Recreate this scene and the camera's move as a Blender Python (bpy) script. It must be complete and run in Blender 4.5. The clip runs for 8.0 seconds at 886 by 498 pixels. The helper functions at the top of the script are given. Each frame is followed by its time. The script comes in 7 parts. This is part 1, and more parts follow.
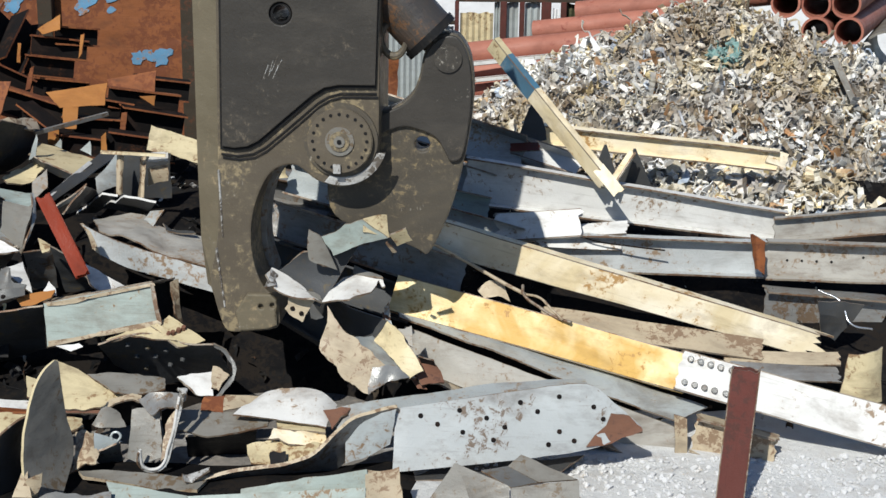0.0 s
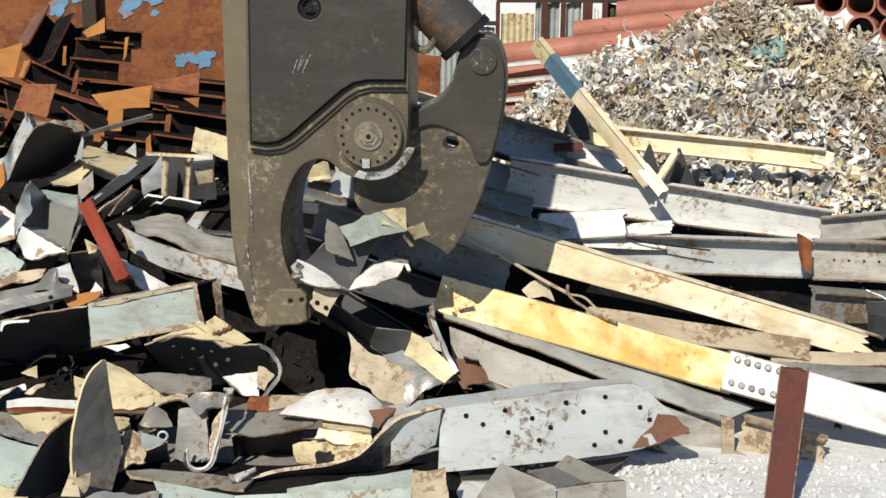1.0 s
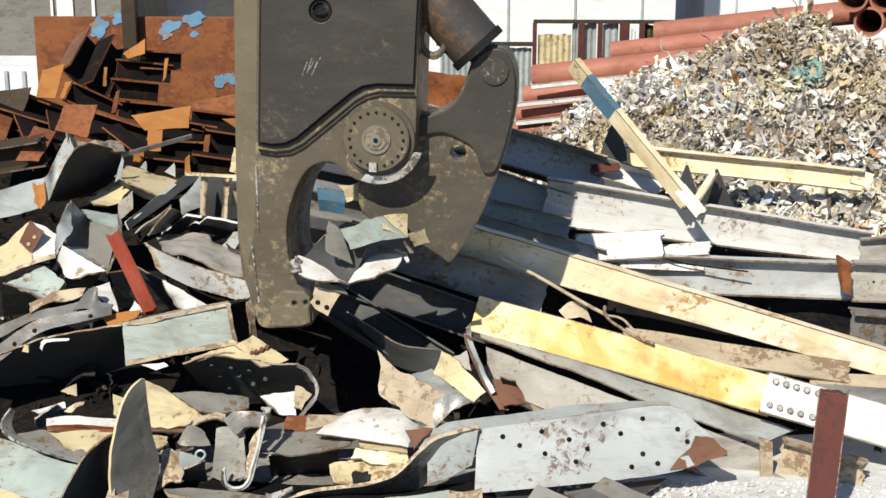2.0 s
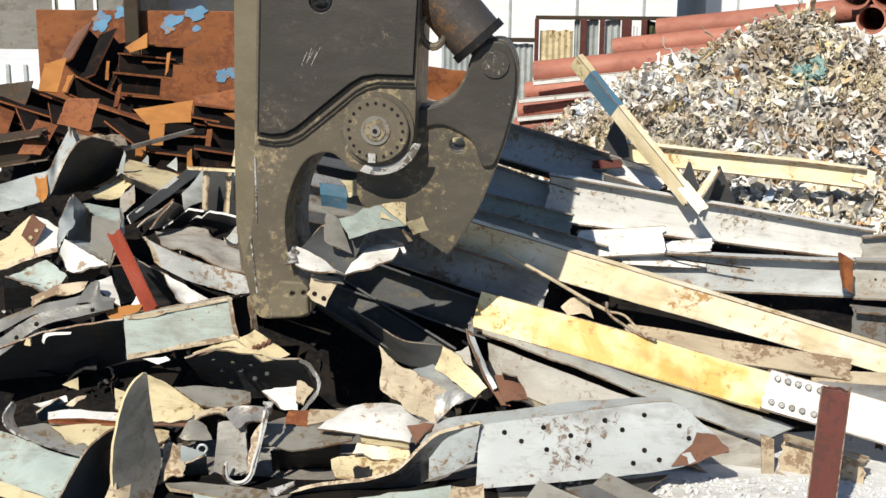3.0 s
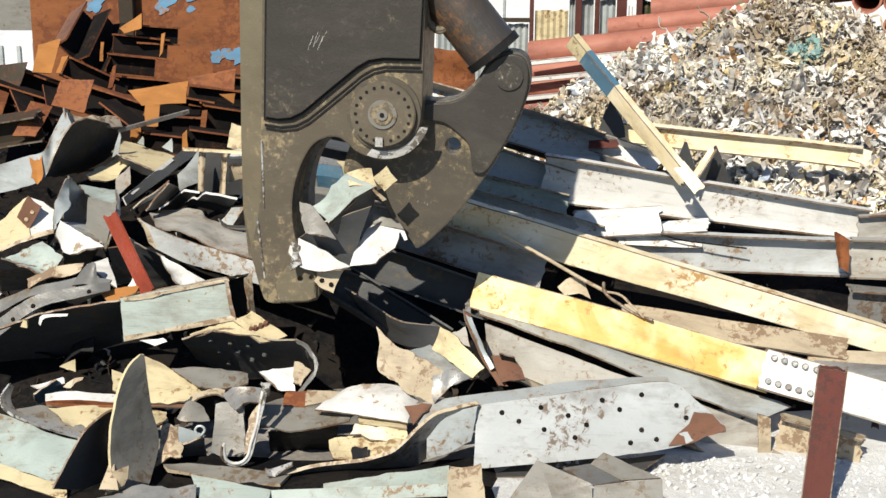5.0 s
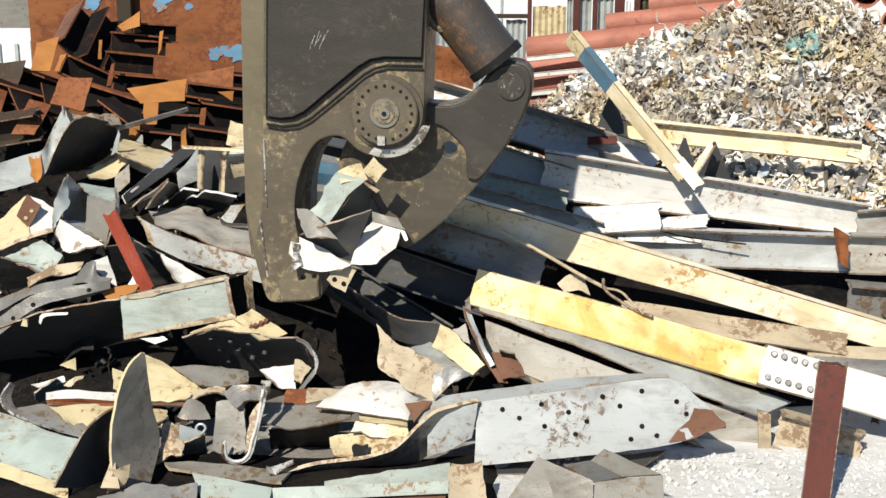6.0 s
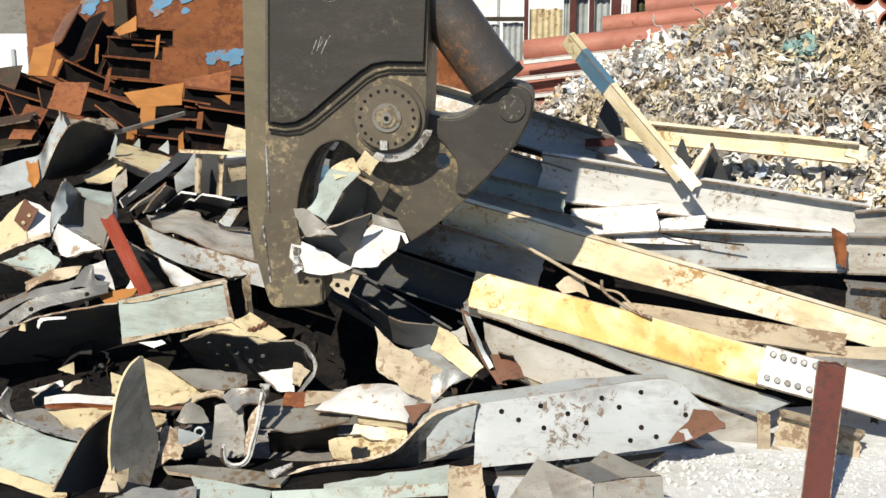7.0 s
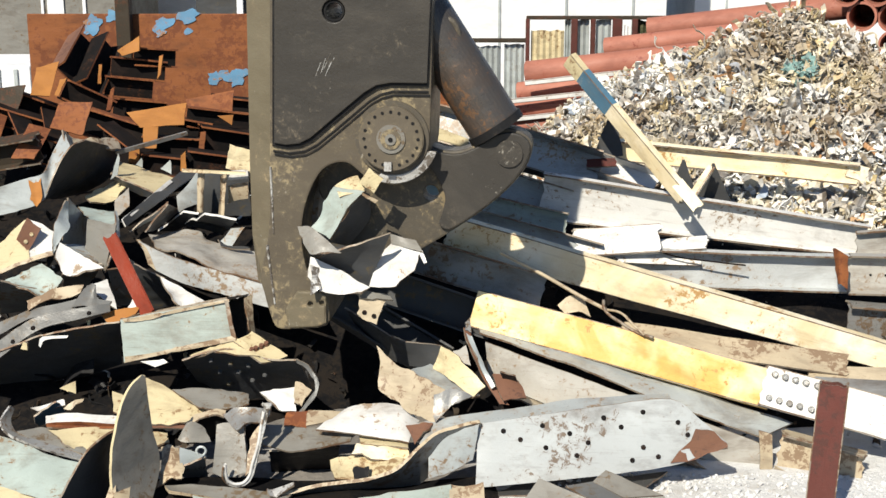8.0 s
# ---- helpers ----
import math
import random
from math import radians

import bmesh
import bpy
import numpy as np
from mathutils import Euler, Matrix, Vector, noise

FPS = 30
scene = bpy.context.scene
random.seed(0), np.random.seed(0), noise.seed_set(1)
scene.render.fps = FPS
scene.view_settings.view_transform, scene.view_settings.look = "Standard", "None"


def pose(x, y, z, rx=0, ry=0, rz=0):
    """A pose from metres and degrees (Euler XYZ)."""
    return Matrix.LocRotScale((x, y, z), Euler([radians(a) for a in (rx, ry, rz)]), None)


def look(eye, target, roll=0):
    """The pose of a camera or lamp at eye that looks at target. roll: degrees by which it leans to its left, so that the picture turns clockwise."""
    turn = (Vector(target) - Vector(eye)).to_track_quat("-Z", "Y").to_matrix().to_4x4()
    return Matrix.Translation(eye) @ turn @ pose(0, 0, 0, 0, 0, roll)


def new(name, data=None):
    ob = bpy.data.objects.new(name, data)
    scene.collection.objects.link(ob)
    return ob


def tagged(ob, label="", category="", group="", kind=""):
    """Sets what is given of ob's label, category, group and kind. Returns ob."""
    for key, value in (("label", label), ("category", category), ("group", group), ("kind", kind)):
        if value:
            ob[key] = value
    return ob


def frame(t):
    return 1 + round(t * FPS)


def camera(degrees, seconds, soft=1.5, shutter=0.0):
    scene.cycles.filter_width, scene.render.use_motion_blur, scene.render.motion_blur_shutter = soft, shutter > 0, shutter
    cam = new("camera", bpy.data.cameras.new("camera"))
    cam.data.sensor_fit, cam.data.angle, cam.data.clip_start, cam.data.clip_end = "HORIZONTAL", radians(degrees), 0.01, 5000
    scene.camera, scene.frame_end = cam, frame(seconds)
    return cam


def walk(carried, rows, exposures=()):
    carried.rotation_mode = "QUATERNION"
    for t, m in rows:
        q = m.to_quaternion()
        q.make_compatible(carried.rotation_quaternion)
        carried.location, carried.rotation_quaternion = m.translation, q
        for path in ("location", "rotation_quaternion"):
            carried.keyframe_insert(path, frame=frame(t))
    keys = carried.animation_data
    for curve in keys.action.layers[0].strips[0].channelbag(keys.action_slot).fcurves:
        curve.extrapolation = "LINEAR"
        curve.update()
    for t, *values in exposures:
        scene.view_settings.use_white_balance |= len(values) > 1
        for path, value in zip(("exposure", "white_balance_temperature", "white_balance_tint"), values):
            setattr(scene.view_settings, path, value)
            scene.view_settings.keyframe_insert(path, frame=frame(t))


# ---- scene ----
cam = camera(36.0, 8.0, soft=1.5)
walk(cam, [
    (0.0, pose(0.123, 0.008, 3.236, 75.140, 0, -2.691) @ pose(0, 0, 0, 0, 0, 0.923)),
    (0.5, pose(0.136, 0.013, 3.227, 74.440, 0, -1.547) @ pose(0, 0, 0, 0, 0, 0.387)),
    (1.0, pose(0.079, 0.016, 3.217, 75.230, 0, -1.045) @ pose(0, 0, 0, 0, 0, 0.387)),
    (1.5, pose(0.074, 0.014, 3.226, 76.068, 0, -0.158) @ pose(0, 0, 0, 0, 0, 0.224)),
    (2.8, pose(0.052, -0.006, 3.213, 76.036, 0, 0.809) @ pose(0, 0, 0, 0, 0, 0.271)),
    (3.0, pose(0.048, 0.006, 3.219, 75.892, 0, 0.463) @ pose(0, 0, 0, 0, 0, 0.471)),
    (3.5, pose(0.044, 0.006, 3.214, 75.528, 0, 0.057) @ pose(0, 0, 0, 0, 0, 0.647)),
    (4.0, pose(0.040, 0.007, 3.216, 75.438, 0, -0.074) @ pose(0, 0, 0, 0, 0, 0.822)),
    (4.5, pose(0.034, 0.012, 3.211, 75.234, 0, 0.143) @ pose(0, 0, 0, 0, 0, 0.524)),
    (6.0, pose(0.015, 0.009, 3.228, 74.899, 0, 0.092) @ pose(0, 0, 0, 0, 0, 0.180)),
    (6.5, pose(0.008, 0.011, 3.221, 74.775, 0, 0.003) @ pose(0, 0, 0, 0, 0, 0.042)),
    (7.0, pose(0.011, 0.011, 3.212, 75.087, 0, -0.014) @ pose(0, 0, 0, 0, 0, -0.097)),
    (7.5, pose(0.005, 0.004, 3.211, 75.391, 0, -0.027) @ pose(0, 0, 0, 0, 0, -0.142)),
    (8.0, pose(0.000, 0.000, 3.200, 76.000, 0, 0.000) @ pose(0, 0, 0, 0, 0, 0.000)),
], exposures=[(0.0, -0.01, 6120, 10), (0.5, 0.16, 6480, 10), (1.0, 0.18, 6600, 10), (1.5, 0.24, 6600, 10), (3.0, 0.33, 6620, 10), (4.5, 0.35, 6650, 10), (8.0, 0.38, 6680, 10)])

# ---- light ----
SUN_AZ, SUN_EL = radians(-155.8), radians(42.5)
to_sun = Vector((math.sin(SUN_AZ) * math.cos(SUN_EL), math.cos(SUN_AZ) * math.cos(SUN_EL), math.sin(SUN_EL)))
world = bpy.data.worlds.new("world")
scene.world = world
world.use_nodes = True
wt = world.node_tree
sky = wt.nodes.new("ShaderNodeTexSky")
sky.sky_type = "NISHITA"
sky.sun_disc = False
sky.ozone_density = 5.0
sky.dust_density = 0.3
sky.sun_elevation = SUN_EL
sky.sun_rotation = SUN_AZ
wt.nodes["Background"].inputs["Strength"].default_value = 0.08
wt.links.new(sky.outputs["Color"], wt.nodes["Background"].inputs["Color"])
sun = new("sun", bpy.data.lights.new("sun", "SUN"))
sun.data.energy = 5.0
sun.data.angle = radians(0.5)
sun.data.color = (1.0, 0.955, 0.84)
sun.matrix_world = look((0, 0, 30), Vector((0, 0, 30)) - to_sun)

# ---- materials ----
def ramp(nt, fac, stops):
    n = nt.nodes.new("ShaderNodeValToRGB")
    while len(n.color_ramp.elements) < len(stops):
        n.color_ramp.elements.new(0.5)
    for e, (p, c) in zip(n.color_ramp.elements, stops):
        e.position = p
        e.color = (c, c, c, 1) if isinstance(c, float) else (*c, 1)
    nt.links.new(fac, n.inputs[0])
    return n.outputs[0]


def noise_of(nt, scale, detail=6.0, rough=0.6, stretch=(1, 1, 1), distort=0.0):
    co = nt.nodes.new("ShaderNodeTexCoord")
    mp = nt.nodes.new("ShaderNodeMapping")
    mp.inputs["Scale"].default_value = stretch
    nt.links.new(co.outputs["Object"], mp.inputs["Vector"])
    info = nt.nodes.new("ShaderNodeObjectInfo")
    add = nt.nodes.new("ShaderNodeVectorMath")
    add.operation = "MULTIPLY_ADD"
    nt.links.new(info.outputs["Random"], add.inputs[0])
    add.inputs[1].default_value = (31.0, 17.0, 53.0)
    nt.links.new(mp.outputs["Vector"], add.inputs[2])
    n = nt.nodes.new("ShaderNodeTexNoise")
    n.inputs["Scale"].default_value = scale
    n.inputs["Detail"].default_value = detail
    n.inputs["Roughness"].default_value = rough
    n.inputs["Distortion"].default_value = distort
    nt.links.new(add.outputs["Vector"], n.inputs["Vector"])
    return n.outputs["Fac"]


def blend(nt, fac, a, b, mode="MIX"):
    m = nt.nodes.new("ShaderNodeMix")
    m.data_type, m.blend_type = "RGBA", mode
    for sock, v in ((m.inputs[0], fac), (m.inputs[6], a), (m.inputs[7], b)):
        if isinstance(v, (float, int)):
            sock.default_value = v
        elif isinstance(v, tuple):
            sock.default_value = (*v, 1)
        else:
            nt.links.new(v, sock)
    return m.outputs[2]


def rubbed(m, tint=(0.42, 0.39, 0.33)):
    """Small bright rubbed spots and drips of old paint over a machine part."""
    nt, bsdf = m.node_tree, m.node_tree.nodes["Principled BSDF"]
    old = bsdf.inputs["Base Color"].links[0].from_socket
    spots = noise_of(nt, 34.0, 6.0, 0.75, (1, 1, 0.6), 0.3)
    patch = noise_of(nt, 1.9, 3.0, 0.6)
    both = blend(nt, 0.4, spots, patch)
    nt.links.new(blend(nt, ramp(nt, both, [(0.612, 0.0), (0.65, 0.6)]), old, tint), bsdf.inputs["Base Color"])
    return m


def new_material(name):
    m = bpy.data.materials.new(name)
    m.use_nodes = True
    return m, m.node_tree, m.node_tree.nodes["Principled BSDF"]


def bump(nt, bsdf, height, strength, distance=0.01):
    b = nt.nodes.new("ShaderNodeBump")
    b.inputs["Strength"].default_value = strength
    b.inputs["Distance"].default_value = distance
    nt.links.new(height, b.inputs["Height"])
    nt.links.new(b.outputs["Normal"], bsdf.inputs["Normal"])


def painted(name, paint, under, wear=0.42, dirt=0.35, rough=0.5, metal=0.0, spread=0.25, fade=None, spec=0.28, warp=0.35):
    """Weathered paint over steel: fading, dirt, fine scratches, chips to the metal, and a shade of its own for each piece."""
    m, nt, bsdf = new_material(name)
    info = nt.nodes.new("ShaderNodeObjectInfo")
    tone = ramp(nt, info.outputs["Random"], [(0.0, 1.0 - spread), (1.0, 1.0)])
    col = blend(nt, 1.0, paint, tone, "MULTIPLY")
    broad = noise_of(nt, 1.7, 4.0, 0.6, (1, 1, 1), 0.6)
    col = blend(nt, ramp(nt, broad, [(0.40, 0.0), (0.62, 0.85)]), col, fade if fade else tuple(0.72 * p + 0.06 * u for p, u in zip(paint, under)))
    stain = noise_of(nt, 3.1, 7.0, 0.68, (0.7, 1.0, 1.6), 0.3)
    col = blend(nt, ramp(nt, stain, [(0.50, 0.0), (0.72, min(1.0, 1.6 * dirt))]), col, tuple(0.45 * c + 0.015 for c in under))
    scratch = noise_of(nt, 26.0, 5.0, 0.65, (0.10, 1.0, 2.4))
    col = blend(nt, ramp(nt, scratch, [(0.58, 0.0), (0.72, 0.75 * dirt)]), col, tuple(0.5 * c for c in under))
    chips = noise_of(nt, 20.0, 9.0, 0.72, (1, 1, 1), 0.5)
    cluster = noise_of(nt, 2.6, 3.0, 0.6)
    both = blend(nt, 0.42, chips, cluster)
    edge = ramp(nt, both, [(0.955 - wear - 0.012, 0.0), (0.955 - wear + 0.012, 1.0)])
    col = blend(nt, ramp(nt, both, [(0.955 - wear - 0.07, 0.0), (0.955 - wear, 0.5)]), col, tuple(0.5 * (p + u) for p, u in zip(paint, under)))
    col = blend(nt, edge, col, under)
    nt.links.new(col, bsdf.inputs["Base Color"])
    fine = noise_of(nt, 70.0, 4.0)
    nt.links.new(ramp(nt, blend(nt, 0.6, fine, stain), [(0.35, max(0.05, rough - 0.18)), (0.65, rough + 0.18)]), bsdf.inputs["Roughness"])
    bsdf.inputs["Metallic"].default_value = metal
    bsdf.inputs["Specular IOR Level"].default_value = spec
    bump(nt, bsdf, blend(nt, 0.5, both, fine), 0.45, 0.008)
    if warp:
        # shallow buckling of the sheet under the fine relief
        wave = nt.nodes.new("ShaderNodeBump")
        wave.inputs["Strength"].default_value = warp
        wave.inputs["Distance"].default_value = 0.06
        nt.links.new(noise_of(nt, 3.4, 2.0, 0.5, (0.8, 1, 1.3)), wave.inputs["Height"])
        nt.links.new(wave.outputs["Normal"], [n for n in nt.nodes if n.bl_idname == "ShaderNodeBump" and n != wave][0].inputs["Normal"])
    return m


RUST = (0.21, 0.085, 0.035)
MATS = {
    "grey": painted("grey_paint", (0.40, 0.43, 0.43), (0.22, 0.15, 0.09), 0.385, 0.45, 0.38, spec=0.5),
    "white": painted("chalky_white_paint", (0.76, 0.75, 0.72), (0.26, 0.19, 0.13), 0.37, 0.36),
    "green": painted("pale_green_grey_paint", (0.40, 0.465, 0.43), (0.20, 0.13, 0.07), 0.375, 0.38),
    "cream": painted("cream_primer", (0.66, 0.56, 0.345), (0.24, 0.155, 0.08), 0.385, 0.5),
    # yellow: pale fade holds paint variation and the beam's white-hot highlights
    "yellow": painted("yellow_ochre_paint", (0.72, 0.44, 0.11), (0.40, 0.22, 0.06), 0.37, 0.3, fade=(0.95, 0.80, 0.47)),
    "paleyellow": painted("faded_yellow_paint", (0.84, 0.70, 0.44), (0.42, 0.25, 0.10), 0.365, 0.35, fade=(0.90, 0.82, 0.66)),
    "tan": painted("tan_stained_steel", (0.52, 0.43, 0.30), (0.22, 0.15, 0.095), 0.42),
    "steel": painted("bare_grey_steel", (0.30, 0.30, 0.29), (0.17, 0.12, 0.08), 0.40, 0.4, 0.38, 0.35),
    "shiny": painted("sheared_bright_steel", (0.62, 0.62, 0.62), (0.30, 0.26, 0.22), 0.38, 0.3, 0.22, 0.8),
    # dark: dark steel, also the shade put on hidden webs and inner faces
    "dark": painted("dark_steel_and_shade", (0.07, 0.073, 0.077), (0.10, 0.08, 0.05), 0.36, spec=0.12),
    "rust": painted("orange_rust", (0.29, 0.102, 0.036), (0.15, 0.05, 0.022), 0.44, 0.5, 0.8),
    "darkrust": painted("dark_rust", (0.09, 0.038, 0.02), (0.04, 0.03, 0.02), 0.5, 0.5, 0.8),
    "red": painted("red_lead_paint", (0.26, 0.034, 0.012), (0.13, 0.025, 0.012), 0.36, 0.3, spec=0.1),
    "oxide": painted("red_oxide_primer", (0.115, 0.032, 0.024), (0.07, 0.026, 0.02), 0.42, 0.4, 0.65),
    "pipe": painted("red_oxide_pipe_coating", (0.42, 0.165, 0.112), (0.22, 0.06, 0.042), 0.36, 0.3, 0.6),
    "blue": painted("blue_paint", (0.075, 0.19, 0.29), (0.20, 0.20, 0.18), 0.33),
    "brightblue": painted("bright_blue_paint", (0.14, 0.32, 0.50), (0.30, 0.16, 0.09), 0.40, 0.3),
    "jaw": painted("worn_grey_machine_steel", (0.092, 0.080, 0.063), (0.20, 0.155, 0.09), 0.385, 0.4, 0.45, 0.0, spec=0.3, warp=0.15),
    "housing": painted("dark_grey_machine_paint", (0.052, 0.047, 0.041), (0.12, 0.10, 0.075), 0.335, 0.35, 0.42, 0.0, spec=0.3, warp=0.12),
    "worn": painted("worn_olive_steel", (0.115, 0.095, 0.070), (0.25, 0.20, 0.12), 0.39, 0.4, 0.42, 0.0, spec=0.35, warp=0.15),
    # polish: worn steel kept pale, so sun glint is part of its colour
    "polish": painted("worn_steel_with_glint", (0.66, 0.65, 0.62), (0.14, 0.12, 0.10), 0.43, 0.5, 0.3, 0.3),
    # black: greasy steel, and shade painted into holes, hollows and heap gaps
    "black": painted("black_grease_and_shade", (0.018, 0.018, 0.019), (0.04, 0.033, 0.026), 0.36, spec=0.1),
    "chrome": painted("cylinder_steel", (0.10, 0.092, 0.085), (0.20, 0.11, 0.06), 0.37, 0.35, 0.36, 0.4),
    # far darker than dirt: shade inside the heap is painted in here
    "gap_shade": painted("scrap_dirt_shade_toned", (0.009, 0.009, 0.010), (0.017, 0.014, 0.012), 0.45, 0.5, 0.9, spec=0.05),
    "cladding": painted("white_cladding", (0.88, 0.885, 0.89), (0.6, 0.55, 0.54), 0.25, 0.12, 0.6),
    "zinc": painted("galvanised_sheet", (0.52, 0.56, 0.55), (0.36, 0.36, 0.33), 0.36, 0.3, 0.45, 0.3),
    "rubble": painted("pale_rubble", (0.74, 0.74, 0.74), (0.46, 0.42, 0.37), 0.36, 0.4, 0.85),
    # olive: lighter copy of worn, with sun on the cheek put in
    "olive": painted("worn_olive_sunlit", (0.15, 0.127, 0.085), (0.26, 0.20, 0.12), 0.365, 0.35, 0.48, 0.0, spec=0.3),
    "beige": painted("beige_grey_paint", (0.43, 0.41, 0.37), (0.25, 0.18, 0.12), 0.38, 0.5),
    "greyworn": painted("chipped_grey_paint", (0.52, 0.545, 0.545), (0.16, 0.12, 0.09), 0.375, 0.4, 0.42, spec=0.45, warp=0.22),
    "palegrey": painted("pale_grey_paint", (0.54, 0.56, 0.56), (0.24, 0.17, 0.11), 0.37, 0.38, 0.36, spec=0.5),
    "dull": painted("dull_beige_grey_steel", (0.235, 0.225, 0.20), (0.13, 0.095, 0.06), 0.385, 0.5, 0.45, 0.0, spec=0.4),
    "dim": painted("dim_weathered_steel", (0.135, 0.135, 0.13), (0.11, 0.08, 0.05), 0.39, 0.5, 0.45, spec=0.4),
    "teal": painted("teal_netting", (0.22, 0.38, 0.36), (0.4, 0.42, 0.38), 0.4, 0.3, 0.7),
    "orange": painted("bright_orange_rust", (0.43, 0.18, 0.046), (0.24, 0.085, 0.026), 0.37, 0.3, 0.8),
    "brown": painted("brown_scorched_rust", (0.20, 0.095, 0.058), (0.11, 0.055, 0.038), 0.4, 0.4, 0.75),
    "edge": painted("cut_steel_edge", (0.31, 0.265, 0.21), (0.15, 0.09, 0.055), 0.44, 0.4, 0.5, 0.2),
    # scale: near-black, so the stacked webs hold their flanges' shade
    "scale": painted("black_scale_and_shade", (0.012, 0.011, 0.011), (0.06, 0.026, 0.014), 0.33, 0.4, 0.8, spec=0.06),
    "leaf": painted("dry_foliage", (0.055, 0.065, 0.03), (0.10, 0.09, 0.05), 0.45, 0.3, 0.8),
}


GROUND_Z = -0.28


def ground_material():
    m, nt, bsdf = new_material("yard_ground")
    a = noise_of(nt, 0.35, 8.0, 0.65)
    b = noise_of(nt, 7.0, 8.0, 0.7)
    pale = ramp(nt, a, [(0.3, (0.40, 0.39, 0.38)), (0.5, (0.56, 0.56, 0.55)), (0.7, (0.70, 0.70, 0.70))])
    # unseen outer ground, made dark to cut light bounced onto the heap
    dirt = ramp(nt, a, [(0.3, (0.10, 0.09, 0.08)), (0.7, (0.24, 0.22, 0.20))])
    co = nt.nodes.new("ShaderNodeTexCoord")
    away = nt.nodes.new("ShaderNodeVectorMath")
    away.operation = "DISTANCE"
    nt.links.new(co.outputs["Object"], away.inputs[0])
    away.inputs[1].default_value = (2.6, 7.2, GROUND_Z)
    reach = nt.nodes.new("ShaderNodeMath")
    reach.operation = "MULTIPLY_ADD"
    nt.links.new(away.outputs["Value"], reach.inputs[0])
    reach.inputs[1].default_value = 0.1
    nt.links.new(noise_of(nt, 1.1, 6.0, 0.6), reach.inputs[2])
    col = blend(nt, ramp(nt, reach.outputs[0], [(0.72, 0.0), (0.85, 1.0)]), pale, dirt)
    col = blend(nt, ramp(nt, b, [(0.5, 0.0), (0.72, 0.5)]), col, (0.40, 0.35, 0.29))
    nt.links.new(col, bsdf.inputs["Base Color"])
    bsdf.inputs["Roughness"].default_value = 0.9
    bump(nt, bsdf, b, 0.8, 0.04)
    return m


def crush_material():
    """Packed crumpled sheet: patches of white, cream, brown and grey coating, creased and grimy, darkened as shade in
    the gaps.
    """
    m, nt, bsdf = new_material("packed_crumpled_metal")
    a = noise_of(nt, 4.5, 5.0, 0.6)
    # tones lowered to put shade between the loose shreds
    col = ramp(nt, a, [(0.33, (0.05, 0.05, 0.05)), (0.42, (0.20, 0.19, 0.18)), (0.50, (0.36, 0.34, 0.30)), (0.56, (0.25, 0.18, 0.10)), (0.62, (0.45, 0.43, 0.40)), (0.70, (0.15, 0.11, 0.08))])
    b = noise_of(nt, 17.0, 6.0, 0.65)
    col = blend(nt, ramp(nt, b, [(0.50, 0.0), (0.66, 0.8)]), col, (0.20, 0.15, 0.10))
    nt.links.new(col, bsdf.inputs["Base Color"])
    bsdf.inputs["Roughness"].default_value = 0.5
    bsdf.inputs["Metallic"].default_value = 0.2
    bump(nt, bsdf, b, 0.6, 0.03)
    return m


def shred_material():
    """Shredded sheet metal: each scrap has its own tone."""
    m, nt, bsdf = new_material("shredded_metal")
    geo = nt.nodes.new("ShaderNodeNewGeometry")
    rnd = geo.outputs["Random Per Island"]
    n = nt.nodes.new("ShaderNodeValToRGB")
    n.color_ramp.interpolation = "CONSTANT"
    tones = [(0.0, (0.70, 0.69, 0.66)), (0.17, (0.40, 0.39, 0.37)), (0.30, (0.88, 0.87, 0.84)), (0.50, (0.30, 0.24, 0.17)),
             (0.59, (0.70, 0.62, 0.47)), (0.69, (0.14, 0.14, 0.14)), (0.77, (0.80, 0.77, 0.69)), (0.90, (0.38, 0.20, 0.09)),
             (0.935, (0.42, 0.48, 0.56)), (0.965, (0.74, 0.60, 0.32))]
    while len(n.color_ramp.elements) < len(tones):
        n.color_ramp.elements.new(0.5)
    for e, (p, c) in zip(n.color_ramp.elements, tones):
        e.position, e.color = p, (*c, 1)
    nt.links.new(rnd, n.inputs[0])
    grime = noise_of(nt, 0.85, 5.0, 0.65)
    col = blend(nt, ramp(nt, grime, [(0.46, 0.0), (0.60, 0.68)]), n.outputs[0], (0.26, 0.18, 0.10))
    straw = noise_of(nt, 1.3, 3.0, 0.6)
    col = blend(nt, ramp(nt, straw, [(0.51, 0.0), (0.61, 0.5)]), col, (0.74, 0.62, 0.38))
    spots = noise_of(nt, 25.0, 6.0, 0.7)
    col = blend(nt, ramp(nt, spots, [(0.55, 0.0), (0.7, 0.5)]), col, (0.16, 0.11, 0.07))
    nt.links.new(col, bsdf.inputs["Base Color"])
    bsdf.inputs["Roughness"].default_value = 0.4
    bsdf.inputs["Metallic"].default_value = 0.1
    bump(nt, bsdf, spots, 0.4, 0.01)
    return m


for key in ("jaw", "worn", "olive", "housing", "chrome"):
    rubbed(MATS[key])
MATS["ground"] = ground_material()
MATS["shred"] = shred_material()
MATS["crush"] = crush_material()

# ---- builders ----
def empty(name, label="", category="", group="", at=(0, 0, 0)):
    ob = new(name)
    ob.location = at
    ob.empty_display_size = 0.1
    return tagged(ob, label, category, group)


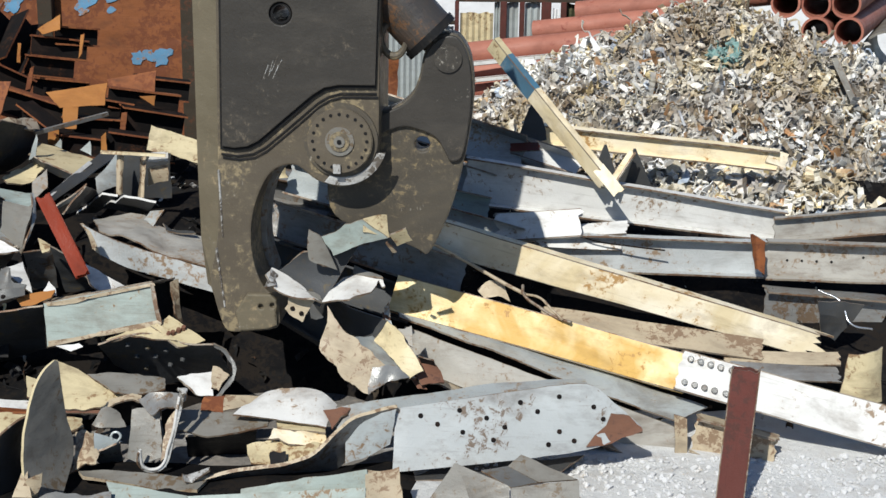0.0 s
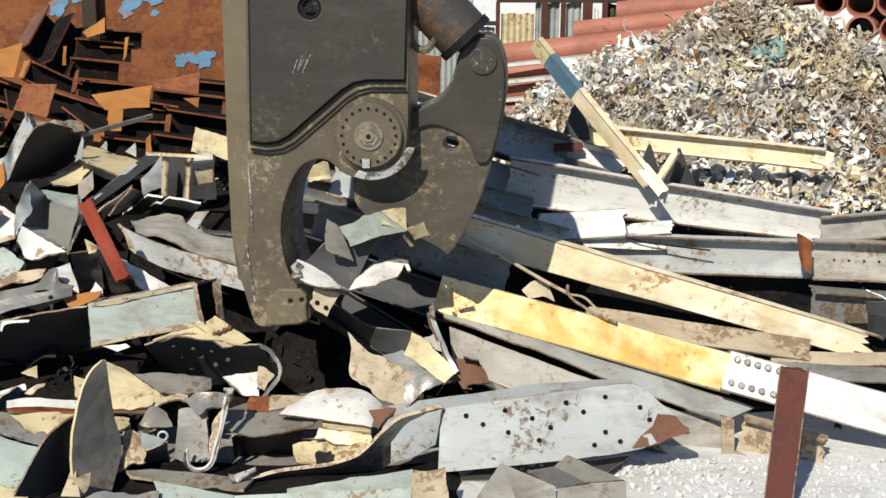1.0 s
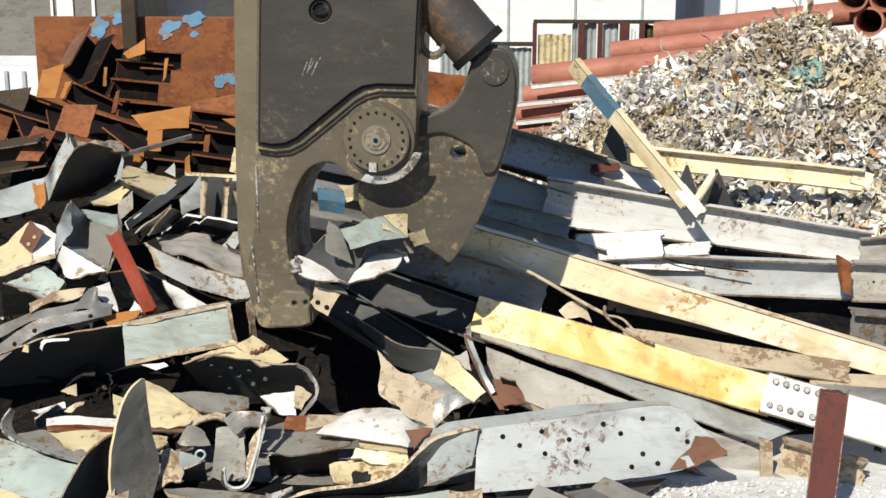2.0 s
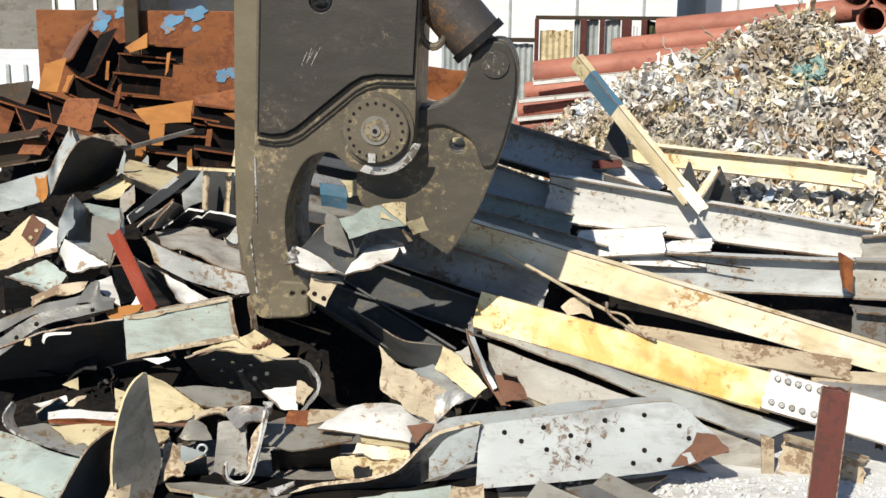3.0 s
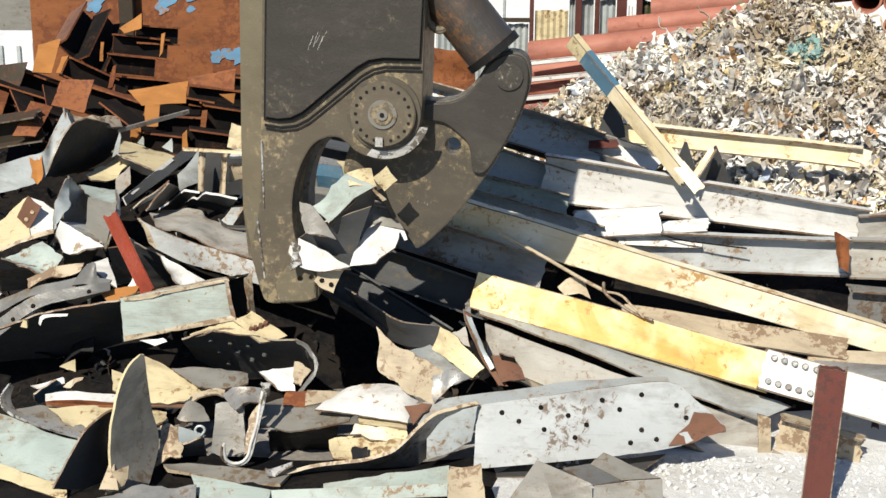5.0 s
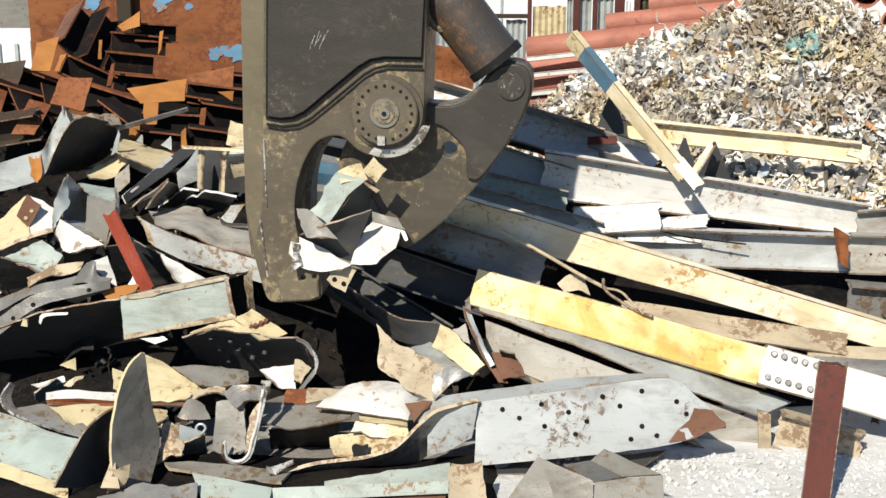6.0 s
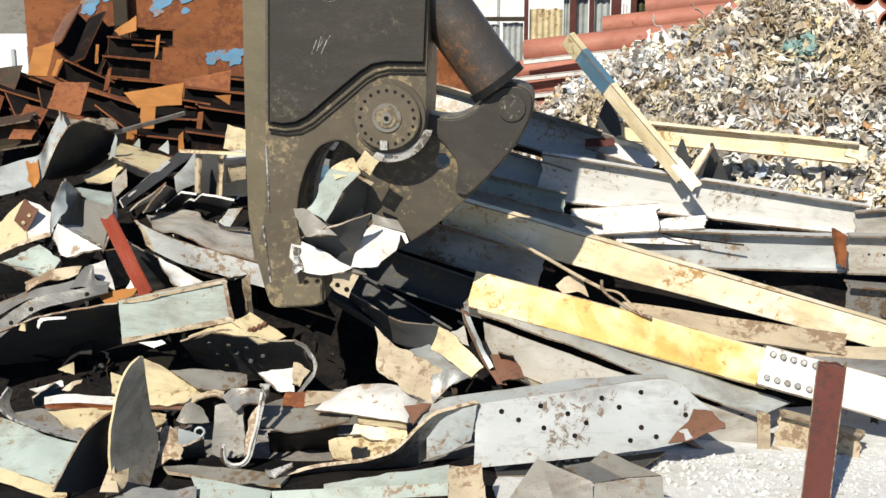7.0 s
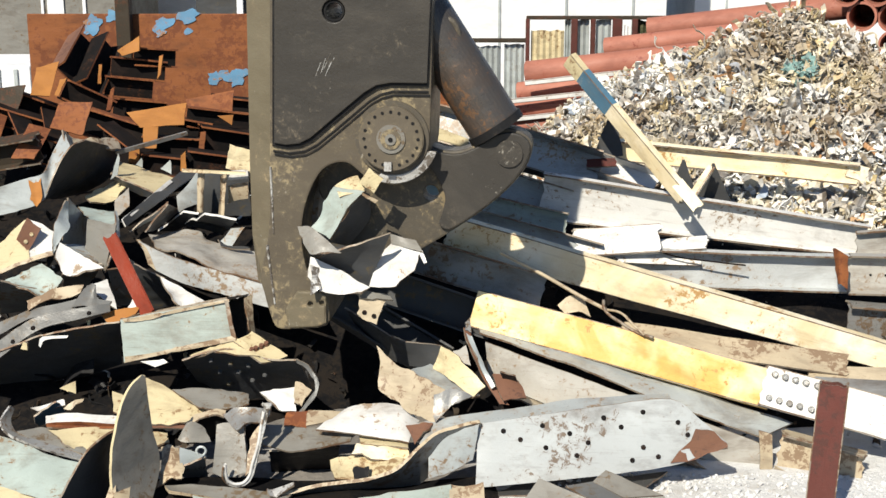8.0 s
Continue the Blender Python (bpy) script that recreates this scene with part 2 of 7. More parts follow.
def mesh_object(name, verts, faces, material, parent=None, label="", smooth=False, rim=(), rim_mat="edge"):
    me = bpy.data.meshes.new(name)
    me.from_pydata([tuple(v) for v in verts], [], list(faces) + list(rim))
    if rim:
        me.materials.append(MATS[material])
        me.materials.append(MATS[rim_mat])
        me.polygons.foreach_set("material_index", [0] * len(faces) + [1] * len(rim))
    bm = bmesh.new()
    bm.from_mesh(me)
    bmesh.ops.recalc_face_normals(bm, faces=bm.faces)
    bm.to_mesh(me)
    bm.free()
    if smooth:
        me.polygons.foreach_set("use_smooth", [True] * len(me.polygons))
    if not rim:
        me.materials.append(MATS[material])
    ob = new(name, me)
    ob.parent = parent
    return tagged(ob, label)


def part(name, bm, material, parent, label=""):
    me = bpy.data.meshes.new(name)
    bmesh.ops.recalc_face_normals(bm, faces=bm.faces)
    bm.to_mesh(me)
    bm.free()
    me.materials.append(MATS[material])
    ob = new(name, me)
    ob.parent = parent
    return tagged(ob, label)


def axis_frame(a, b, up):
    """Pose at a, x towards b; z is the upward side turned by up degrees about x."""
    a, b = Vector(a), Vector(b)
    x = (b - a).normalized()
    ref = Vector((0, 0, 1)) if abs(x.z) < 0.93 else Vector((0, 1, 0))
    z = (ref - x * ref.dot(x)).normalized()
    z = Matrix.Rotation(radians(up), 3, x) @ z
    y = z.cross(x)
    m = Matrix((x, y, z)).transposed().to_4x4()
    m.translation = a
    return m, (b - a).length


SECTIONS = {
    # part name, centre and half size (y, z) as shares of width w and depth h; 0 means half the thickness
    "I": [("web", 0, 0, 0, 0.5), ("flange", 0, 0.5, 0.5, 0), ("flange", 0, -0.5, 0.5, 0)],
    "C": [("web", 0, 0, 0, 0.5), ("flange", -0.5, 0.5, 0.5, 0), ("flange", -0.5, -0.5, 0.5, 0)],
    "Cb": [("web", 0, 0, 0, 0.5), ("flange", 0.5, 0.5, 0.5, 0), ("flange", 0.5, -0.5, 0.5, 0)],
    "L": [("leg", 0, 0, 0, 0.5), ("leg", -0.5, 0.5, 0.5, 0)],
    "Lb": [("leg", 0, 0, 0, 0.5), ("leg", -0.5, -0.5, 0.5, 0)],
    "T": [("web", 0, 0, 0, 0.5), ("flange", 0, 0.5, 0.5, 0)],
    "P": [("plate", 0, 0, 0, 0.5)],
    "B": [("side", -0.5, 0, 0, 0.5), ("side", 0.5, 0, 0, 0.5), ("side", 0, 0.5, 0.5, 0), ("side", 0, -0.5, 0.5, 0)],
}


def strip(rng, length, rect, h, w, t, taper, sag, twist, dent, torn, segs, warp_seed, power=1.0):
    """One wall of a section, swept along x, bent, twisted, dented and torn at its ends."""
    _, cy, cz, hy, hz = rect
    wide = hz if hz else hy
    along_z = bool(hz)
    size = h if along_z else w
    k = 8 if size > 0.12 else 4
    k = k if (torn[0] or torn[1] or dent) else 1
    jag = [[1.3 * noise.noise(Vector((warp_seed * 3 + 9 * e, q * 0.75, e))) + 0.35 * rng.uniform(-1, 1) for q in range(k + 1)] for e in range(2)]
    verts, faces = [], []
    for i in range(segs + 1):
        s = i / segs
        f = 1 + (taper - 1) * s ** power
        for side in (-1, 1):
            for j in range(k + 1):
                u = (2 * j / k - 1) * wide
                x = s * length
                if i == 0:
                    x += torn[0] * jag[0][j]
                if i == segs:
                    x += torn[1] * jag[1][j]
                if along_z:
                    y, z = cy * w * f + side * t / 2, cz * h * f + u * h * f
                else:
                    y, z = cy * w + u * w, cz * h * f + side * t / 2
                if dent:
                    y += dent * noise.noise(Vector((x * 2.2 + warp_seed, z * 3, warp_seed)))
                    z += 0.6 * dent * noise.noise(Vector((x * 2.5, y * 3 + warp_seed, 7.7 + warp_seed)))
                if twist:
                    a = radians(twist) * (s - 0.5)
                    y, z = y * math.cos(a) - z * math.sin(a), y * math.sin(a) + z * math.cos(a)
                bow = 4 * s * (1 - s)
                verts.append((x, y + sag[0] * bow, z + sag[1] * bow))
    n = k + 1
    row = 2 * n
    rim = []
    for i in range(segs):
        for j in range(k):
            for o in (0, n):
                p = i * row + o + j
                faces.append((p, p + 1, p + row + 1, p + row))
        for j in (0, k):
            p = i * row + j
            rim.append((p, p + n, p + n + row, p + row))
    for i in (0, segs):
        for j in range(k):
            p = i * row + j
            rim.append((p, p + 1, p + n + 1, p + n))
    return verts, faces, rim


def add_studs(parent, length, h, t, studs, r, mat, out):
    """Rivet heads or bolt holes (thin dark discs) on the front of a web; places as shares of its length and depth."""
    me = None
    for s, q in studs:
        if me is None:
            bm = bmesh.new()
            bmesh.ops.create_cone(bm, cap_ends=True, segments=12, radius1=r, radius2=r * 0.6, depth=out + 0.01,
                                  matrix=Matrix.Translation((0, -(out - 0.01) / 2, 0)) @ Matrix.Rotation(radians(90), 4, "X"))
            ob = part("rivet" if out > 0.008 else "bolt_hole", bm, mat, parent)
            me = ob.data
        else:
            ob = new("rivet" if out > 0.008 else "bolt_hole", me)
            ob.parent = parent
        ob.location = (s * length, -t / 2, q * h)


def member(name, a, b, section, h, w, up, mat, label="", category="scrap metal", group="scrap pieces on the heap", t=0.014,
           taper=1.0, sag=(0, 0), twist=0.0, dent=0.012, torn=(0.02, 0.02), flange_mat="", power=1.0, rim_mat="edge", studs=(), stud_r=0.02, stud_mat="tan", stud_out=0.012):
    """A rolled section, plate or tube from a to b; h is its depth, w its width. A single plate is one mesh."""
    m, length = axis_frame(a, b, up)
    seed = (abs(a[0]) * 7.13 + abs(a[1]) * 3.7 + abs(b[2]) * 11.9) % 50
    rng = random.Random(int(seed * 1000))
    segs = max(3, min(14, int(length / 0.16)))
    rects = SECTIONS[section]
    if len(rects) == 1:
        v, f, e = strip(rng, length, rects[0], h, w, t, taper, sag, twist, dent, torn, segs, seed, power)
        ob = mesh_object(name, v, f, mat, rim=e, rim_mat=rim_mat)
        ob.data.shade_smooth()
        ob.data.set_sharp_from_angle(angle=radians(38))
        ob.matrix_basis = m
        add_studs(ob, length, h, t, studs, stud_r, stud_mat, stud_out)
        return tagged(ob, label, category, group)
    top = empty(name, label, category, group)
    top.matrix_basis = m
    for i, r in enumerate(rects):
        v, f, e = strip(rng, length, r, h, w, t, taper, sag, twist, dent, torn, segs, seed, power)
        ob = mesh_object(r[0], v, f, flange_mat if flange_mat and i else mat, top, rim=e, rim_mat=rim_mat)
        ob.data.shade_smooth()
        ob.data.set_sharp_from_angle(angle=radians(38))
        if not i:
            add_studs(ob, length, h, t, studs, stud_r, stud_mat, stud_out)
    return top


def sheet(name, corners, mat, label="", arch=0.0, archv=0.0, t=0.012, dent=0.014, torn=0.012, category="scrap metal", group="scrap pieces on the heap",
          rim_mat="edge", studs=(), stud_r=0.02, stud_mat="tan", stud_out=0.012, parent=None):
    """A torn and dented plate between four corners (clockwise), bowed along its length or its breadth."""
    c = [Vector(p) for p in corners]
    centre = (c[0] + c[1] + c[2] + c[3]) / 4
    n = (c[2] - c[0]).cross(c[3] - c[1]).normalized()
    seed = (abs(centre.x) * 13.1 + abs(centre.z) * 29.3) % 40
    lu, lv = (c[1] - c[0]).length, (c[3] - c[0]).length
    nu = max(5, min(16, int(lu / 0.05)))
    nv = max(4, min(12, int(lv / 0.05)))
    verts, faces, rim = [], [], []
    # creases across the plate, folded one way or the other
    rng = random.Random(int(seed * 1000))
    crease_u, crease_v = rng.randint(1, nu - 1) / nu, rng.randint(1, nv - 1) / nv
    fold_u, fold_v = (0.0, 0.0) if studs or dent < 0.012 else (rng.uniform(-0.45, 0.45), rng.uniform(-0.5, 0.5))
    for side in (0, 1):
        for i in range(nu + 1):
            for j in range(nv + 1):
                u, v = i / nu, j / nv
                p = (c[0] * (1 - u) + c[1] * u) * (1 - v) + (c[3] * (1 - u) + c[2] * u) * v
                off = arch * 4 * u * (1 - u) + archv * 4 * v * (1 - v) + dent * noise.noise(p * 3.3 + Vector((seed, 0, 0)))
                off += max(-0.06, min(0.06, fold_u * lu * max(0.0, u - crease_u))) + max(-0.06, min(0.06, fold_v * lv * max(0.0, v - crease_v)))
                if i in (0, nu) or j in (0, nv):
                    p = p + torn * (1.4 * noise.noise(p * 9 + Vector((seed, 3, 0))) + 0.5 * noise.noise(p * 31)) * (p - centre).normalized()
                verts.append(p - centre + n * (off + side * t))
    w = nv + 1
    k = (nu + 1) * w
    for i in range(nu):
        for j in range(nv):
            p = i * w + j
            faces += [(p, p + 1, p + w + 1, p + w), (k + p, k + p + w, k + p + w + 1, k + p + 1)]
    loop = [i * w for i in range(nu)] + [nu * w + j for j in range(nv)] + [i * w + nv for i in range(nu, 0, -1)] + [j for j in range(nv, 0, -1)]
    for q in range(len(loop)):
        a, b = loop[q], loop[(q + 1) % len(loop)]
        rim.append((a, b, k + b, k + a))
    ob = mesh_object(name, verts, faces, mat, rim=rim, rim_mat=rim_mat)
    ob.data.shade_smooth()
    ob.data.set_sharp_from_angle(angle=radians(22))
    ob.location = centre
    for u, v in studs:
        p = (c[0] * (1 - u) + c[1] * u) * (1 - v) + (c[3] * (1 - u) + c[2] * u) * v - centre
        bm = bmesh.new()
        face = n if n.y < 0 else -n
        bmesh.ops.create_cone(bm, cap_ends=True, segments=10, radius1=stud_r, radius2=stud_r * 0.55, depth=stud_out + 0.016,
                              matrix=Matrix.Translation(p + face * (0.5 * stud_out)) @ face.to_track_quat("Z", "Y").to_matrix().to_4x4())
        part("rivet" if stud_out > 0.004 else "bolt_hole", bm, stud_mat, ob)
    if parent:
        ob.parent = parent
        return tagged(ob, label)
    return tagged(ob, label, category, group)


def smooth_rail(pts, n):
    """n + 1 points along a smooth curve through the given ones."""
    pts = [Vector(p) for p in pts]
    if len(pts) == 2:
        return [pts[0].lerp(pts[1], i / n) for i in range(n + 1)]
    out = []
    for i in range(n + 1):
        q = min(i / n * (len(pts) - 1), len(pts) - 1 - 1e-6)
        k = int(q)
        u = q - k
        p1, p2 = pts[k], pts[k + 1]
        p0 = pts[k - 1] if k else 2 * p1 - p2
        p3 = pts[k + 2] if k + 2 < len(pts) else 2 * p2 - p1
        out.append(0.5 * (2 * p1 + (p2 - p0) * u + (2 * p0 - 5 * p1 + 4 * p2 - p3) * u * u + (3 * p1 - p0 - 3 * p2 + p3) * u ** 3))
    return out


def folded(name, rail_a, rail_b, mat, label="", parent=None, t=0.012, dent=0.012, torn=0.008, rim_mat="edge", holes=(), hole_mat="scale", hole_out=0.002, hole_r=0.018,
           category="scrap metal", group="scrap pieces on the heap"):
    """A bent plate spanned between two edge curves, with torn edges, dents and thickness; holes or rivets by shares of its length and breadth."""
    length = sum((Vector(p) - Vector(q)).length for p, q in zip(rail_a, rail_a[1:]))
    breadth = (Vector(rail_a[0]) - Vector(rail_b[0])).length + (Vector(rail_a[-1]) - Vector(rail_b[-1])).length
    nu = max(5, min(30, int(length / 0.035)))
    nv = max(3, min(12, int(0.5 * breadth / 0.035)))
    ra, rb = smooth_rail(rail_a, nu), smooth_rail(rail_b, nu)
    centre = (sum(ra, Vector()) + sum(rb, Vector())) / (2 * nu + 2)
    seed = Vector(((abs(centre.x) * 13.1 + abs(centre.z) * 29.3) % 40, 0, 0))
    grid = [[ra[i].lerp(rb[i], j / nv) for j in range(nv + 1)] for i in range(nu + 1)]
    normals = [[None] * (nv + 1) for _ in range(nu + 1)]
    for i in range(nu + 1):
        for j in range(nv + 1):
            du = grid[min(i + 1, nu)][j] - grid[max(i - 1, 0)][j]
            dv = grid[i][min(j + 1, nv)] - grid[i][max(j - 1, 0)]
            n = du.cross(dv)
            if n.length < 1e-7:
                n = (ra[-1] - ra[0]).cross(rb[nu // 2] - ra[nu // 2])
            normals[i][j] = n.normalized()
    if normals[nu // 2][nv // 2].dot(centre - Vector((0, 0, 3.2))) > 0:
        normals = [[-n for n in row] for row in normals]
    verts, faces, rim = [], [], []
    for side in (0, 1):
        for i in range(nu + 1):
            for j in range(nv + 1):
                p, n = grid[i][j], normals[i][j]
                off = dent * (noise.noise(p * 4.3 + seed) + 0.45 * noise.noise(p * 11.0 + seed))
                if i in (0, nu) or j in (0, nv):
                    out = p - centre
                    p = p + torn * (1.5 * noise.noise(p * 9 + seed) + 0.8 * noise.noise(p * 31)) * out.normalized()
                    off += 0.6 * torn * noise.noise(p * 17 + seed)
                verts.append(p - centre + n * (off - side * t))
    w = nv + 1
    k = (nu + 1) * w
    for i in range(nu):
        for j in range(nv):
            p = i * w + j
            faces += [(p, p + 1, p + w + 1, p + w), (k + p, k + p + w, k + p + w + 1, k + p + 1)]
    loop = [i * w for i in range(nu)] + [nu * w + j for j in range(nv)] + [i * w + nv for i in range(nu, 0, -1)] + [j for j in range(nv, 0, -1)]
    for q in range(len(loop)):
        a, b = loop[q], loop[(q + 1) % len(loop)]
        rim.append((a, b, k + b, k + a))
    ob = mesh_object(name, verts, faces, mat, rim=rim, rim_mat=rim_mat)
    ob.data.shade_smooth()
    ob.data.set_sharp_from_angle(angle=radians(30))
    ob.location = centre
    for u, v in holes:
        i, j = round(u * nu), round(v * nv)
        p, n = grid[i][j].lerp(grid[min(i + 1, nu)][j], u * nu - i if u * nu > i else 0.0), normals[i][j]
        q = verts[i * w + j] + (p - grid[i][j])
        bm = bmesh.new()
        bmesh.ops.create_cone(bm, cap_ends=True, segments=12, radius1=hole_r, radius2=hole_r * 0.7, depth=hole_out + 0.012,
                              matrix=Matrix.Translation(q + n * (0.5 * hole_out)) @ n.to_track_quat("Z", "Y").to_matrix().to_4x4())
        part("rivet" if hole_out > 0.008 else "bolt_hole", bm, hole_mat, ob)
    if parent:
        ob.parent = parent
        return tagged(ob, label)
    return tagged(ob, label, category, group)


def wire(name, points, r, mat, label):
    """A bent wire or thin bar through a few points."""
    cu = bpy.data.curves.new(name, "CURVE")
    cu.dimensions = "3D"
    cu.bevel_depth = r
    cu.bevel_resolution = 2
    sp = cu.splines.new("BEZIER")
    sp.bezier_points.add(len(points) - 1)
    for bp, p in zip(sp.bezier_points, points):
        bp.co = p
        bp.handle_left_type = bp.handle_right_type = "AUTO"
    cu.materials.append(MATS[mat])
    return tagged(new(name, cu), label, "wire", "loose wires on the heap")


def disc(bm, c, r, y0, y1, segs=24):
    """A short round bar along y between y0 (front) and y1."""
    bmesh.ops.create_cone(bm, cap_ends=True, segments=segs, radius1=r, radius2=r, depth=abs(y1 - y0),
                          matrix=Matrix.Translation((c[0], (y0 + y1) / 2, c[1])) @ Matrix.Rotation(radians(90), 4, "X"))


def smooth_outline(pts, steps=4):
    """A closed curve through the control points."""
    n, out = len(pts), []
    for i in range(n):
        p0, p1, p2, p3 = (Vector(pts[(i + k) % n]) for k in (-1, 0, 1, 2))
        for s in range(steps):
            u = s / steps
            out.append(0.5 * (2 * p1 + (p2 - p0) * u + (2 * p0 - 5 * p1 + 4 * p2 - p3) * u * u + (3 * p1 - p0 - 3 * p2 + p3) * u ** 3))
    return out


def slab(outline, y0, y1, holes=(), bevel=0.0):
    """A flat cut plate in the x-z plane from depth y0 (front) to y1, with round holes (x, z, r)."""
    bm = bmesh.new()
    loops = [[(p[0], p[1]) for p in outline]]
    for x, z, r in holes:
        loops.append([(x + r * math.cos(2 * math.pi * k / 18), z + r * math.sin(2 * math.pi * k / 18)) for k in range(18)])
    edges = []
    for lp in loops:
        vs = [bm.verts.new((x, y0, z)) for x, z in lp]
        edges += [bm.edges.new((vs[i], vs[(i + 1) % len(vs)])) for i in range(len(vs))]
    bmesh.ops.triangle_fill(bm, edges=edges, use_beauty=True, use_dissolve=False)
    res = bmesh.ops.extrude_face_region(bm, geom=bm.faces[:])
    bmesh.ops.translate(bm, verts=[e for e in res["geom"] if isinstance(e, bmesh.types.BMVert)], vec=(0, y1 - y0, 0))
    if bevel:
        bmesh.ops.recalc_face_normals(bm, faces=bm.faces)
        rim = [e for e in bm.edges if len(e.link_faces) == 2 and e.calc_face_angle(0) > 1.0 and all(abs(v.co.y - y0) < 1e-5 for v in e.verts)]
        bmesh.ops.bevel(bm, geom=rim, offset=bevel, segments=2, affect="EDGES", profile=0.6)
    return bm


# ---- the hydraulic shear: pivot at its origin, front towards -y ----
def build_shear():
    top = empty("hydraulic_shear", "dark grey worn hydraulic scrap shear hanging over the heap", "demolition shear")
    outline = smooth_outline([(-0.686, 2.218), (-0.721, 1.314), (-0.752, 0.323), (-0.770, -0.266), (-0.788, -0.621), (-0.846, -0.893), (-0.829, -1.003), (-0.791, -1.154), (-0.747, -1.236), (-0.630, -1.239), (-0.430, -1.210), (-0.417, -1.087), (-0.447, -1.006), (-0.506, -0.940), (-0.549, -0.846), (-0.574, -0.711), (-0.574, -0.567), (-0.550, -0.435), (-0.502, -0.308), (-0.437, -0.209), (-0.353, -0.164), (-0.277, -0.164), (-0.223, -0.202), (-0.154, -0.255), (-0.016, -0.294), (0.105, -0.258), (0.192, -0.167), (0.226, -0.063), (0.237, 0.220), (0.249, 0.826), (0.256, 1.314), (0.328, 2.218)], 3)
    part("jaw_body", slab(outline, -0.27, 0.27, [(-0.342, 0.759, 0.062)], 0.012), "worn", top, "worn olive-grey fixed jaw")
    rim = [(-0.668, 2.200), (-0.716, 0.826), (-0.743, -0.063), (-0.651, -0.076), (-0.565, -0.066), (-0.488, -0.028), (-0.373, 0.069), (-0.251, 0.172), (-0.154, 0.255), (-0.086, 0.296), (-0.004, 0.313), (0.217, 0.313), (0.242, 0.826), (0.315, 2.200)]
    part("weld_plate", slab(rim, -0.286, -0.2705, [(-0.342, 0.759, 0.066)], 0.004), "black", top, "dark weld rim")
    plate = [(-0.652, 2.187), (-0.699, 0.826), (-0.726, -0.042), (-0.650, -0.052), (-0.571, -0.042), (-0.501, -0.007), (-0.386, 0.090), (-0.264, 0.193), (-0.164, 0.275), (-0.092, 0.319), (-0.004, 0.336), (0.217, 0.336), (0.239, 0.826), (0.309, 2.187)]
    part("housing_plate", slab(plate, -0.306, -0.2865, [(-0.342, 0.759, 0.07)], 0.006), "housing", top, "dark grey side plate with scratches")
    # slanted cheek along the edge of the fixed jaw
    rows = ((2.218, -0.88, -0.706), (-0.195, -0.913, -0.737), (-0.657, -0.912, -0.762), (-0.955, -0.884, -0.827))
    verts, faces = [], []
    for z, xa, xb in rows:
        verts += [(xa, -0.18, z), (xb, -0.269, z), (xb, 0.26, z), (xa, 0.2, z)]
    for i in range(3):
        for j in range(4):
            faces.append((4 * i + j, 4 * i + (j + 1) % 4, 4 * i + 4 + (j + 1) % 4, 4 * i + 4 + j))
    faces += [(0, 1, 2, 3), (12, 13, 14, 15)]
    # cheek toned lighter than the jaw, as its sunny side
    mesh_object("side_cheek", verts, faces, "olive", top, "olive worn side cheek, sunlight in its tone")
    # pale bars: bare worn edges together with their painted highlights
    for x0, z0, x1, z1, r in ((-0.723, 0.391, -0.736, -0.063, 0.008), (-0.761, -0.195, -0.754, -0.621, 0.008), (-0.798, -0.693, -0.76, -1.076, 0.009)):
        m, length = axis_frame((x0, 0, z0), (x1, 0, z1), 0)
        bm = bmesh.new()
        bmesh.ops.create_cone(bm, cap_ends=True, segments=6, radius1=r, radius2=r * 0.6, depth=length, matrix=Matrix.Translation(((x0 + x1) / 2, -0.272, (z0 + z1) / 2)) @ m.to_3x3().to_4x4() @ Matrix.Rotation(radians(90), 4, "Y"))
        part("worn_edge", bm, "polish", top, "worn steel edge with a painted highlight")
    rng = random.Random(6)
    for k in range(8):
        x0, z0 = -0.434 + 0.012 * k + rng.uniform(-0.02, 0.03), 0.391 + 0.012 * k + rng.uniform(-0.05, 0.04)
        bm = bmesh.new()
        bmesh.ops.create_cube(bm, size=1, matrix=Matrix.Translation((x0, -0.3065, z0)) @ Matrix.Rotation(radians(rng.uniform(16, 30)), 4, "Y") @ Matrix.Diagonal((0.0025, 0.0012, rng.uniform(0.02, 0.12), 1)))
        part("scratch", bm, "polish", top, "bright scratch on the plate")
    for shift in (0.012, 0.034):
        line = [(-0.744, -0.076), (-0.641, -0.090), (-0.548, -0.076), (-0.471, -0.035), (-0.356, 0.059), (-0.234, 0.162), (-0.141, 0.241), (-0.076, 0.279), (-0.001, 0.299), (0.217, 0.299)]
        ribbon = [(x + 0.4 * shift, z - shift) for x, z in line] + [(x + 0.4 * shift, z - shift - 0.013) for x, z in reversed(line)]
        part("weld_bead", slab(ribbon, -0.279, -0.2705, (), 0.002), "black", top, "black weld bead")
    liner = smooth_outline([(-0.257, -0.160), (-0.333, -0.195), (-0.407, -0.241), (-0.482, -0.343), (-0.527, -0.489), (-0.541, -0.657), (-0.527, -0.802), (-0.491, -0.919), (-0.506, -0.948), (-0.549, -0.846), (-0.588, -0.711), (-0.591, -0.567), (-0.567, -0.425), (-0.515, -0.301), (-0.447, -0.202), (-0.353, -0.153)], 3)
    part("blade_liner", slab(liner, 0.05, 0.262, (), 0.004), "steel", top, "dark inner blade of the fixed jaw")
    block = part("tip_block", slab([(-0.687, -1.099), (-0.609, -0.981), (-0.461, -0.981), (-0.426, -1.021), (-0.426, -1.184), (-0.487, -1.210), (-0.672, -1.225)], -0.302, -0.2705, [(-0.526, -1.062, 0.016), (-0.452, -1.054, 0.016)], 0.012), "olive", top, "worn tip block with two bolt holes")
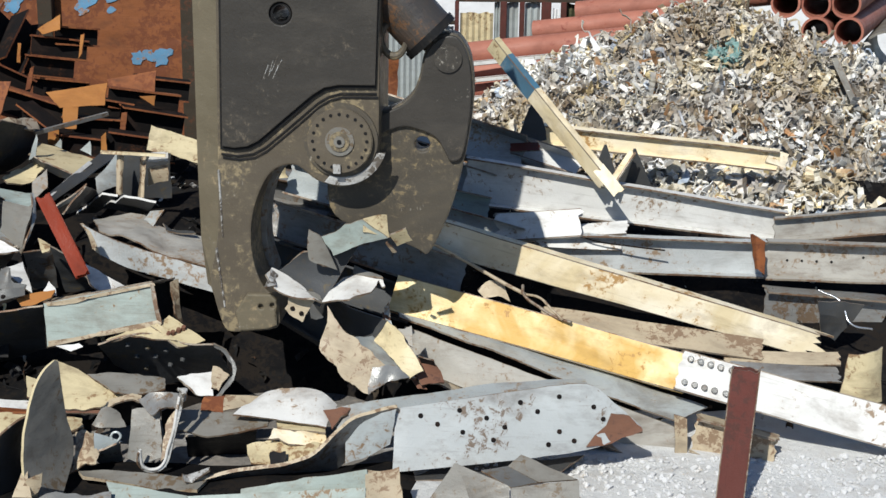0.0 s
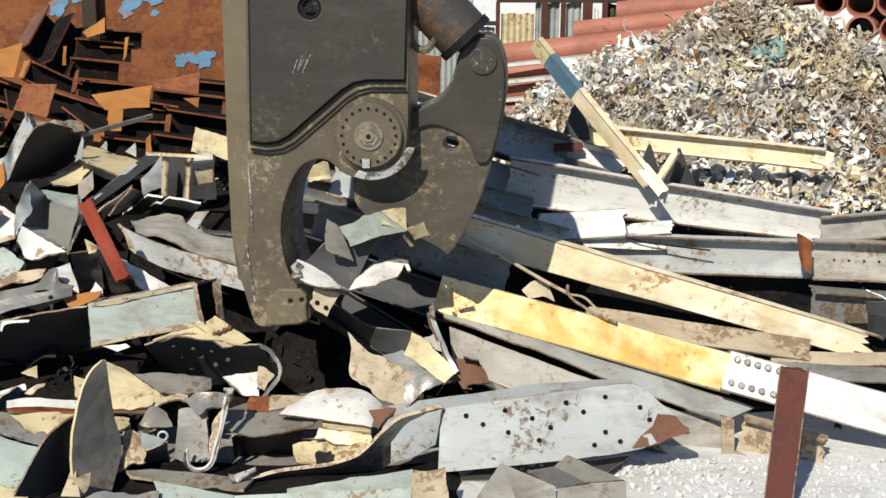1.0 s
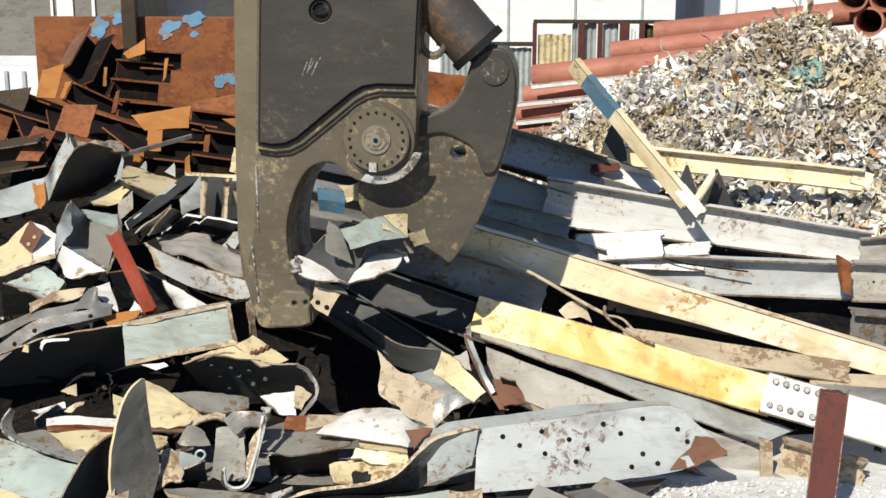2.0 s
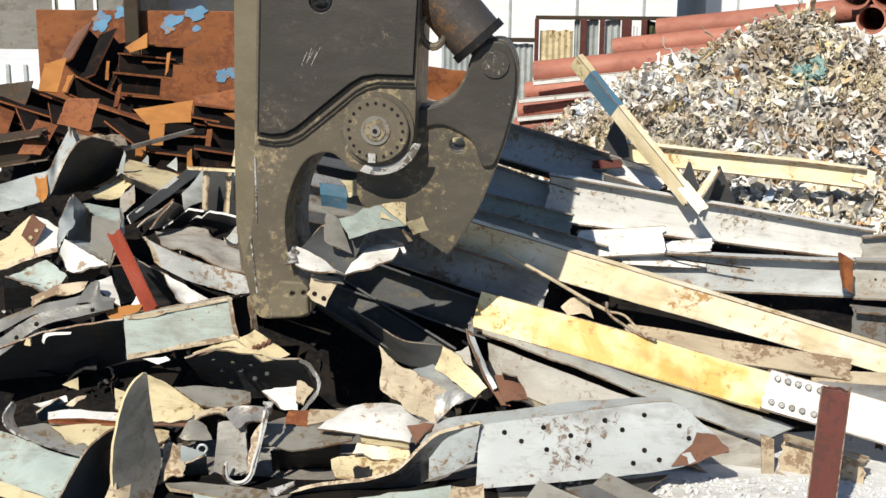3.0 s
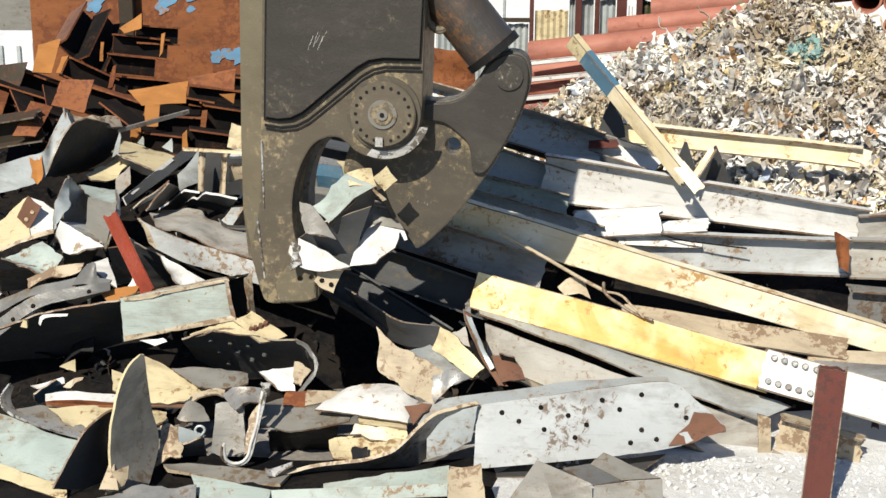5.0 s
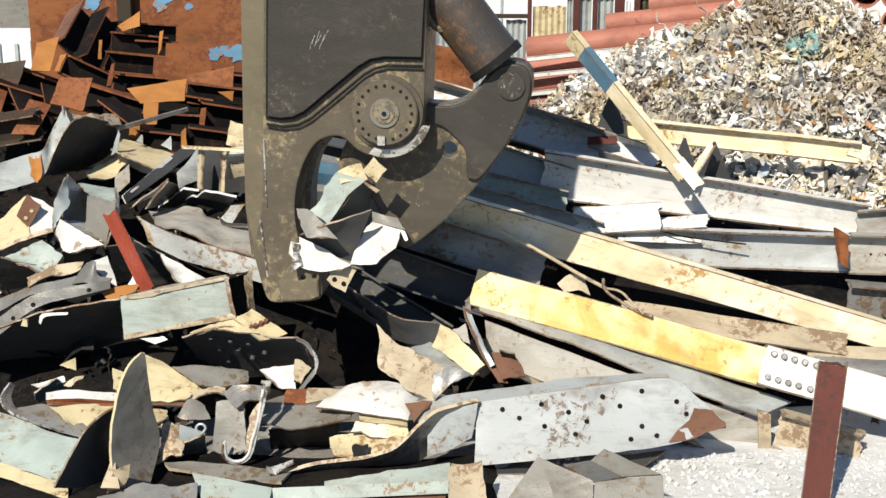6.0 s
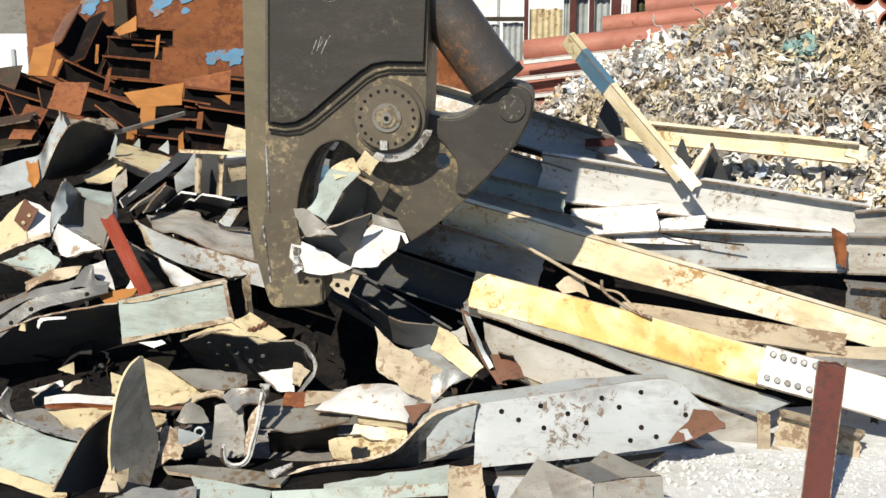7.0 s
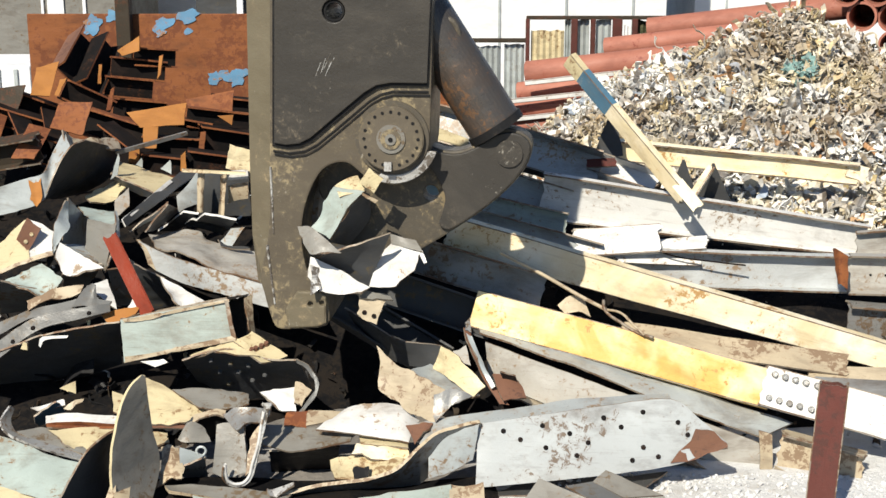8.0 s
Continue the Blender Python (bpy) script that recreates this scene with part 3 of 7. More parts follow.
    # added ring paints the walls of the hole black, as if in shade
    eye_rim = [(-0.342 + 0.0625 * math.cos(radians(15 * k)), 0.759 + 0.0625 * math.sin(radians(15 * k))) for k in range(24)]
    part("eye_liner", slab(eye_rim, -0.29, 0.268, [(-0.342, 0.759, 0.05)]), "black", top, "added black ring for the shade in the hole")
    # pivot boss
    bm = bmesh.new()
    disc(bm, (0, 0), 0.227, -0.292, -0.25, 48)
    part("pivot_boss", bm, "jaw", top)
    # only the arc where sun glints off the worn ring, painted pale
    arc = [(0.283 * math.cos(radians(a)), 0.283 * math.sin(radians(a))) for a in range(-112, -12, 8)]
    arc += [(0.231 * math.cos(radians(a)), 0.231 * math.sin(radians(a))) for a in range(-20, -112, -8)]
    part("wear_ring", slab(arc, -0.284, -0.2705, (), 0.004), "polish", top, "bright worn arc under the pivot, sun glint in its colour")
    bm = bmesh.new()
    disc(bm, (0, 0), 0.199, -0.332, -0.292, 48)
    bmesh.ops.bevel(bm, geom=[e for e in bm.edges if e.calc_face_angle(0) > 1], offset=0.006, segments=2, affect="EDGES")
    cover = part("pivot_cover", bm, "worn", top, "round pivot cover with a ring of bolts")
    for k in range(20):
        a = 2 * math.pi * k / 20
        bm = bmesh.new()
        disc(bm, (0.165 * math.cos(a), 0.165 * math.sin(a)), 0.0105, -0.336, -0.332, 6)
        part("bolt", bm, "black", cover)
    for r, y, mat, nm in ((0.088, -0.342, "dull", "hub_ring"), (0.062, -0.349, "worn", "hub_cap"), (0.034, -0.357, "dull", "hub_nut"), (0.014, -0.362, "black", "grease_point")):
        bm = bmesh.new()
        disc(bm, (0, 0), r, y, -0.332, 32)
        part(nm, bm, mat, cover)
    bm = bmesh.new()
    bmesh.ops.create_cube(bm, size=1, matrix=Matrix.Translation((-0.019, -0.338, -0.167)) @ Matrix.Diagonal((0.045, 0.03, 0.055, 1)))
    part("lock_tab", bm, "polish", cover, "bright locking tab")
    # rear guard and hose eye on the edge towards the cylinder
    bm = bmesh.new()
    ring = [bm.verts.new((0.312 + (0.075 + 0.018 * math.cos(b)) * math.cos(a), -0.10 + 0.018 * math.sin(b), 0.593 + (0.075 + 0.018 * math.cos(b)) * 1.4 * math.sin(a)))
            for a in [2 * math.pi * i / 20 for i in range(20)] for b in [2 * math.pi * j / 8 for j in range(8)]]
    for i in range(20):
        for j in range(8):
            bm.faces.new((ring[i * 8 + j], ring[i * 8 + (j + 1) % 8], ring[(i + 1) % 20 * 8 + (j + 1) % 8], ring[(i + 1) % 20 * 8 + j]))
    part("lifting_eye", bm, "jaw", top)
    # moving jaw
    jaw = part("moving_jaw", slab(smooth_outline([(-0.088, -0.026), (0.086, 0.127), (0.243, 0.101), (0.383, 0.130), (0.469, 0.191), (0.530, 0.285), (0.577, 0.400), (0.638, 0.472), (0.723, 0.501), (0.803, 0.478), (0.850, 0.375), (0.854, 0.247), (0.829, 0.090), (0.771, -0.105), (0.687, -0.320), (0.585, -0.538), (0.480, -0.704), (0.367, -0.842), (0.310, -0.805), (0.177, -0.707), (0.087, -0.599), (-0.091, -0.571), (-0.189, -0.438), (-0.152, -0.187)], 3), -0.085, 0.085, [(0.463, -0.144, 0.048)], 0.012), "jaw", top, "dark worn moving jaw")
    part("cheek", slab(smooth_outline([(0.121, 0.043), (0.261, 0.087), (0.393, 0.120), (0.479, 0.180), (0.541, 0.278), (0.591, 0.393), (0.648, 0.455), (0.724, 0.484), (0.797, 0.464), (0.837, 0.368), (0.840, 0.247), (0.816, 0.090), (0.757, -0.105), (0.693, -0.255), (0.644, -0.281), (0.609, -0.263), (0.586, -0.185), (0.550, -0.107), (0.472, -0.052), (0.373, -0.010), (0.262, -0.022), (0.139, -0.048)], 3), -0.115, -0.0855, (), 0.008), "housing", jaw)
    bm = bmesh.new()
    disc(bm, (0.72, 0.35), 0.085, -0.128, 0.12, 32)
    part("jaw_pin", bm, "housing", jaw)
    # cylinder, hung from its pin end at the origin, its barrel going up
    cyl = empty("cylinder")
    cyl.parent = top
    bm = bmesh.new()
    bmesh.ops.create_cone(bm, cap_ends=True, segments=40, radius1=0.172, radius2=0.172, depth=1.9, matrix=Matrix.Translation((0, 0, 0.16 + 0.95)))
    bmesh.ops.bevel(bm, geom=[e for e in bm.edges if e.calc_face_angle(0) > 1], offset=0.012, segments=2, affect="EDGES")
    part("barrel", bm, "chrome", cyl, "dark steel cylinder barrel with rust streaks")
    bm = bmesh.new()
    bmesh.ops.create_cone(bm, cap_ends=True, segments=40, radius1=0.186, radius2=0.186, depth=0.05, matrix=Matrix.Translation((0, 0, 0.17)))
    part("gland_ring", bm, "black", cyl)
    bm = bmesh.new()
    bmesh.ops.create_cone(bm, cap_ends=True, segments=24, radius1=0.09, radius2=0.09, depth=0.3, matrix=Matrix.Translation((0, 0, 0.08)))
    part("rod", bm, "jaw", cyl)
    return top, jaw, cyl


shear, moving_jaw, cylinder = build_shear()


held_bracket = empty("held_channel", "crushed pale channel gripped in the jaws", "scrap metal", "scrap in the jaws")
folded("web", ((0.065, -0.280, 0.045), (-0.037, -0.250, 0.007), (-0.129, -0.210, -0.049), (-0.211, -0.192, -0.067)), ((0.212, -0.271, -0.091), (0.080, -0.249, -0.115), (-0.029, -0.220, -0.153), (-0.148, -0.184, -0.201)), "green", parent=held_bracket, torn=0.012, dent=0.02)
folded("flange", ((0.065, -0.280, 0.045), (0.145, -0.256, 0.054), (0.211, -0.220, 0.041)), ((0.055, -0.289, -0.040), (0.131, -0.281, -0.064), (0.218, -0.269, -0.094)), "cream", parent=held_bracket, torn=0.006)
# shaded side of the pale channel, painted dark
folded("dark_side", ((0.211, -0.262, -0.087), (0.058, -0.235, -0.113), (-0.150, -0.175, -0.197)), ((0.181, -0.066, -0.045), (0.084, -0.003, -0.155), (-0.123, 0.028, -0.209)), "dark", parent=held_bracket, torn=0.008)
folded("lower_flap", ((-0.275, -0.198, -0.017), (-0.194, -0.212, -0.092), (-0.133, -0.150, -0.301)), ((-0.293, -0.195, -0.103), (-0.302, -0.184, -0.202), (-0.215, -0.195, -0.262)), "dull", parent=held_bracket, torn=0.008)
folded("cleat", ((0.322, -0.362, -0.013), (0.356, -0.308, -0.106)), ((0.228, -0.339, -0.053), (0.256, -0.287, -0.142)), "cream", parent=held_bracket, torn=0.008, holes=[(0.5, 0.4)])
folded("torn_edge", ((0.198, -0.311, -0.101), (0.249, -0.264, -0.182)), ((0.188, -0.304, -0.113), (0.226, -0.260, -0.190)), "tan", parent=held_bracket, torn=0.01)
held_plate = empty("held_plate", "bent pale plate hanging in the jaws", "scrap metal", "scrap in the jaws")
folded("left_flap", ((-0.368, 0.037, 0.161), (-0.282, -0.014, 0.145), (-0.152, -0.095, 0.103), (-0.020, -0.183, 0.056)), ((-0.388, -0.104, 0.174), (-0.326, -0.183, 0.117), (-0.184, -0.225, 0.089), (-0.075, -0.224, 0.099)), "white", parent=held_plate, torn=0.01, dent=0.016)
# inside of the pale plate, jaw shade put into a dark colour
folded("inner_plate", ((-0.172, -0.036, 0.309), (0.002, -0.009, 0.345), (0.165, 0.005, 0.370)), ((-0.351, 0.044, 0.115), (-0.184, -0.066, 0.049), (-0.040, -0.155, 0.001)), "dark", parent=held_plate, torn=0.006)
folded("right_flap", ((0.144, 0.042, 0.166), (0.064, -0.038, 0.138), (-0.038, -0.181, 0.057)), ((0.333, -0.053, 0.190), (0.267, -0.154, 0.145), (0.140, -0.239, 0.113)), "white", parent=held_plate, torn=0.012, dent=0.016)
folded("top_lip", ((0.151, 0.090, 0.206), (0.303, 0.031, 0.183)), ((0.144, 0.040, 0.164), (0.337, -0.068, 0.204)), "dull", parent=held_plate, torn=0.006)
folded("torn_end", ((-0.371, -0.021, 0.191), (-0.310, -0.040, 0.176)), ((-0.375, -0.185, 0.158), (-0.326, -0.166, 0.148)), "polish", parent=held_plate, torn=0.025, dent=0.04)
folded("splinter", ((0.311, -0.056, 0.188), (0.340, -0.054, 0.190)), ((0.337, -0.133, 0.175), (0.355, -0.130, 0.178)), "white", parent=held_plate, torn=0.004)
held_tab = empty("held_tab", "small rusty tan plate hanging in the jaws", "scrap metal", "scrap in the jaws")
folded("tab", ((-0.048, -0.050, 0.137), (0.030, -0.050, 0.098), (0.107, -0.050, 0.055)), ((-0.098, -0.100, 0.024), (-0.056, -0.100, -0.025), (0.008, -0.100, -0.073)), "tan", parent=held_tab, torn=0.014, dent=0.02, holes=[(0.35, 0.7), (0.8, 0.8)])
folded("crumpled_top", ((-0.093, -0.020, 0.167), (0.134, -0.020, 0.077)), ((-0.044, -0.060, 0.097), (0.147, -0.060, 0.040)), "dull", parent=held_tab, torn=0.02, dent=0.04)


# ---- ground and the far side of the yard ----


def ground():
    n = 70
    verts, faces = [], []
    for i in range(n + 1):
        for j in range(n + 1):
            x = math.copysign(abs(2 * i / n - 1) ** 2.6, 2 * i / n - 1) * 900
            y = 9 + math.copysign(abs(2 * j / n - 1) ** 2.6, 2 * j / n - 1) * 900
            z = GROUND_Z + 0.05 * noise.noise(Vector((x * 0.9, y * 0.9, 0.3))) * (1 if abs(x) < 30 and abs(y - 9) < 30 else 0)
            verts.append((x, y, z))
    for i in range(n):
        for j in range(n):
            p = i * (n + 1) + j
            faces.append((p, p + 1, p + n + 2, p + n + 1))
    tagged(mesh_object("ground", verts, faces, "ground", smooth=True), "pale dusty scrapyard ground with rubble", "ground", kind="structure")


ground()


def box_part(name, lo, hi, mat, parent=None, label="", bevel=0.006):
    bm = bmesh.new()
    lo, hi = Vector(lo), Vector(hi)
    bmesh.ops.create_cube(bm, size=1, matrix=Matrix.Translation((lo + hi) / 2) @ Matrix.Diagonal((*(hi - lo), 1)))
    if bevel:
        bmesh.ops.bevel(bm, geom=bm.edges[:], offset=bevel, segments=1, affect="EDGES")
    return part(name, bm, mat, parent, label)


def rust_wall():
    top = empty("rust_wall", "tall rusted steel plate wall with blue paint marks", "wall")
    tagged(top, kind="structure")
    x0, x1, zt = -4.105, -1.88, 2.197
    box_part("wall_plate", (x0, 13.6, GROUND_Z - 0.1), (x1 + 0.25, 13.64, zt), "rust", top)
    xp = -3.13
    box_part("wall_post", (xp - 0.07, 13.46, GROUND_Z - 0.1), (xp + 0.07, 13.598, zt + 0.5), "darkrust", top)
    box_part("wall_post", (x1 + 0.05, 13.46, GROUND_Z - 0.1), (x1 + 0.18, 13.598, zt + 0.5), "darkrust", top)
    rng = random.Random(4)
    for cx, cz, n in ((-3.375, 2.12, 5), (-2.64, 2.09, 6), (-2.15, 1.55, 6)):
        for q in range(4):
            ox, oz, m = cx + rng.uniform(-0.16, 0.16), cz + rng.uniform(-0.09, 0.09), 16
            size = rng.uniform(0.03, 0.10)
            pts = []
            for k in range(m):
                a = 2 * math.pi * k / m
                r = size * (0.75 + 0.5 * rng.random() + 0.2 * math.sin(3 * a + q))
                pts.append((ox + 1.25 * r * math.cos(a), oz + 0.85 * r * math.sin(a) + 0.3 * r * math.cos(a)))
            part("paint_mark", slab(pts, 13.590 + 0.0018 * q, 13.5995), "brightblue", top, "bright blue paint mark")


rust_wall()


def stack_beam(a, b, h, up, flange_mat):
    """A rusty H-beam of the leaning stack before the wall."""
    # web colour includes the shade between the flanges
    member("h_beam", a, b, "I", h, h * 0.95, up, "scale", "rusty steel H-beam with shade-black web in a leaning stack", "steel beam", "stack of rusty H-beams",
           t=0.016, dent=0.004, torn=(0.0, 0.0), flange_mat=flange_mat, rim_mat="rust")


stack_beam((-2.871, 12.700, 1.875), (-2.524, 12.900, 1.833), 0.157, -4, "darkrust")
stack_beam((-3.062, 12.600, 1.792), (-2.606, 12.800, 1.717), 0.176, -6, "scale")
stack_beam((-3.100, 12.500, 1.628), (-2.710, 12.700, 1.560), 0.175, -4, "scale")
stack_beam((-2.991, 12.300, 1.458), (-2.562, 12.500, 1.388), 0.162, -6, "scale")
stack_beam((-3.354, 12.900, 2.013), (-3.402, 12.300, 1.734), 0.234, 35, "brown")
stack_beam((-3.155, 12.900, 1.970), (-3.227, 12.300, 1.612), 0.212, 25, "scale")
stack_beam((-3.088, 13.000, 1.865), (-3.110, 12.600, 1.521), 0.193, 10, "scale")
stack_beam((-3.374, 12.100, 1.648), (-3.013, 12.300, 1.427), 0.170, -4, "darkrust")
stack_beam((-3.812, 12.000, 1.571), (-3.431, 12.100, 1.405), 0.168, 0, "scale")
stack_beam((-3.952, 11.800, 1.499), (-3.471, 11.800, 1.350), 0.146, 4, "scale")
stack_beam((-3.507, 11.300, 1.257), (-3.823, 12.000, 1.425), 0.196, 20, "scale")
stack_beam((-3.284, 11.400, 1.182), (-3.496, 12.000, 1.375), 0.217, 20, "scale")
stack_beam((-3.857, 11.300, 1.257), (-3.973, 12.000, 1.425), 0.233, 20, "rust")
stack_beam((-3.170, 11.800, 1.430), (-2.609, 11.800, 1.251), 0.224, -6, "rust")
stack_beam((-2.525, 11.900, 1.355), (-2.068, 12.000, 1.258), 0.196, -4, "scale")
stack_beam((-2.598, 11.600, 1.205), (-2.072, 11.700, 1.158), 0.211, -4, "darkrust")
stack_beam((-2.272, 12.000, 1.420), (-1.691, 12.200, 1.319), 0.168, -4, "rust")
stack_beam((-2.144, 11.800, 1.251), (-1.631, 12.000, 1.136), 0.243, 0, "scale")
stack_beam((-2.626, 11.400, 1.123), (-2.178, 11.400, 1.075), 0.160, 0, "scale")
stack_beam((-2.175, 11.400, 1.133), (-1.617, 11.500, 1.036), 0.188, 0, "scale")
stack_beam((-2.143, 12.500, 1.451), (-1.648, 12.600, 1.384), 0.175, 0, "scale")
stack_beam((-2.931, 11.600, 1.333), (-2.560, 11.400, 1.104), 0.211, 0, "scale")


def far_building(x0, x1, y, z1, label):
    top = empty("building", label, "building")
    box_part("wall", (x0, y, GROUND_Z - 0.1), (x1, y + 6, z1), "cladding", top, bevel=0)
    n = int((x1 - x0) / 1.1)
    for k in range(n):
        x = x0 + (k + 0.5) * (x1 - x0) / n
        box_part("wall_seam", (x - 0.02, y - 0.03, GROUND_Z), (x + 0.02, y - 0.001, z1 - 0.1), "zinc", top, bevel=0)
    box_part("roof", (x0 - 0.2, y - 0.3, z1 + 0.004), (x1 + 0.2, y + 6.3, z1 + 0.25), "zinc", top, bevel=0)
    return top


far_building(-3.08, 3.88, 24.0, 6.0, "white clad industrial building behind the yard")
far_building(-7.69, -3.81, 26.0, 5.5, "white clad shed with a flat roof")
far_building(4.92, 12.31, 27.0, 5.0, "pale industrial shed beyond the pipes")


box_shed = empty("shed", "dark grey shed with tall white windows beyond the wall", "building")
box_part("wall", (-8.9, 22.0, GROUND_Z), (-5.15, 25.0, 4.5), "dull", box_shed, bevel=0)
box_part("roof", (-9.0, 21.8, 4.504), (-5.13, 25.2, 4.7), "zinc", box_shed, bevel=0)
for x0, x1 in ((-6.39, -6.35), (-6.29, -6.03), (-5.73, -5.68)):
    box_part("window", (x0, 21.96, 0.9), (x1, 21.998, 4.2), "cladding", box_shed, bevel=0)
# plain dark block filling the stretch beside the building
dark_block = empty("shed", "dark block with a pale post beside the white building", "building")
box_part("wall", (-3.75, 21.0, GROUND_Z), (-2.99, 23.5, 4.2), "dark", dark_block, bevel=0)
box_part("post", (-3.12, 20.9, GROUND_Z), (-3.03, 20.98, 4.2), "cladding", dark_block, bevel=0)
container = empty("container", "low white container beyond the rusted wall", "container")
box_part("body", (-6.14, 17.0, GROUND_Z), (-5.14, 18.5, 1.30), "cladding", container)
for k in range(5):
    x = -6.00 + 0.22 * k
    box_part("rib", (x, 16.97, GROUND_Z), (x + 0.05, 16.998, 1.27), "zinc", container)


def fence():
    """Rusty posts and rails with corrugated sheets standing between them."""
    top = empty("fence", "rusty framed fence with pale corrugated sheets", "fence")
    y = 17.0
    zt, zl = 1.88, 1.60
    x_far = 3.80
    box_part("rail", (-0.17, y - 0.05, zl), (1.03, y + 0.02, zl + 0.05), "darkrust", top)
    box_part("rail", (1.03, y - 0.05, zt), (x_far, y + 0.02, zt + 0.045), "darkrust", top)
    for x0, x1 in ((1.02, 1.07), (1.58, 1.66), (1.82, 1.88), (2.09, 2.21), (2.33, 2.40), (2.88, 2.95), (3.34, 3.41)):
        box_part("post", (x0, y - 0.06, GROUND_Z - 0.1), (x1, y - 0.003, zt + 0.01), "oxide", top)
    for x0, x1, drop, mat in ((-0.10, 0.71, 0.33, "zinc"), (0.76, 1.01, 0.30, "zinc"), (1.09, 1.50, 0.14, "cream"), (1.51, 1.58, 0.01, "zinc"), (1.66, 1.81, 0.01, "zinc"), (1.89, 2.08, 0.01, "zinc"), (2.24, 2.32, 0.08, "cladding"), (2.40, 2.54, 0.01, "leaf"), (2.56, 2.87, 0.02, "zinc"), (2.95, 3.34, 0.02, "zinc")):
        n = max(4, int((x1 - x0) / 0.035))
        verts, faces = [], []
        for i in range(n + 1):
            for q in (0, 1):
                verts.append((x0 + (x1 - x0) * i / n, y + 0.02 + (0.025 if i % 2 else 0.0), GROUND_Z if not q else zt - drop + 0.03 * noise.noise(Vector((i * 0.4, x0, 1)))))
        for i in range(n):
            faces.append((2 * i, 2 * i + 2, 2 * i + 3, 2 * i + 1))
        ob = mesh_object("corrugated_sheet", verts, faces, mat, top)
        solid = ob.modifiers.new("thickness", "SOLIDIFY")
        solid.thickness = 0.004


fence()


def tube(name, a, b, r, mat, label, group, wall=0.025):
    """An open-ended pipe."""
    m, length = axis_frame(a, b, 0)
    n = 28
    verts, faces = [], []
    for x, q in ((0, r), (length, r), (length, r - wall), (0, r - wall)):
        verts += [(x, q * math.cos(2 * math.pi * k / n), q * math.sin(2 * math.pi * k / n)) for k in range(n)]
    for ring in range(4):
        for k in range(n):
            a0, a1 = ring * n + k, ring * n + (k + 1) % n
            b0, b1 = ((ring + 1) % 4) * n + k, ((ring + 1) % 4) * n + (k + 1) % n
            faces.append((a0, a1, b1, b0))
    ob = mesh_object(name, verts, faces, mat)
    ob.data.shade_smooth()
    ob.data.set_sharp_from_angle(angle=radians(40))
    ob.matrix_basis = m
    return tagged(ob, label, "pipe", group)


tube("steel_pipe", (0.776, 16.000, 0.679), (3.867, 15.100, 1.150), 0.126, "pipe", "large red oxide coated steel pipe in a stack", "stack of red pipes")
tube("steel_pipe", (0.812, 16.100, 0.879), (3.880, 15.200, 1.338), 0.123, "pipe", "large red oxide coated steel pipe in a stack", "stack of red pipes")
tube("steel_pipe", (0.901, 16.200, 1.081), (3.893, 15.300, 1.528), 0.124, "pipe", "large red oxide coated steel pipe in a stack", "stack of red pipes")
tube("steel_pipe", (1.005, 16.300, 1.291), (4.033, 15.400, 1.726), 0.152, "pipe", "large red oxide coated steel pipe in a stack", "stack of red pipes")
tube("steel_pipe", (1.958, 16.500, 1.580), (4.099, 15.700, 1.896), 0.123, "pipe", "large red oxide coated steel pipe in a stack", "stack of red pipes")
tube("steel_pipe", (2.496, 16.700, 1.785), (5.012, 15.800, 2.156), 0.138, "pipe", "large red oxide coated steel pipe in a stack", "stack of red pipes")
# white bars added in place of bright, lit gaps between the pipes
member("pale_batten", (0.787, 15.850, 0.809), (1.729, 15.600, 0.951), "B", 0.04, 0.06, 0, "white", "added pale bar for a lit gap between the stacked pipes", "batten", "battens between pipes", dent=0, torn=(0, 0))
member("pale_batten", (0.798, 15.850, 1.025), (1.852, 15.600, 1.173), "B", 0.04, 0.06, 0, "white", "added pale bar for a lit gap between the stacked pipes", "batten", "battens between pipes", dent=0, torn=(0, 0))
member("pale_batten", (0.959, 15.850, 1.236), (2.104, 15.600, 1.393), "B", 0.04, 0.06, 0, "white", "added pale bar for a lit gap between the stacked pipes", "batten", "battens between pipes", dent=0, torn=(0, 0))

tube("steel_pipe", (4.433, 14.600, 2.094), (5.811, 18.000, 2.127), 0.157, "pipe", "large red oxide coated steel pipe in a stack", "stack of red pipes")
tube("steel_pipe", (4.763, 14.600, 2.082), (6.216, 18.000, 2.112), 0.157, "pipe", "large red oxide coated steel pipe in a stack", "stack of red pipes")
tube("steel_pipe", (4.574, 14.600, 2.353), (5.971, 18.000, 2.415), 0.157, "pipe", "large red oxide coated steel pipe in a stack", "stack of red pipes")
tube("steel_pipe", (4.247, 14.600, 2.353), (5.568, 18.000, 2.415), 0.157, "pipe", "large red oxide coated steel pipe in a stack", "stack of red pipes")
tube("steel_pipe", (4.902, 14.600, 2.353), (6.410, 18.000, 2.415), 0.157, "pipe", "large red oxide coated steel pipe in a stack", "stack of red pipes")
tube("steel_pipe", (5.091, 14.600, 2.094), (6.657, 18.000, 2.112), 0.157, "pipe", "large red oxide coated steel pipe in a stack", "stack of red pipes")
tube("steel_pipe", (4.753, 14.500, 1.806), (6.245, 18.000, 1.763), 0.156, "pipe", "large red oxide coated steel pipe in a stack", "stack of red pipes")
tube("steel_pipe", (5.111, 14.500, 1.806), (6.688, 18.000, 1.763), 0.156, "pipe", "large red oxide coated steel pipe in a stack", "stack of red pipes")
tube("steel_pipe", (4.958, 14.600, 2.610), (6.457, 18.000, 2.701), 0.157, "pipe", "large red oxide coated steel pipe in a stack", "stack of red pipes")
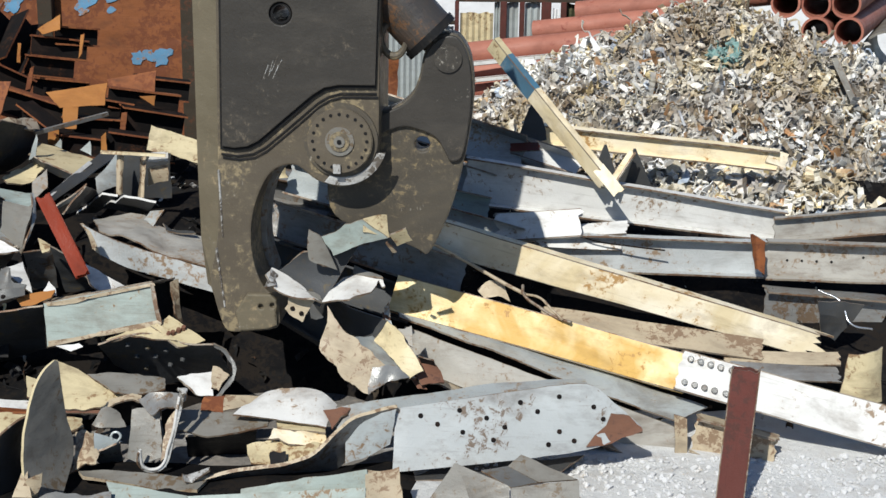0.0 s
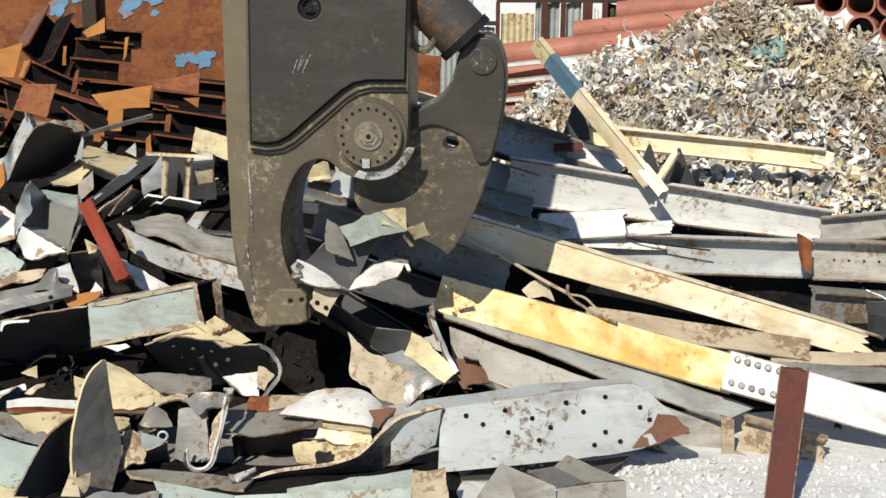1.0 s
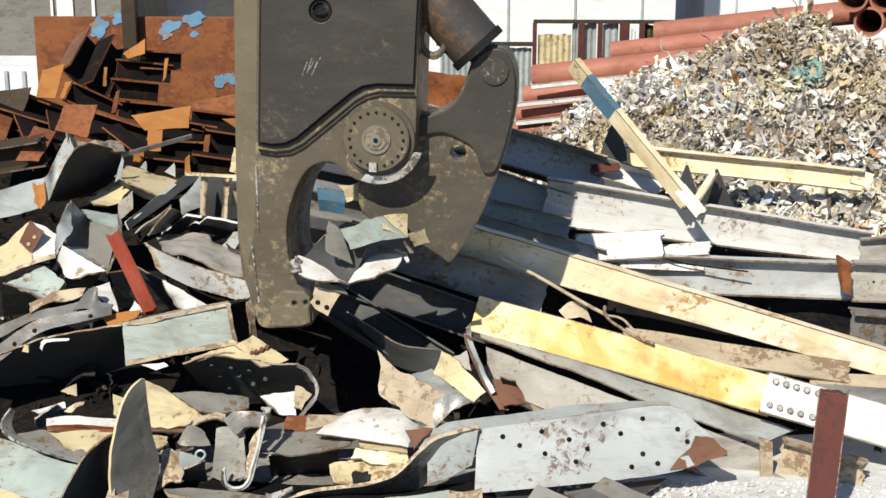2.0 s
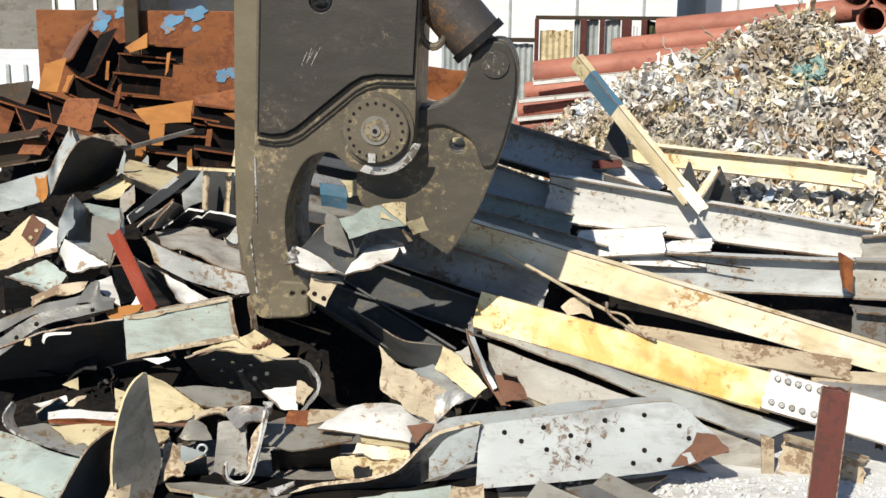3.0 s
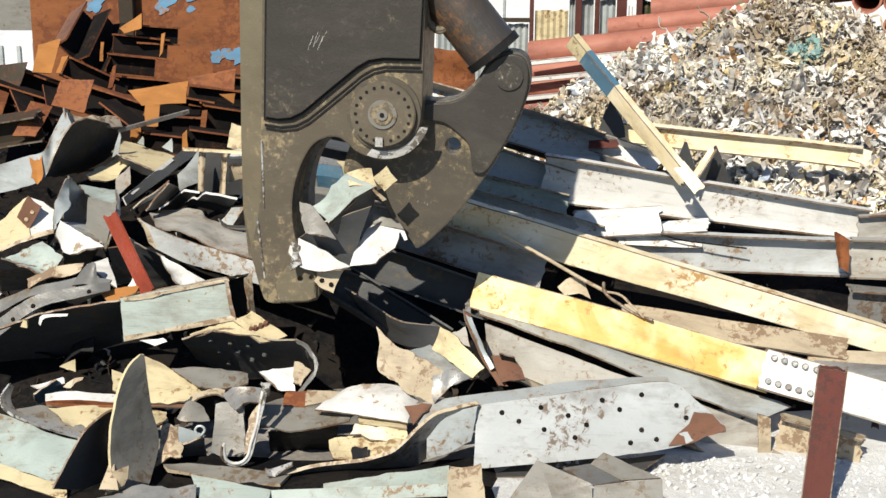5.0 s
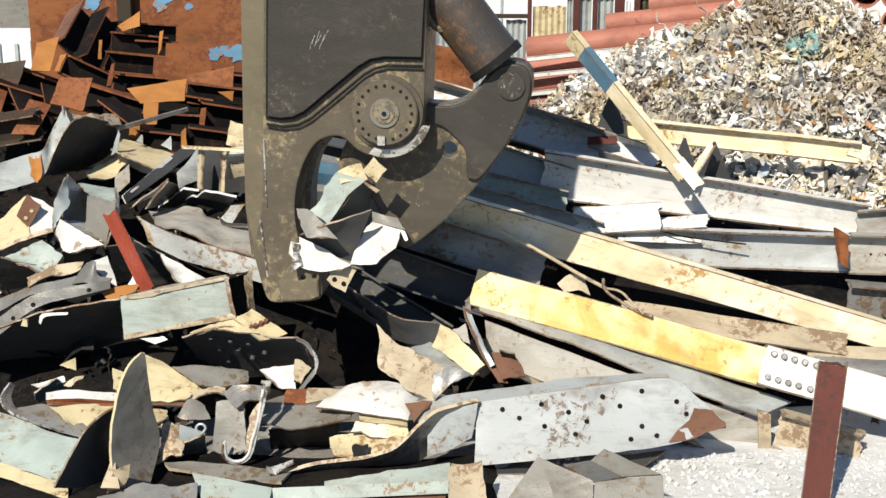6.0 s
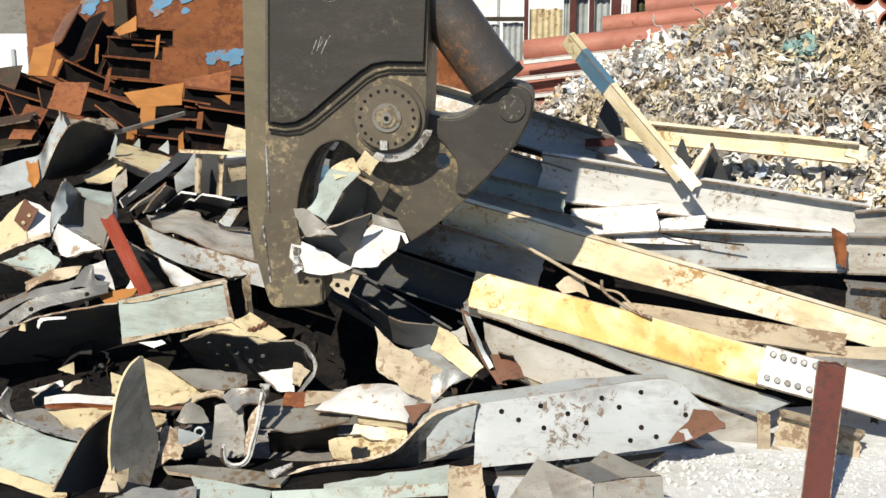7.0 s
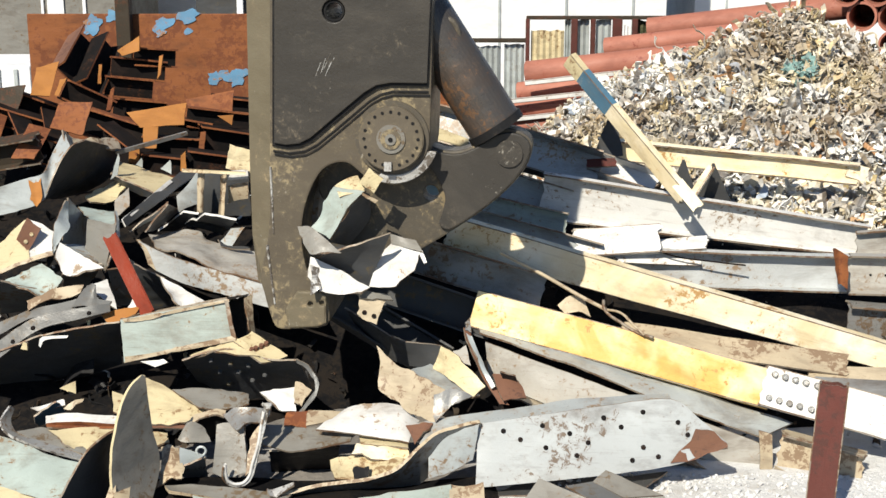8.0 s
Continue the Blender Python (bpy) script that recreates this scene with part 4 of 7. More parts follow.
tube("steel_pipe", (4.632, 14.600, 2.610), (6.020, 18.000, 2.701), 0.157, "pipe", "large red oxide coated steel pipe in a stack", "stack of red pipes")


def banded_pole():
    top = empty("banded_pole", "cream and blue banded square steel pole leaning over the heap", "pole")
    m, length = axis_frame((1.017, 11.000, 2.030), (1.865, 10.300, 1.041), 12)
    top.matrix_basis = m
    for s0, s1, mat, nm in ((0.0, 0.12, "cream", "pole_tip"), (0.12, 0.37, "blue", "pole_band"), (0.37, 1.0, "paleyellow", "pole_shaft")):
        rng = random.Random(3)
        for r in SECTIONS["B"]:
            v, f, e = strip(rng, (s1 - s0) * length, r, 0.122, 0.06, 0.012, 1.0, (0, 0), 0, 0.004, (0.0, 0.03 if s1 == 1 else 0), 4, 1.0)
            mesh_object(nm, [(x + s0 * length, y, z) for x, y, z in v], f, mat, top, rim=e)


banded_pole()


member("steel_beam", (0.796, 10.700, 0.980), (3.266, 10.200, 0.729), "C", 0.374, 0.080, 2.6, "white", "long pale grey steel channel lying across the heap", taper=0.62)
member("steel_beam", (1.289, 10.000, 0.588), (3.001, 9.800, 0.579), "C", 0.269, 0.090, 0.5, "palegrey", "grey painted steel channel with a rusty cleat")
member("steel_beam", (3.006, 9.800, 0.579), (4.210, 9.650, 0.576), "C", 0.285, 0.090, 0.5, "beige", "beige steel channel with a row of bolt holes", studs=[(0.14, -0.05), (0.23, -0.05), (0.32, -0.05), (0.41, -0.05), (0.6, 0.1)], stud_r=0.014, stud_mat='black', stud_out=0.002)
member("steel_beam", (3.151, 10.100, 0.722), (4.325, 10.100, 0.828), "C", 0.189, 0.060, -0.2, "beige", "beige steel beam behind the grey channel")
sheet("curved_plate", ((3.214, 8.400, 0.296), (3.429, 8.400, 0.354), (3.465, 8.400, -0.035), (3.169, 8.400, -0.035)), "cream", "tan curved plate end with holes", arch=-0.05, studs=[(0.5, 0.3), (0.4, 0.6)], stud_r=0.02, stud_mat='scale', stud_out=0.003)
sheet("steel_plate", ((3.176, 9.000, 0.479), (3.530, 9.000, 0.438), (3.360, 9.000, 0.151), (3.235, 9.000, 0.234)), "dark", "dark twisted plate in the gap", arch=0.05)
sheet("gusset_plate", ((2.106, 10.500, 1.269), (2.124, 10.500, 1.269), (2.274, 10.550, 0.961), (1.996, 10.550, 0.979)), "dark", "dark triangular gusset plate standing on beam", torn=0.002, dent=0.004)
sheet("gusset_plate", ((1.889, 10.600, 1.283), (1.907, 10.600, 1.283), (2.008, 10.600, 1.014), (1.801, 10.600, 1.042)), "dark", "dark triangular gusset plate standing on beam", torn=0.002, dent=0.004)
sheet("gusset_plate", ((1.400, 11.350, 1.564), (1.458, 11.350, 1.521), (1.526, 11.350, 1.171), (1.259, 11.350, 1.152)), "dark", "dark steel plate leaning behind the pole", dent=0.01)
sheet("cleat_plate", ((2.835, 9.620, 0.806), (2.953, 9.620, 0.763), (2.954, 9.620, 0.516), (2.886, 9.620, 0.542)), "rust", "rusty cleat plate fixed to the grey beam", arch=0.03, torn=0.02, dent=0.03)
member("steel_beam", (0.024, 9.500, 0.952), (3.203, 9.000, 0.143), "Cb", 0.234, 0.100, -0.1, "paleyellow", "faded yellow steel beam slanting across the heap", taper=0.75, torn=(0.02, 0.12))
member("steel_beam", (0.208, 8.900, 0.569), (2.151, 8.400, 0.161), "Cb", 0.244, 0.120, -24.0, "yellow", "bright yellow ochre steel beam with a cut end", torn=(0.0, 0.02), dent=0.008)
member("steel_beam", (2.074, 8.360, 0.213), (3.637, 7.900, -0.104), "Cb", 0.252, 0.130, -22.4, "white", "white painted beam end with rows of rivets", studs=[(0.035, -0.3), (0.075, -0.3), (0.115, -0.3), (0.155, -0.3), (0.2, -0.3), (0.245, -0.3), (0.29, -0.3), (0.035, 0.32), (0.075, 0.32), (0.115, 0.32), (0.155, 0.32), (0.2, 0.32), (0.245, 0.32), (0.29, 0.32)], stud_r=0.025, stud_mat='steel', stud_out=0.03)
member("box_post", (2.258, 7.450, 0.539), (2.167, 7.300, -0.472), "B", 0.152, 0.110, 107.8, "oxide", "red-brown primed steel post leaning by the heap", torn=(0.01, 0.01), dent=0.004)
member("steel_beam", (2.167, 8.200, -0.171), (2.639, 8.000, -0.241), "I", 0.227, 0.140, -7.6, "tan", "short cut beam end on the ground")
member("steel_beam", (2.976, 9.600, 0.245), (3.857, 9.500, 0.199), "I", 0.290, 0.180, -1.1, "steel", "grey beam in the gap of the heap")
member("flat_bar", (1.247, 9.100, 0.333), (2.734, 8.750, 0.204), "P", 0.203, 0.180, -62.8, "tan", "tan stained flat bar between the yellow beams")
member("flat_bar", (2.470, 8.750, 0.155), (3.218, 8.600, 0.192), "P", 0.136, 0.180, -68.7, "tan", "rusty tan flat steel bar")
member("flat_bar", (2.471, 8.600, 0.120), (3.191, 8.500, 0.117), "P", 0.134, 0.180, -59.1, "steel", "grey steel flat bar in heap")
member("steel_beam", (-0.417, 11.900, 1.440), (1.303, 11.200, 1.045), "C", 0.312, 0.180, -29.1, "grey", "grey steel beam in the shade of the shear")
member("steel_beam", (0.474, 11.800, 1.256), (1.762, 11.100, 0.969), "I", 0.201, 0.180, -50.4, "white", "pale steel beam at the back of the heap")
member("steel_beam", (-0.438, 11.100, 1.253), (1.030, 10.750, 0.844), "C", 0.269, 0.180, -19.0, "grey", "grey steel beam in the shade of the shear")
member("steel_beam", (-0.421, 10.600, 1.069), (0.956, 10.400, 0.771), "I", 0.232, 0.180, -13.4, "green", "grey steel beam in the shade of the shear")
member("steel_beam", (-0.578, 10.200, 1.084), (1.169, 9.900, 0.649), "I", 0.235, 0.180, -14.6, "grey", "grey steel beam in the shade of the shear")
member("steel_beam", (-0.671, 9.600, 0.916), (0.705, 9.300, 0.555), "C", 0.243, 0.180, -17.3, "steel", "grey steel beam in the shade of the shear")
# dark web and rims: the shear's shade is put into the colour
member("steel_beam", (-0.734, 9.300, 0.721), (0.339, 9.100, 0.407), "C", 0.238, 0.180, -18.7, "dark", "steel beam with the shear's shade in its dark colour", rim_mat="dark")
member("box_section", (0.999, 10.000, 0.746), (1.629, 9.950, 0.794), "B", 0.200, 0.120, -23.8, "white", "short white box section with torn ends", torn=(0.04, 0.04))
member("flat_bar", (1.627, 10.000, 0.729), (1.977, 9.900, 0.780), "P", 0.124, 0.180, -52.8, "white", "short white painted flat bar")
member("flat_bar", (1.302, 9.950, 0.658), (1.932, 9.900, 0.640), "P", 0.099, 0.180, -44.2, "white", "short white flat bar with torn edge")
member("rust_flat", (1.196, 11.200, 1.141), (1.441, 11.200, 1.150), "P", 0.087, 0.180, -50.6, "oxide", "small red-brown plate on the beam")
member("steel_beam", (1.343, 11.600, 1.205), (3.504, 11.300, 1.035), "I", 0.163, 0.100, 5.2, "paleyellow", "pale yellow steel beam before the shredded heap")
member("flat_bar", (3.406, 11.300, 1.074), (3.576, 11.300, 1.026), "P", 0.120, 0.180, -5.6, "paleyellow", "short pale yellow bar end")
member("angle_iron", (2.074, 10.400, 1.261), (1.909, 10.300, 1.032), "L", 0.055, 0.030, -124.3, "paleyellow", "thin pale yellow angle iron")
member("flat_bar", (1.773, 10.100, 1.191), (1.912, 10.000, 1.026), "P", 0.095, 0.180, -26.3, "paleyellow", "pale yellow splinter at the pole's foot")
# coloured dark, rims too, to hold the shade of the hollow
member("steel_beam", (-0.828, 9.200, 0.584), (0.023, 8.700, 0.213), "I", 0.237, 0.180, -40.0, "dark", "steel beam sloping into the hollow, coloured dark as shade", rim_mat="dark")
beam_end = empty("beam_end", "grey beam end with tan stiffener plates", "scrap metal", "scrap pieces on the heap")
sheet("stiffener_plate", ((-1.864, 10.200, 1.263), (-1.813, 10.200, 1.250), (-1.830, 10.200, 0.956), (-1.878, 10.200, 0.947)), "tan", "", arch=-0.02, parent=beam_end)
sheet("stiffener_plate", ((-1.694, 10.200, 1.228), (-1.646, 10.200, 1.246), (-1.667, 10.200, 0.929), (-1.714, 10.200, 0.929)), "tan", "", arch=0.02, parent=beam_end)
# dark sheet stands for the shade between the stiffeners
sheet("dark_plate", ((-1.916, 10.600, 1.178), (-1.536, 10.600, 1.178), (-1.549, 10.600, 0.817), (-1.945, 10.600, 0.817)), "dark", "", parent=beam_end)
sheet("flat_plate", ((-1.974, 10.150, 1.295), (-1.487, 10.150, 1.277), (-1.488, 10.150, 1.256), (-1.975, 10.150, 1.269)), "cream", "", parent=beam_end)
sheet("steel_plate", ((-1.645, 10.250, 1.140), (-1.487, 10.250, 1.184), (-1.492, 10.250, 1.042), (-1.659, 10.250, 0.998)), "tan", "", parent=beam_end)
sheet("steel_plate", ((-1.615, 10.200, 1.272), (-1.477, 10.200, 1.281), (-1.479, 10.200, 1.215), (-1.635, 10.200, 1.202)), "white", "pale plate across the beam ends")
# dark panels paint shaded openings; white rims paint their lit edges
sheet("dark_sheet", ((-1.971, 10.100, 0.964), (-1.852, 10.100, 0.951), (-2.090, 10.400, 0.744), (-2.232, 10.400, 0.744)), "dark", "dark panel standing in for shade, with a pale edge", rim_mat='white', t=0.018)
sheet("dark_sheet", ((-1.773, 9.900, 0.996), (-1.539, 9.900, 0.961), (-1.706, 10.200, 0.715), (-2.007, 10.200, 0.791)), "dark", "dark panel standing in for shade, with a pale edge", rim_mat='white', t=0.018)
red_bar = member("steel_bar", (-2.259, 9.000, 1.039), (-1.974, 8.750, 0.570), "B", 0.082, 0.050, -54.1, "red", "red painted steel bar leaning in the heap", torn=(0.02, 0.01), dent=0, rim_mat="red")
curled_plate = empty("curled_plate", "grey plate with an orange stain curling up to a face coloured as shade", "scrap metal", "scrap pieces on the heap")
folded("plate", ((-3.641, 10.200, 1.084), (-3.383, 10.217, 1.142), (-3.189, 10.233, 1.204), (-3.053, 10.250, 1.245), (-3.031, 10.450, 1.367), (-2.987, 10.650, 1.513)), ((-3.658, 10.200, 0.885), (-3.395, 10.200, 0.925), (-3.174, 10.200, 0.978), (-3.048, 10.200, 1.053), (-2.967, 10.300, 1.240), (-2.879, 10.400, 1.412)), "grey", "", torn=0.006, parent=curled_plate)
folded("rust_patch", ((-3.157, 10.210, 1.191), (-3.113, 10.215, 1.173), (-3.069, 10.220, 1.203)), ((-3.139, 10.160, 1.061), (-3.105, 10.165, 1.016), (-3.070, 10.170, 1.050)), "orange", "", torn=0.03, t=0.006, dent=0.004, parent=curled_plate)
# same grey plate turned from the sun; its shade is painted dark
folded("dark_face", ((-3.048, 10.200, 1.048), (-2.958, 10.250, 1.236), (-2.865, 10.350, 1.416), (-2.779, 10.500, 1.452)), ((-3.161, 11.050, 0.874), (-2.914, 11.200, 0.934), (-2.790, 11.300, 1.035), (-2.714, 11.350, 1.239)), "dark", "", torn=0.005, parent=curled_plate)
folded("torn_lip", ((-2.978, 10.600, 1.521), (-2.952, 10.750, 1.438), (-2.893, 10.900, 1.399), (-2.767, 11.050, 1.375), (-2.664, 11.200, 1.255)), ((-2.919, 10.450, 1.403), (-2.916, 10.637, 1.389), (-2.866, 10.825, 1.384), (-2.744, 11.012, 1.302), (-2.675, 11.200, 1.231)), "tan", "", torn=0.02, dent=0.03, parent=curled_plate)
folded("torn_lip", ((-2.825, 11.000, 1.360), (-2.771, 11.050, 1.384), (-2.677, 11.100, 1.357)), ((-2.783, 10.950, 1.317), (-2.723, 11.025, 1.304), (-2.654, 11.100, 1.282)), "edge", "", torn=0.02, dent=0.03, parent=curled_plate)
cream_channel = empty("cream_channel", "cream painted channel lying across the heap", "scrap metal", "scrap pieces on the heap")
folded("flange", ((-2.663, 10.750, 1.150), (-2.698, 11.200, 1.164)), ((-2.247, 10.500, 1.021), (-2.180, 10.950, 1.060)), "cream", "", parent=cream_channel)
# web of the cream channel, painted dark for the shade under its flange
folded("web", ((-2.656, 10.720, 1.146), (-2.435, 10.600, 1.069), (-2.252, 10.480, 1.017)), ((-2.634, 10.800, 1.066), (-2.433, 10.675, 0.985), (-2.304, 10.550, 0.979)), "dark", "", parent=cream_channel)
folded("steel_plate", ((-2.843, 10.600, 0.992), (-2.752, 10.750, 1.030), (-2.658, 10.900, 1.051)), ((-2.774, 10.500, 0.972), (-2.628, 10.625, 0.940), (-2.524, 10.750, 1.034)), "cream", "cream torn plate end with a dark hole", torn=0.02)
folded("steel_plate", ((-2.554, 10.400, 0.988), (-2.466, 10.500, 1.080)), ((-2.547, 10.300, 0.871), (-2.446, 10.400, 0.948)), "beige", "small beige plate standing in heap", torn=0.012)
folded("fin_plate", ((-2.654, 10.700, 1.104), (-2.583, 10.700, 1.315)), ((-2.597, 10.700, 1.141), (-2.571, 10.700, 1.278)), "zinc", "small grey fin plate standing up", torn=0.003)
folded("fin_plate", ((-2.517, 11.000, 1.168), (-2.468, 11.000, 1.224)), ((-2.463, 11.000, 1.144), (-2.460, 11.000, 1.205)), "zinc", "small grey fin plate standing up", torn=0.003)
folded("fin_plate", ((-2.315, 11.000, 1.135), (-2.233, 11.000, 1.210)), ((-2.229, 11.000, 1.093), (-2.225, 11.000, 1.177)), "zinc", "small grey fin plate standing up", torn=0.003)
folded("steel_beam", ((-1.769, 11.200, 1.307), (-1.593, 11.200, 1.250), (-1.244, 11.200, 1.131)), ((-1.799, 11.100, 1.121), (-1.590, 11.100, 1.069), (-1.237, 11.100, 0.969)), "cream", "cream painted beam end in the heap", torn=0.01)
back_beam = empty("steel_beam", "beam running back, web coloured as shade, pale flange edges", "scrap metal", "scrap pieces on the heap")
# dark web stands for the shaded side of this beam
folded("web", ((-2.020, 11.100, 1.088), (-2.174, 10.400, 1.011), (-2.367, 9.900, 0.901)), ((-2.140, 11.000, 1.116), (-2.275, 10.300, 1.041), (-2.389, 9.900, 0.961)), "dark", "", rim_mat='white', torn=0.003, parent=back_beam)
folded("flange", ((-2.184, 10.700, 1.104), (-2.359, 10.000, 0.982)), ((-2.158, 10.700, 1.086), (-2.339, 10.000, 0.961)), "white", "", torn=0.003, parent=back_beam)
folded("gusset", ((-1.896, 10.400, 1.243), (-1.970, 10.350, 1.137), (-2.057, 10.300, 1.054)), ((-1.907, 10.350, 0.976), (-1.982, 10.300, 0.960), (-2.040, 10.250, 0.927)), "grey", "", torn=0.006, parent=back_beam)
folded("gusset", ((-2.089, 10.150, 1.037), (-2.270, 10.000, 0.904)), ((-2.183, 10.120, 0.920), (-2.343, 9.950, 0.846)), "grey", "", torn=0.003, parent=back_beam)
# steel tone instead of grey paint puts shade into this web
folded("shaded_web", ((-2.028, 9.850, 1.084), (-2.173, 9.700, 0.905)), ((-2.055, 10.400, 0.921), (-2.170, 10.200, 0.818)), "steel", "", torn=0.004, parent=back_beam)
large_channel = empty("large_channel", "large pale grey channel lying on its side", "scrap metal", "scrap pieces on the heap")
folded("flange", ((-2.234, 10.050, 0.822), (-2.023, 10.025, 0.846), (-1.839, 10.000, 0.843), (-1.681, 9.900, 0.780), (-1.066, 9.800, 0.666)), ((-2.090, 9.600, 0.836), (-1.924, 9.500, 0.810), (-1.706, 9.400, 0.761), (-1.492, 9.300, 0.713), (-1.006, 9.200, 0.584)), "beige", "", torn=0.005, dent=0.03, parent=large_channel)
folded("web", ((-2.211, 9.550, 0.890), (-2.006, 9.500, 0.802), (-1.651, 9.350, 0.724), (-1.001, 9.150, 0.590)), ((-2.069, 9.500, 0.672), (-1.845, 9.450, 0.580), (-1.546, 9.300, 0.543), (-1.000, 9.100, 0.448)), "palegrey", "", torn=0.005, parent=large_channel)
folded("end_lip", ((-2.211, 9.550, 0.890), (-2.160, 9.525, 0.825), (-2.124, 9.500, 0.718)), ((-2.189, 9.560, 0.888), (-2.126, 9.530, 0.807), (-2.069, 9.500, 0.672)), "tan", "", torn=0.006, parent=large_channel)
# dark strip paints the shade along the fold
folded("crease", ((-1.666, 9.820, 0.825), (-1.600, 9.810, 0.776), (-1.439, 9.800, 0.774)), ((-1.645, 9.780, 0.783), (-1.561, 9.770, 0.760), (-1.426, 9.760, 0.767)), "dark", "", torn=0.01, parent=large_channel)
folded("steel_plate", ((-1.681, 9.900, 0.771), (-1.592, 9.950, 0.876)), ((-1.573, 9.850, 0.766), (-1.482, 9.900, 0.901)), "grey", "small grey plate by the channel", torn=0.008)
bent_box = empty("bent_box_section", "grey bent box section with torn shiny edges", "scrap metal", "scrap pieces on the heap")
folded("side_plate", ((-2.693, 9.600, 1.187), (-2.761, 9.600, 0.853)), ((-2.748, 10.300, 0.871), (-2.735, 10.200, 0.679)), "grey", "", torn=0.004, parent=bent_box)
folded("front_plate", ((-2.548, 9.550, 1.041), (-2.447, 9.500, 1.035), (-2.331, 9.450, 1.022)), ((-2.573, 9.500, 0.819), (-2.479, 9.400, 0.769), (-2.382, 9.300, 0.704)), "dull", "", dent=0.02, parent=bent_box)
folded("bottom_plate", ((-2.729, 9.450, 0.890), (-2.574, 9.600, 0.828)), ((-2.644, 9.350, 0.873), (-2.395, 9.250, 0.751)), "grey", "", parent=bent_box)
folded("top_plate", ((-2.793, 10.200, 0.991), (-2.656, 10.200, 0.964), (-2.523, 10.200, 0.947)), ((-2.586, 9.750, 0.978), (-2.478, 9.725, 0.950), (-2.366, 9.700, 0.985)), "green", "", torn=0.02, parent=bent_box)
folded("torn_strip", ((-2.687, 9.520, 1.204), (-2.727, 9.447, 1.097), (-2.743, 9.373, 1.031), (-2.744, 9.300, 0.836)), ((-2.674, 9.550, 1.157), (-2.673, 9.473, 1.041), (-2.689, 9.397, 0.977), (-2.735, 9.320, 0.880)), "zinc", "", torn=0.02, dent=0.03, parent=bent_box)
folded("torn_strip", ((-2.394, 9.700, 1.074), (-2.352, 9.567, 0.987), (-2.334, 9.433, 0.902), (-2.359, 9.300, 0.762)), ((-2.374, 9.700, 1.066), (-2.326, 9.567, 0.937), (-2.319, 9.433, 0.885), (-2.377, 9.300, 0.721)), "grey", "", torn=0.012, parent=bent_box)
cream_box = empty("cream_box_section", "cream box section with a bolted brown cleat", "scrap metal", "scrap pieces on the heap")
folded("front_plate", ((-3.347, 9.500, 0.785), (-3.189, 9.533, 0.869), (-3.069, 9.567, 0.978), (-3.001, 9.600, 1.029)), ((-3.292, 9.300, 0.659), (-3.133, 9.317, 0.708), (-3.035, 9.333, 0.753), (-2.928, 9.350, 0.799)), "cream", "", torn=0.01, parent=cream_box)
folded("front_plate", ((-3.001, 9.600, 1.029), (-2.887, 9.575, 0.993), (-2.789, 9.550, 0.949)), ((-2.928, 9.350, 0.799), (-2.856, 9.375, 0.792), (-2.772, 9.400, 0.836)), "white", "", torn=0.02, parent=cream_box)
folded("cleat", ((-2.954, 9.450, 1.071), (-2.901, 9.450, 1.022), (-2.855, 9.450, 0.997)), ((-3.022, 9.400, 0.927), (-2.978, 9.400, 0.877), (-2.949, 9.400, 0.836)), "brown", "", torn=0.006, holes=[(0.55, 0.3), (0.5, 0.75)], hole_mat='cream', parent=cream_box)
folded("rim_strip", ((-3.119, 9.280, 0.735), (-2.946, 9.315, 0.799), (-2.764, 9.350, 0.856)), ((-3.115, 9.260, 0.707), (-2.942, 9.295, 0.776), (-2.749, 9.330, 0.829)), "tan", "", torn=0.01, parent=cream_box)
folded("white_sheet", ((-2.661, 9.200, 0.951), (-2.481, 9.150, 0.862), (-2.340, 9.100, 0.798)), ((-2.663, 9.100, 0.871), (-2.594, 9.075, 0.749), (-2.460, 9.050, 0.796)), "white", "white sheet lying in the sun", torn=0.012)
folded("steel_plate", ((-3.008, 9.000, 0.737), (-2.896, 9.075, 0.773), (-2.782, 9.150, 0.814)), ((-2.811, 8.900, 0.701), (-2.699, 8.950, 0.643), (-2.597, 9.000, 0.745)), "green", "pale green painted steel plate", torn=0.015)
# steel tone in place of grey paint carries the shade of these plates
folded("steel_plate", ((-2.661, 9.200, 0.723), (-2.406, 9.300, 0.762)), ((-2.776, 9.600, 0.504), (-2.621, 9.600, 0.470)), "steel", "shaded grey plate in the gap, toned as steel")
folded("steel_plate", ((-2.999, 8.900, 0.748), (-2.729, 9.000, 0.640)), ((-3.219, 9.500, 0.345), (-2.888, 9.500, 0.392)), "steel", "grey plate in the gap, shade in its steel tone")
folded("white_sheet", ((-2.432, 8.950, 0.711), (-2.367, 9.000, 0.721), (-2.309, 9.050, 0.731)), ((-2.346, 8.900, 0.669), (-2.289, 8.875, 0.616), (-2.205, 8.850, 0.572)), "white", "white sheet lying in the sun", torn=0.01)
folded("steel_plate", ((-2.369, 9.300, 0.729), (-2.199, 9.400, 0.736)), ((-2.395, 9.600, 0.384), (-2.212, 9.600, 0.384)), "steel", "shaded grey plate under the red bar, toned as steel", torn=0.01)
# shaded flat, painted dark
folded("steel_plate", ((-2.195, 9.350, 0.757), (-1.984, 9.350, 0.649)), ((-2.164, 9.600, 0.349), (-1.955, 9.600, 0.384)), "dark", "flat behind the red bar, shade in its dark colour", torn=0.01)
folded("white_plate", ((-1.975, 9.200, 0.703), (-1.819, 9.150, 0.639), (-1.640, 9.100, 0.555)), ((-1.855, 9.000, 0.600), (-1.784, 9.000, 0.535), (-1.705, 9.000, 0.560)), "white", "white plate in the gap", torn=0.012)
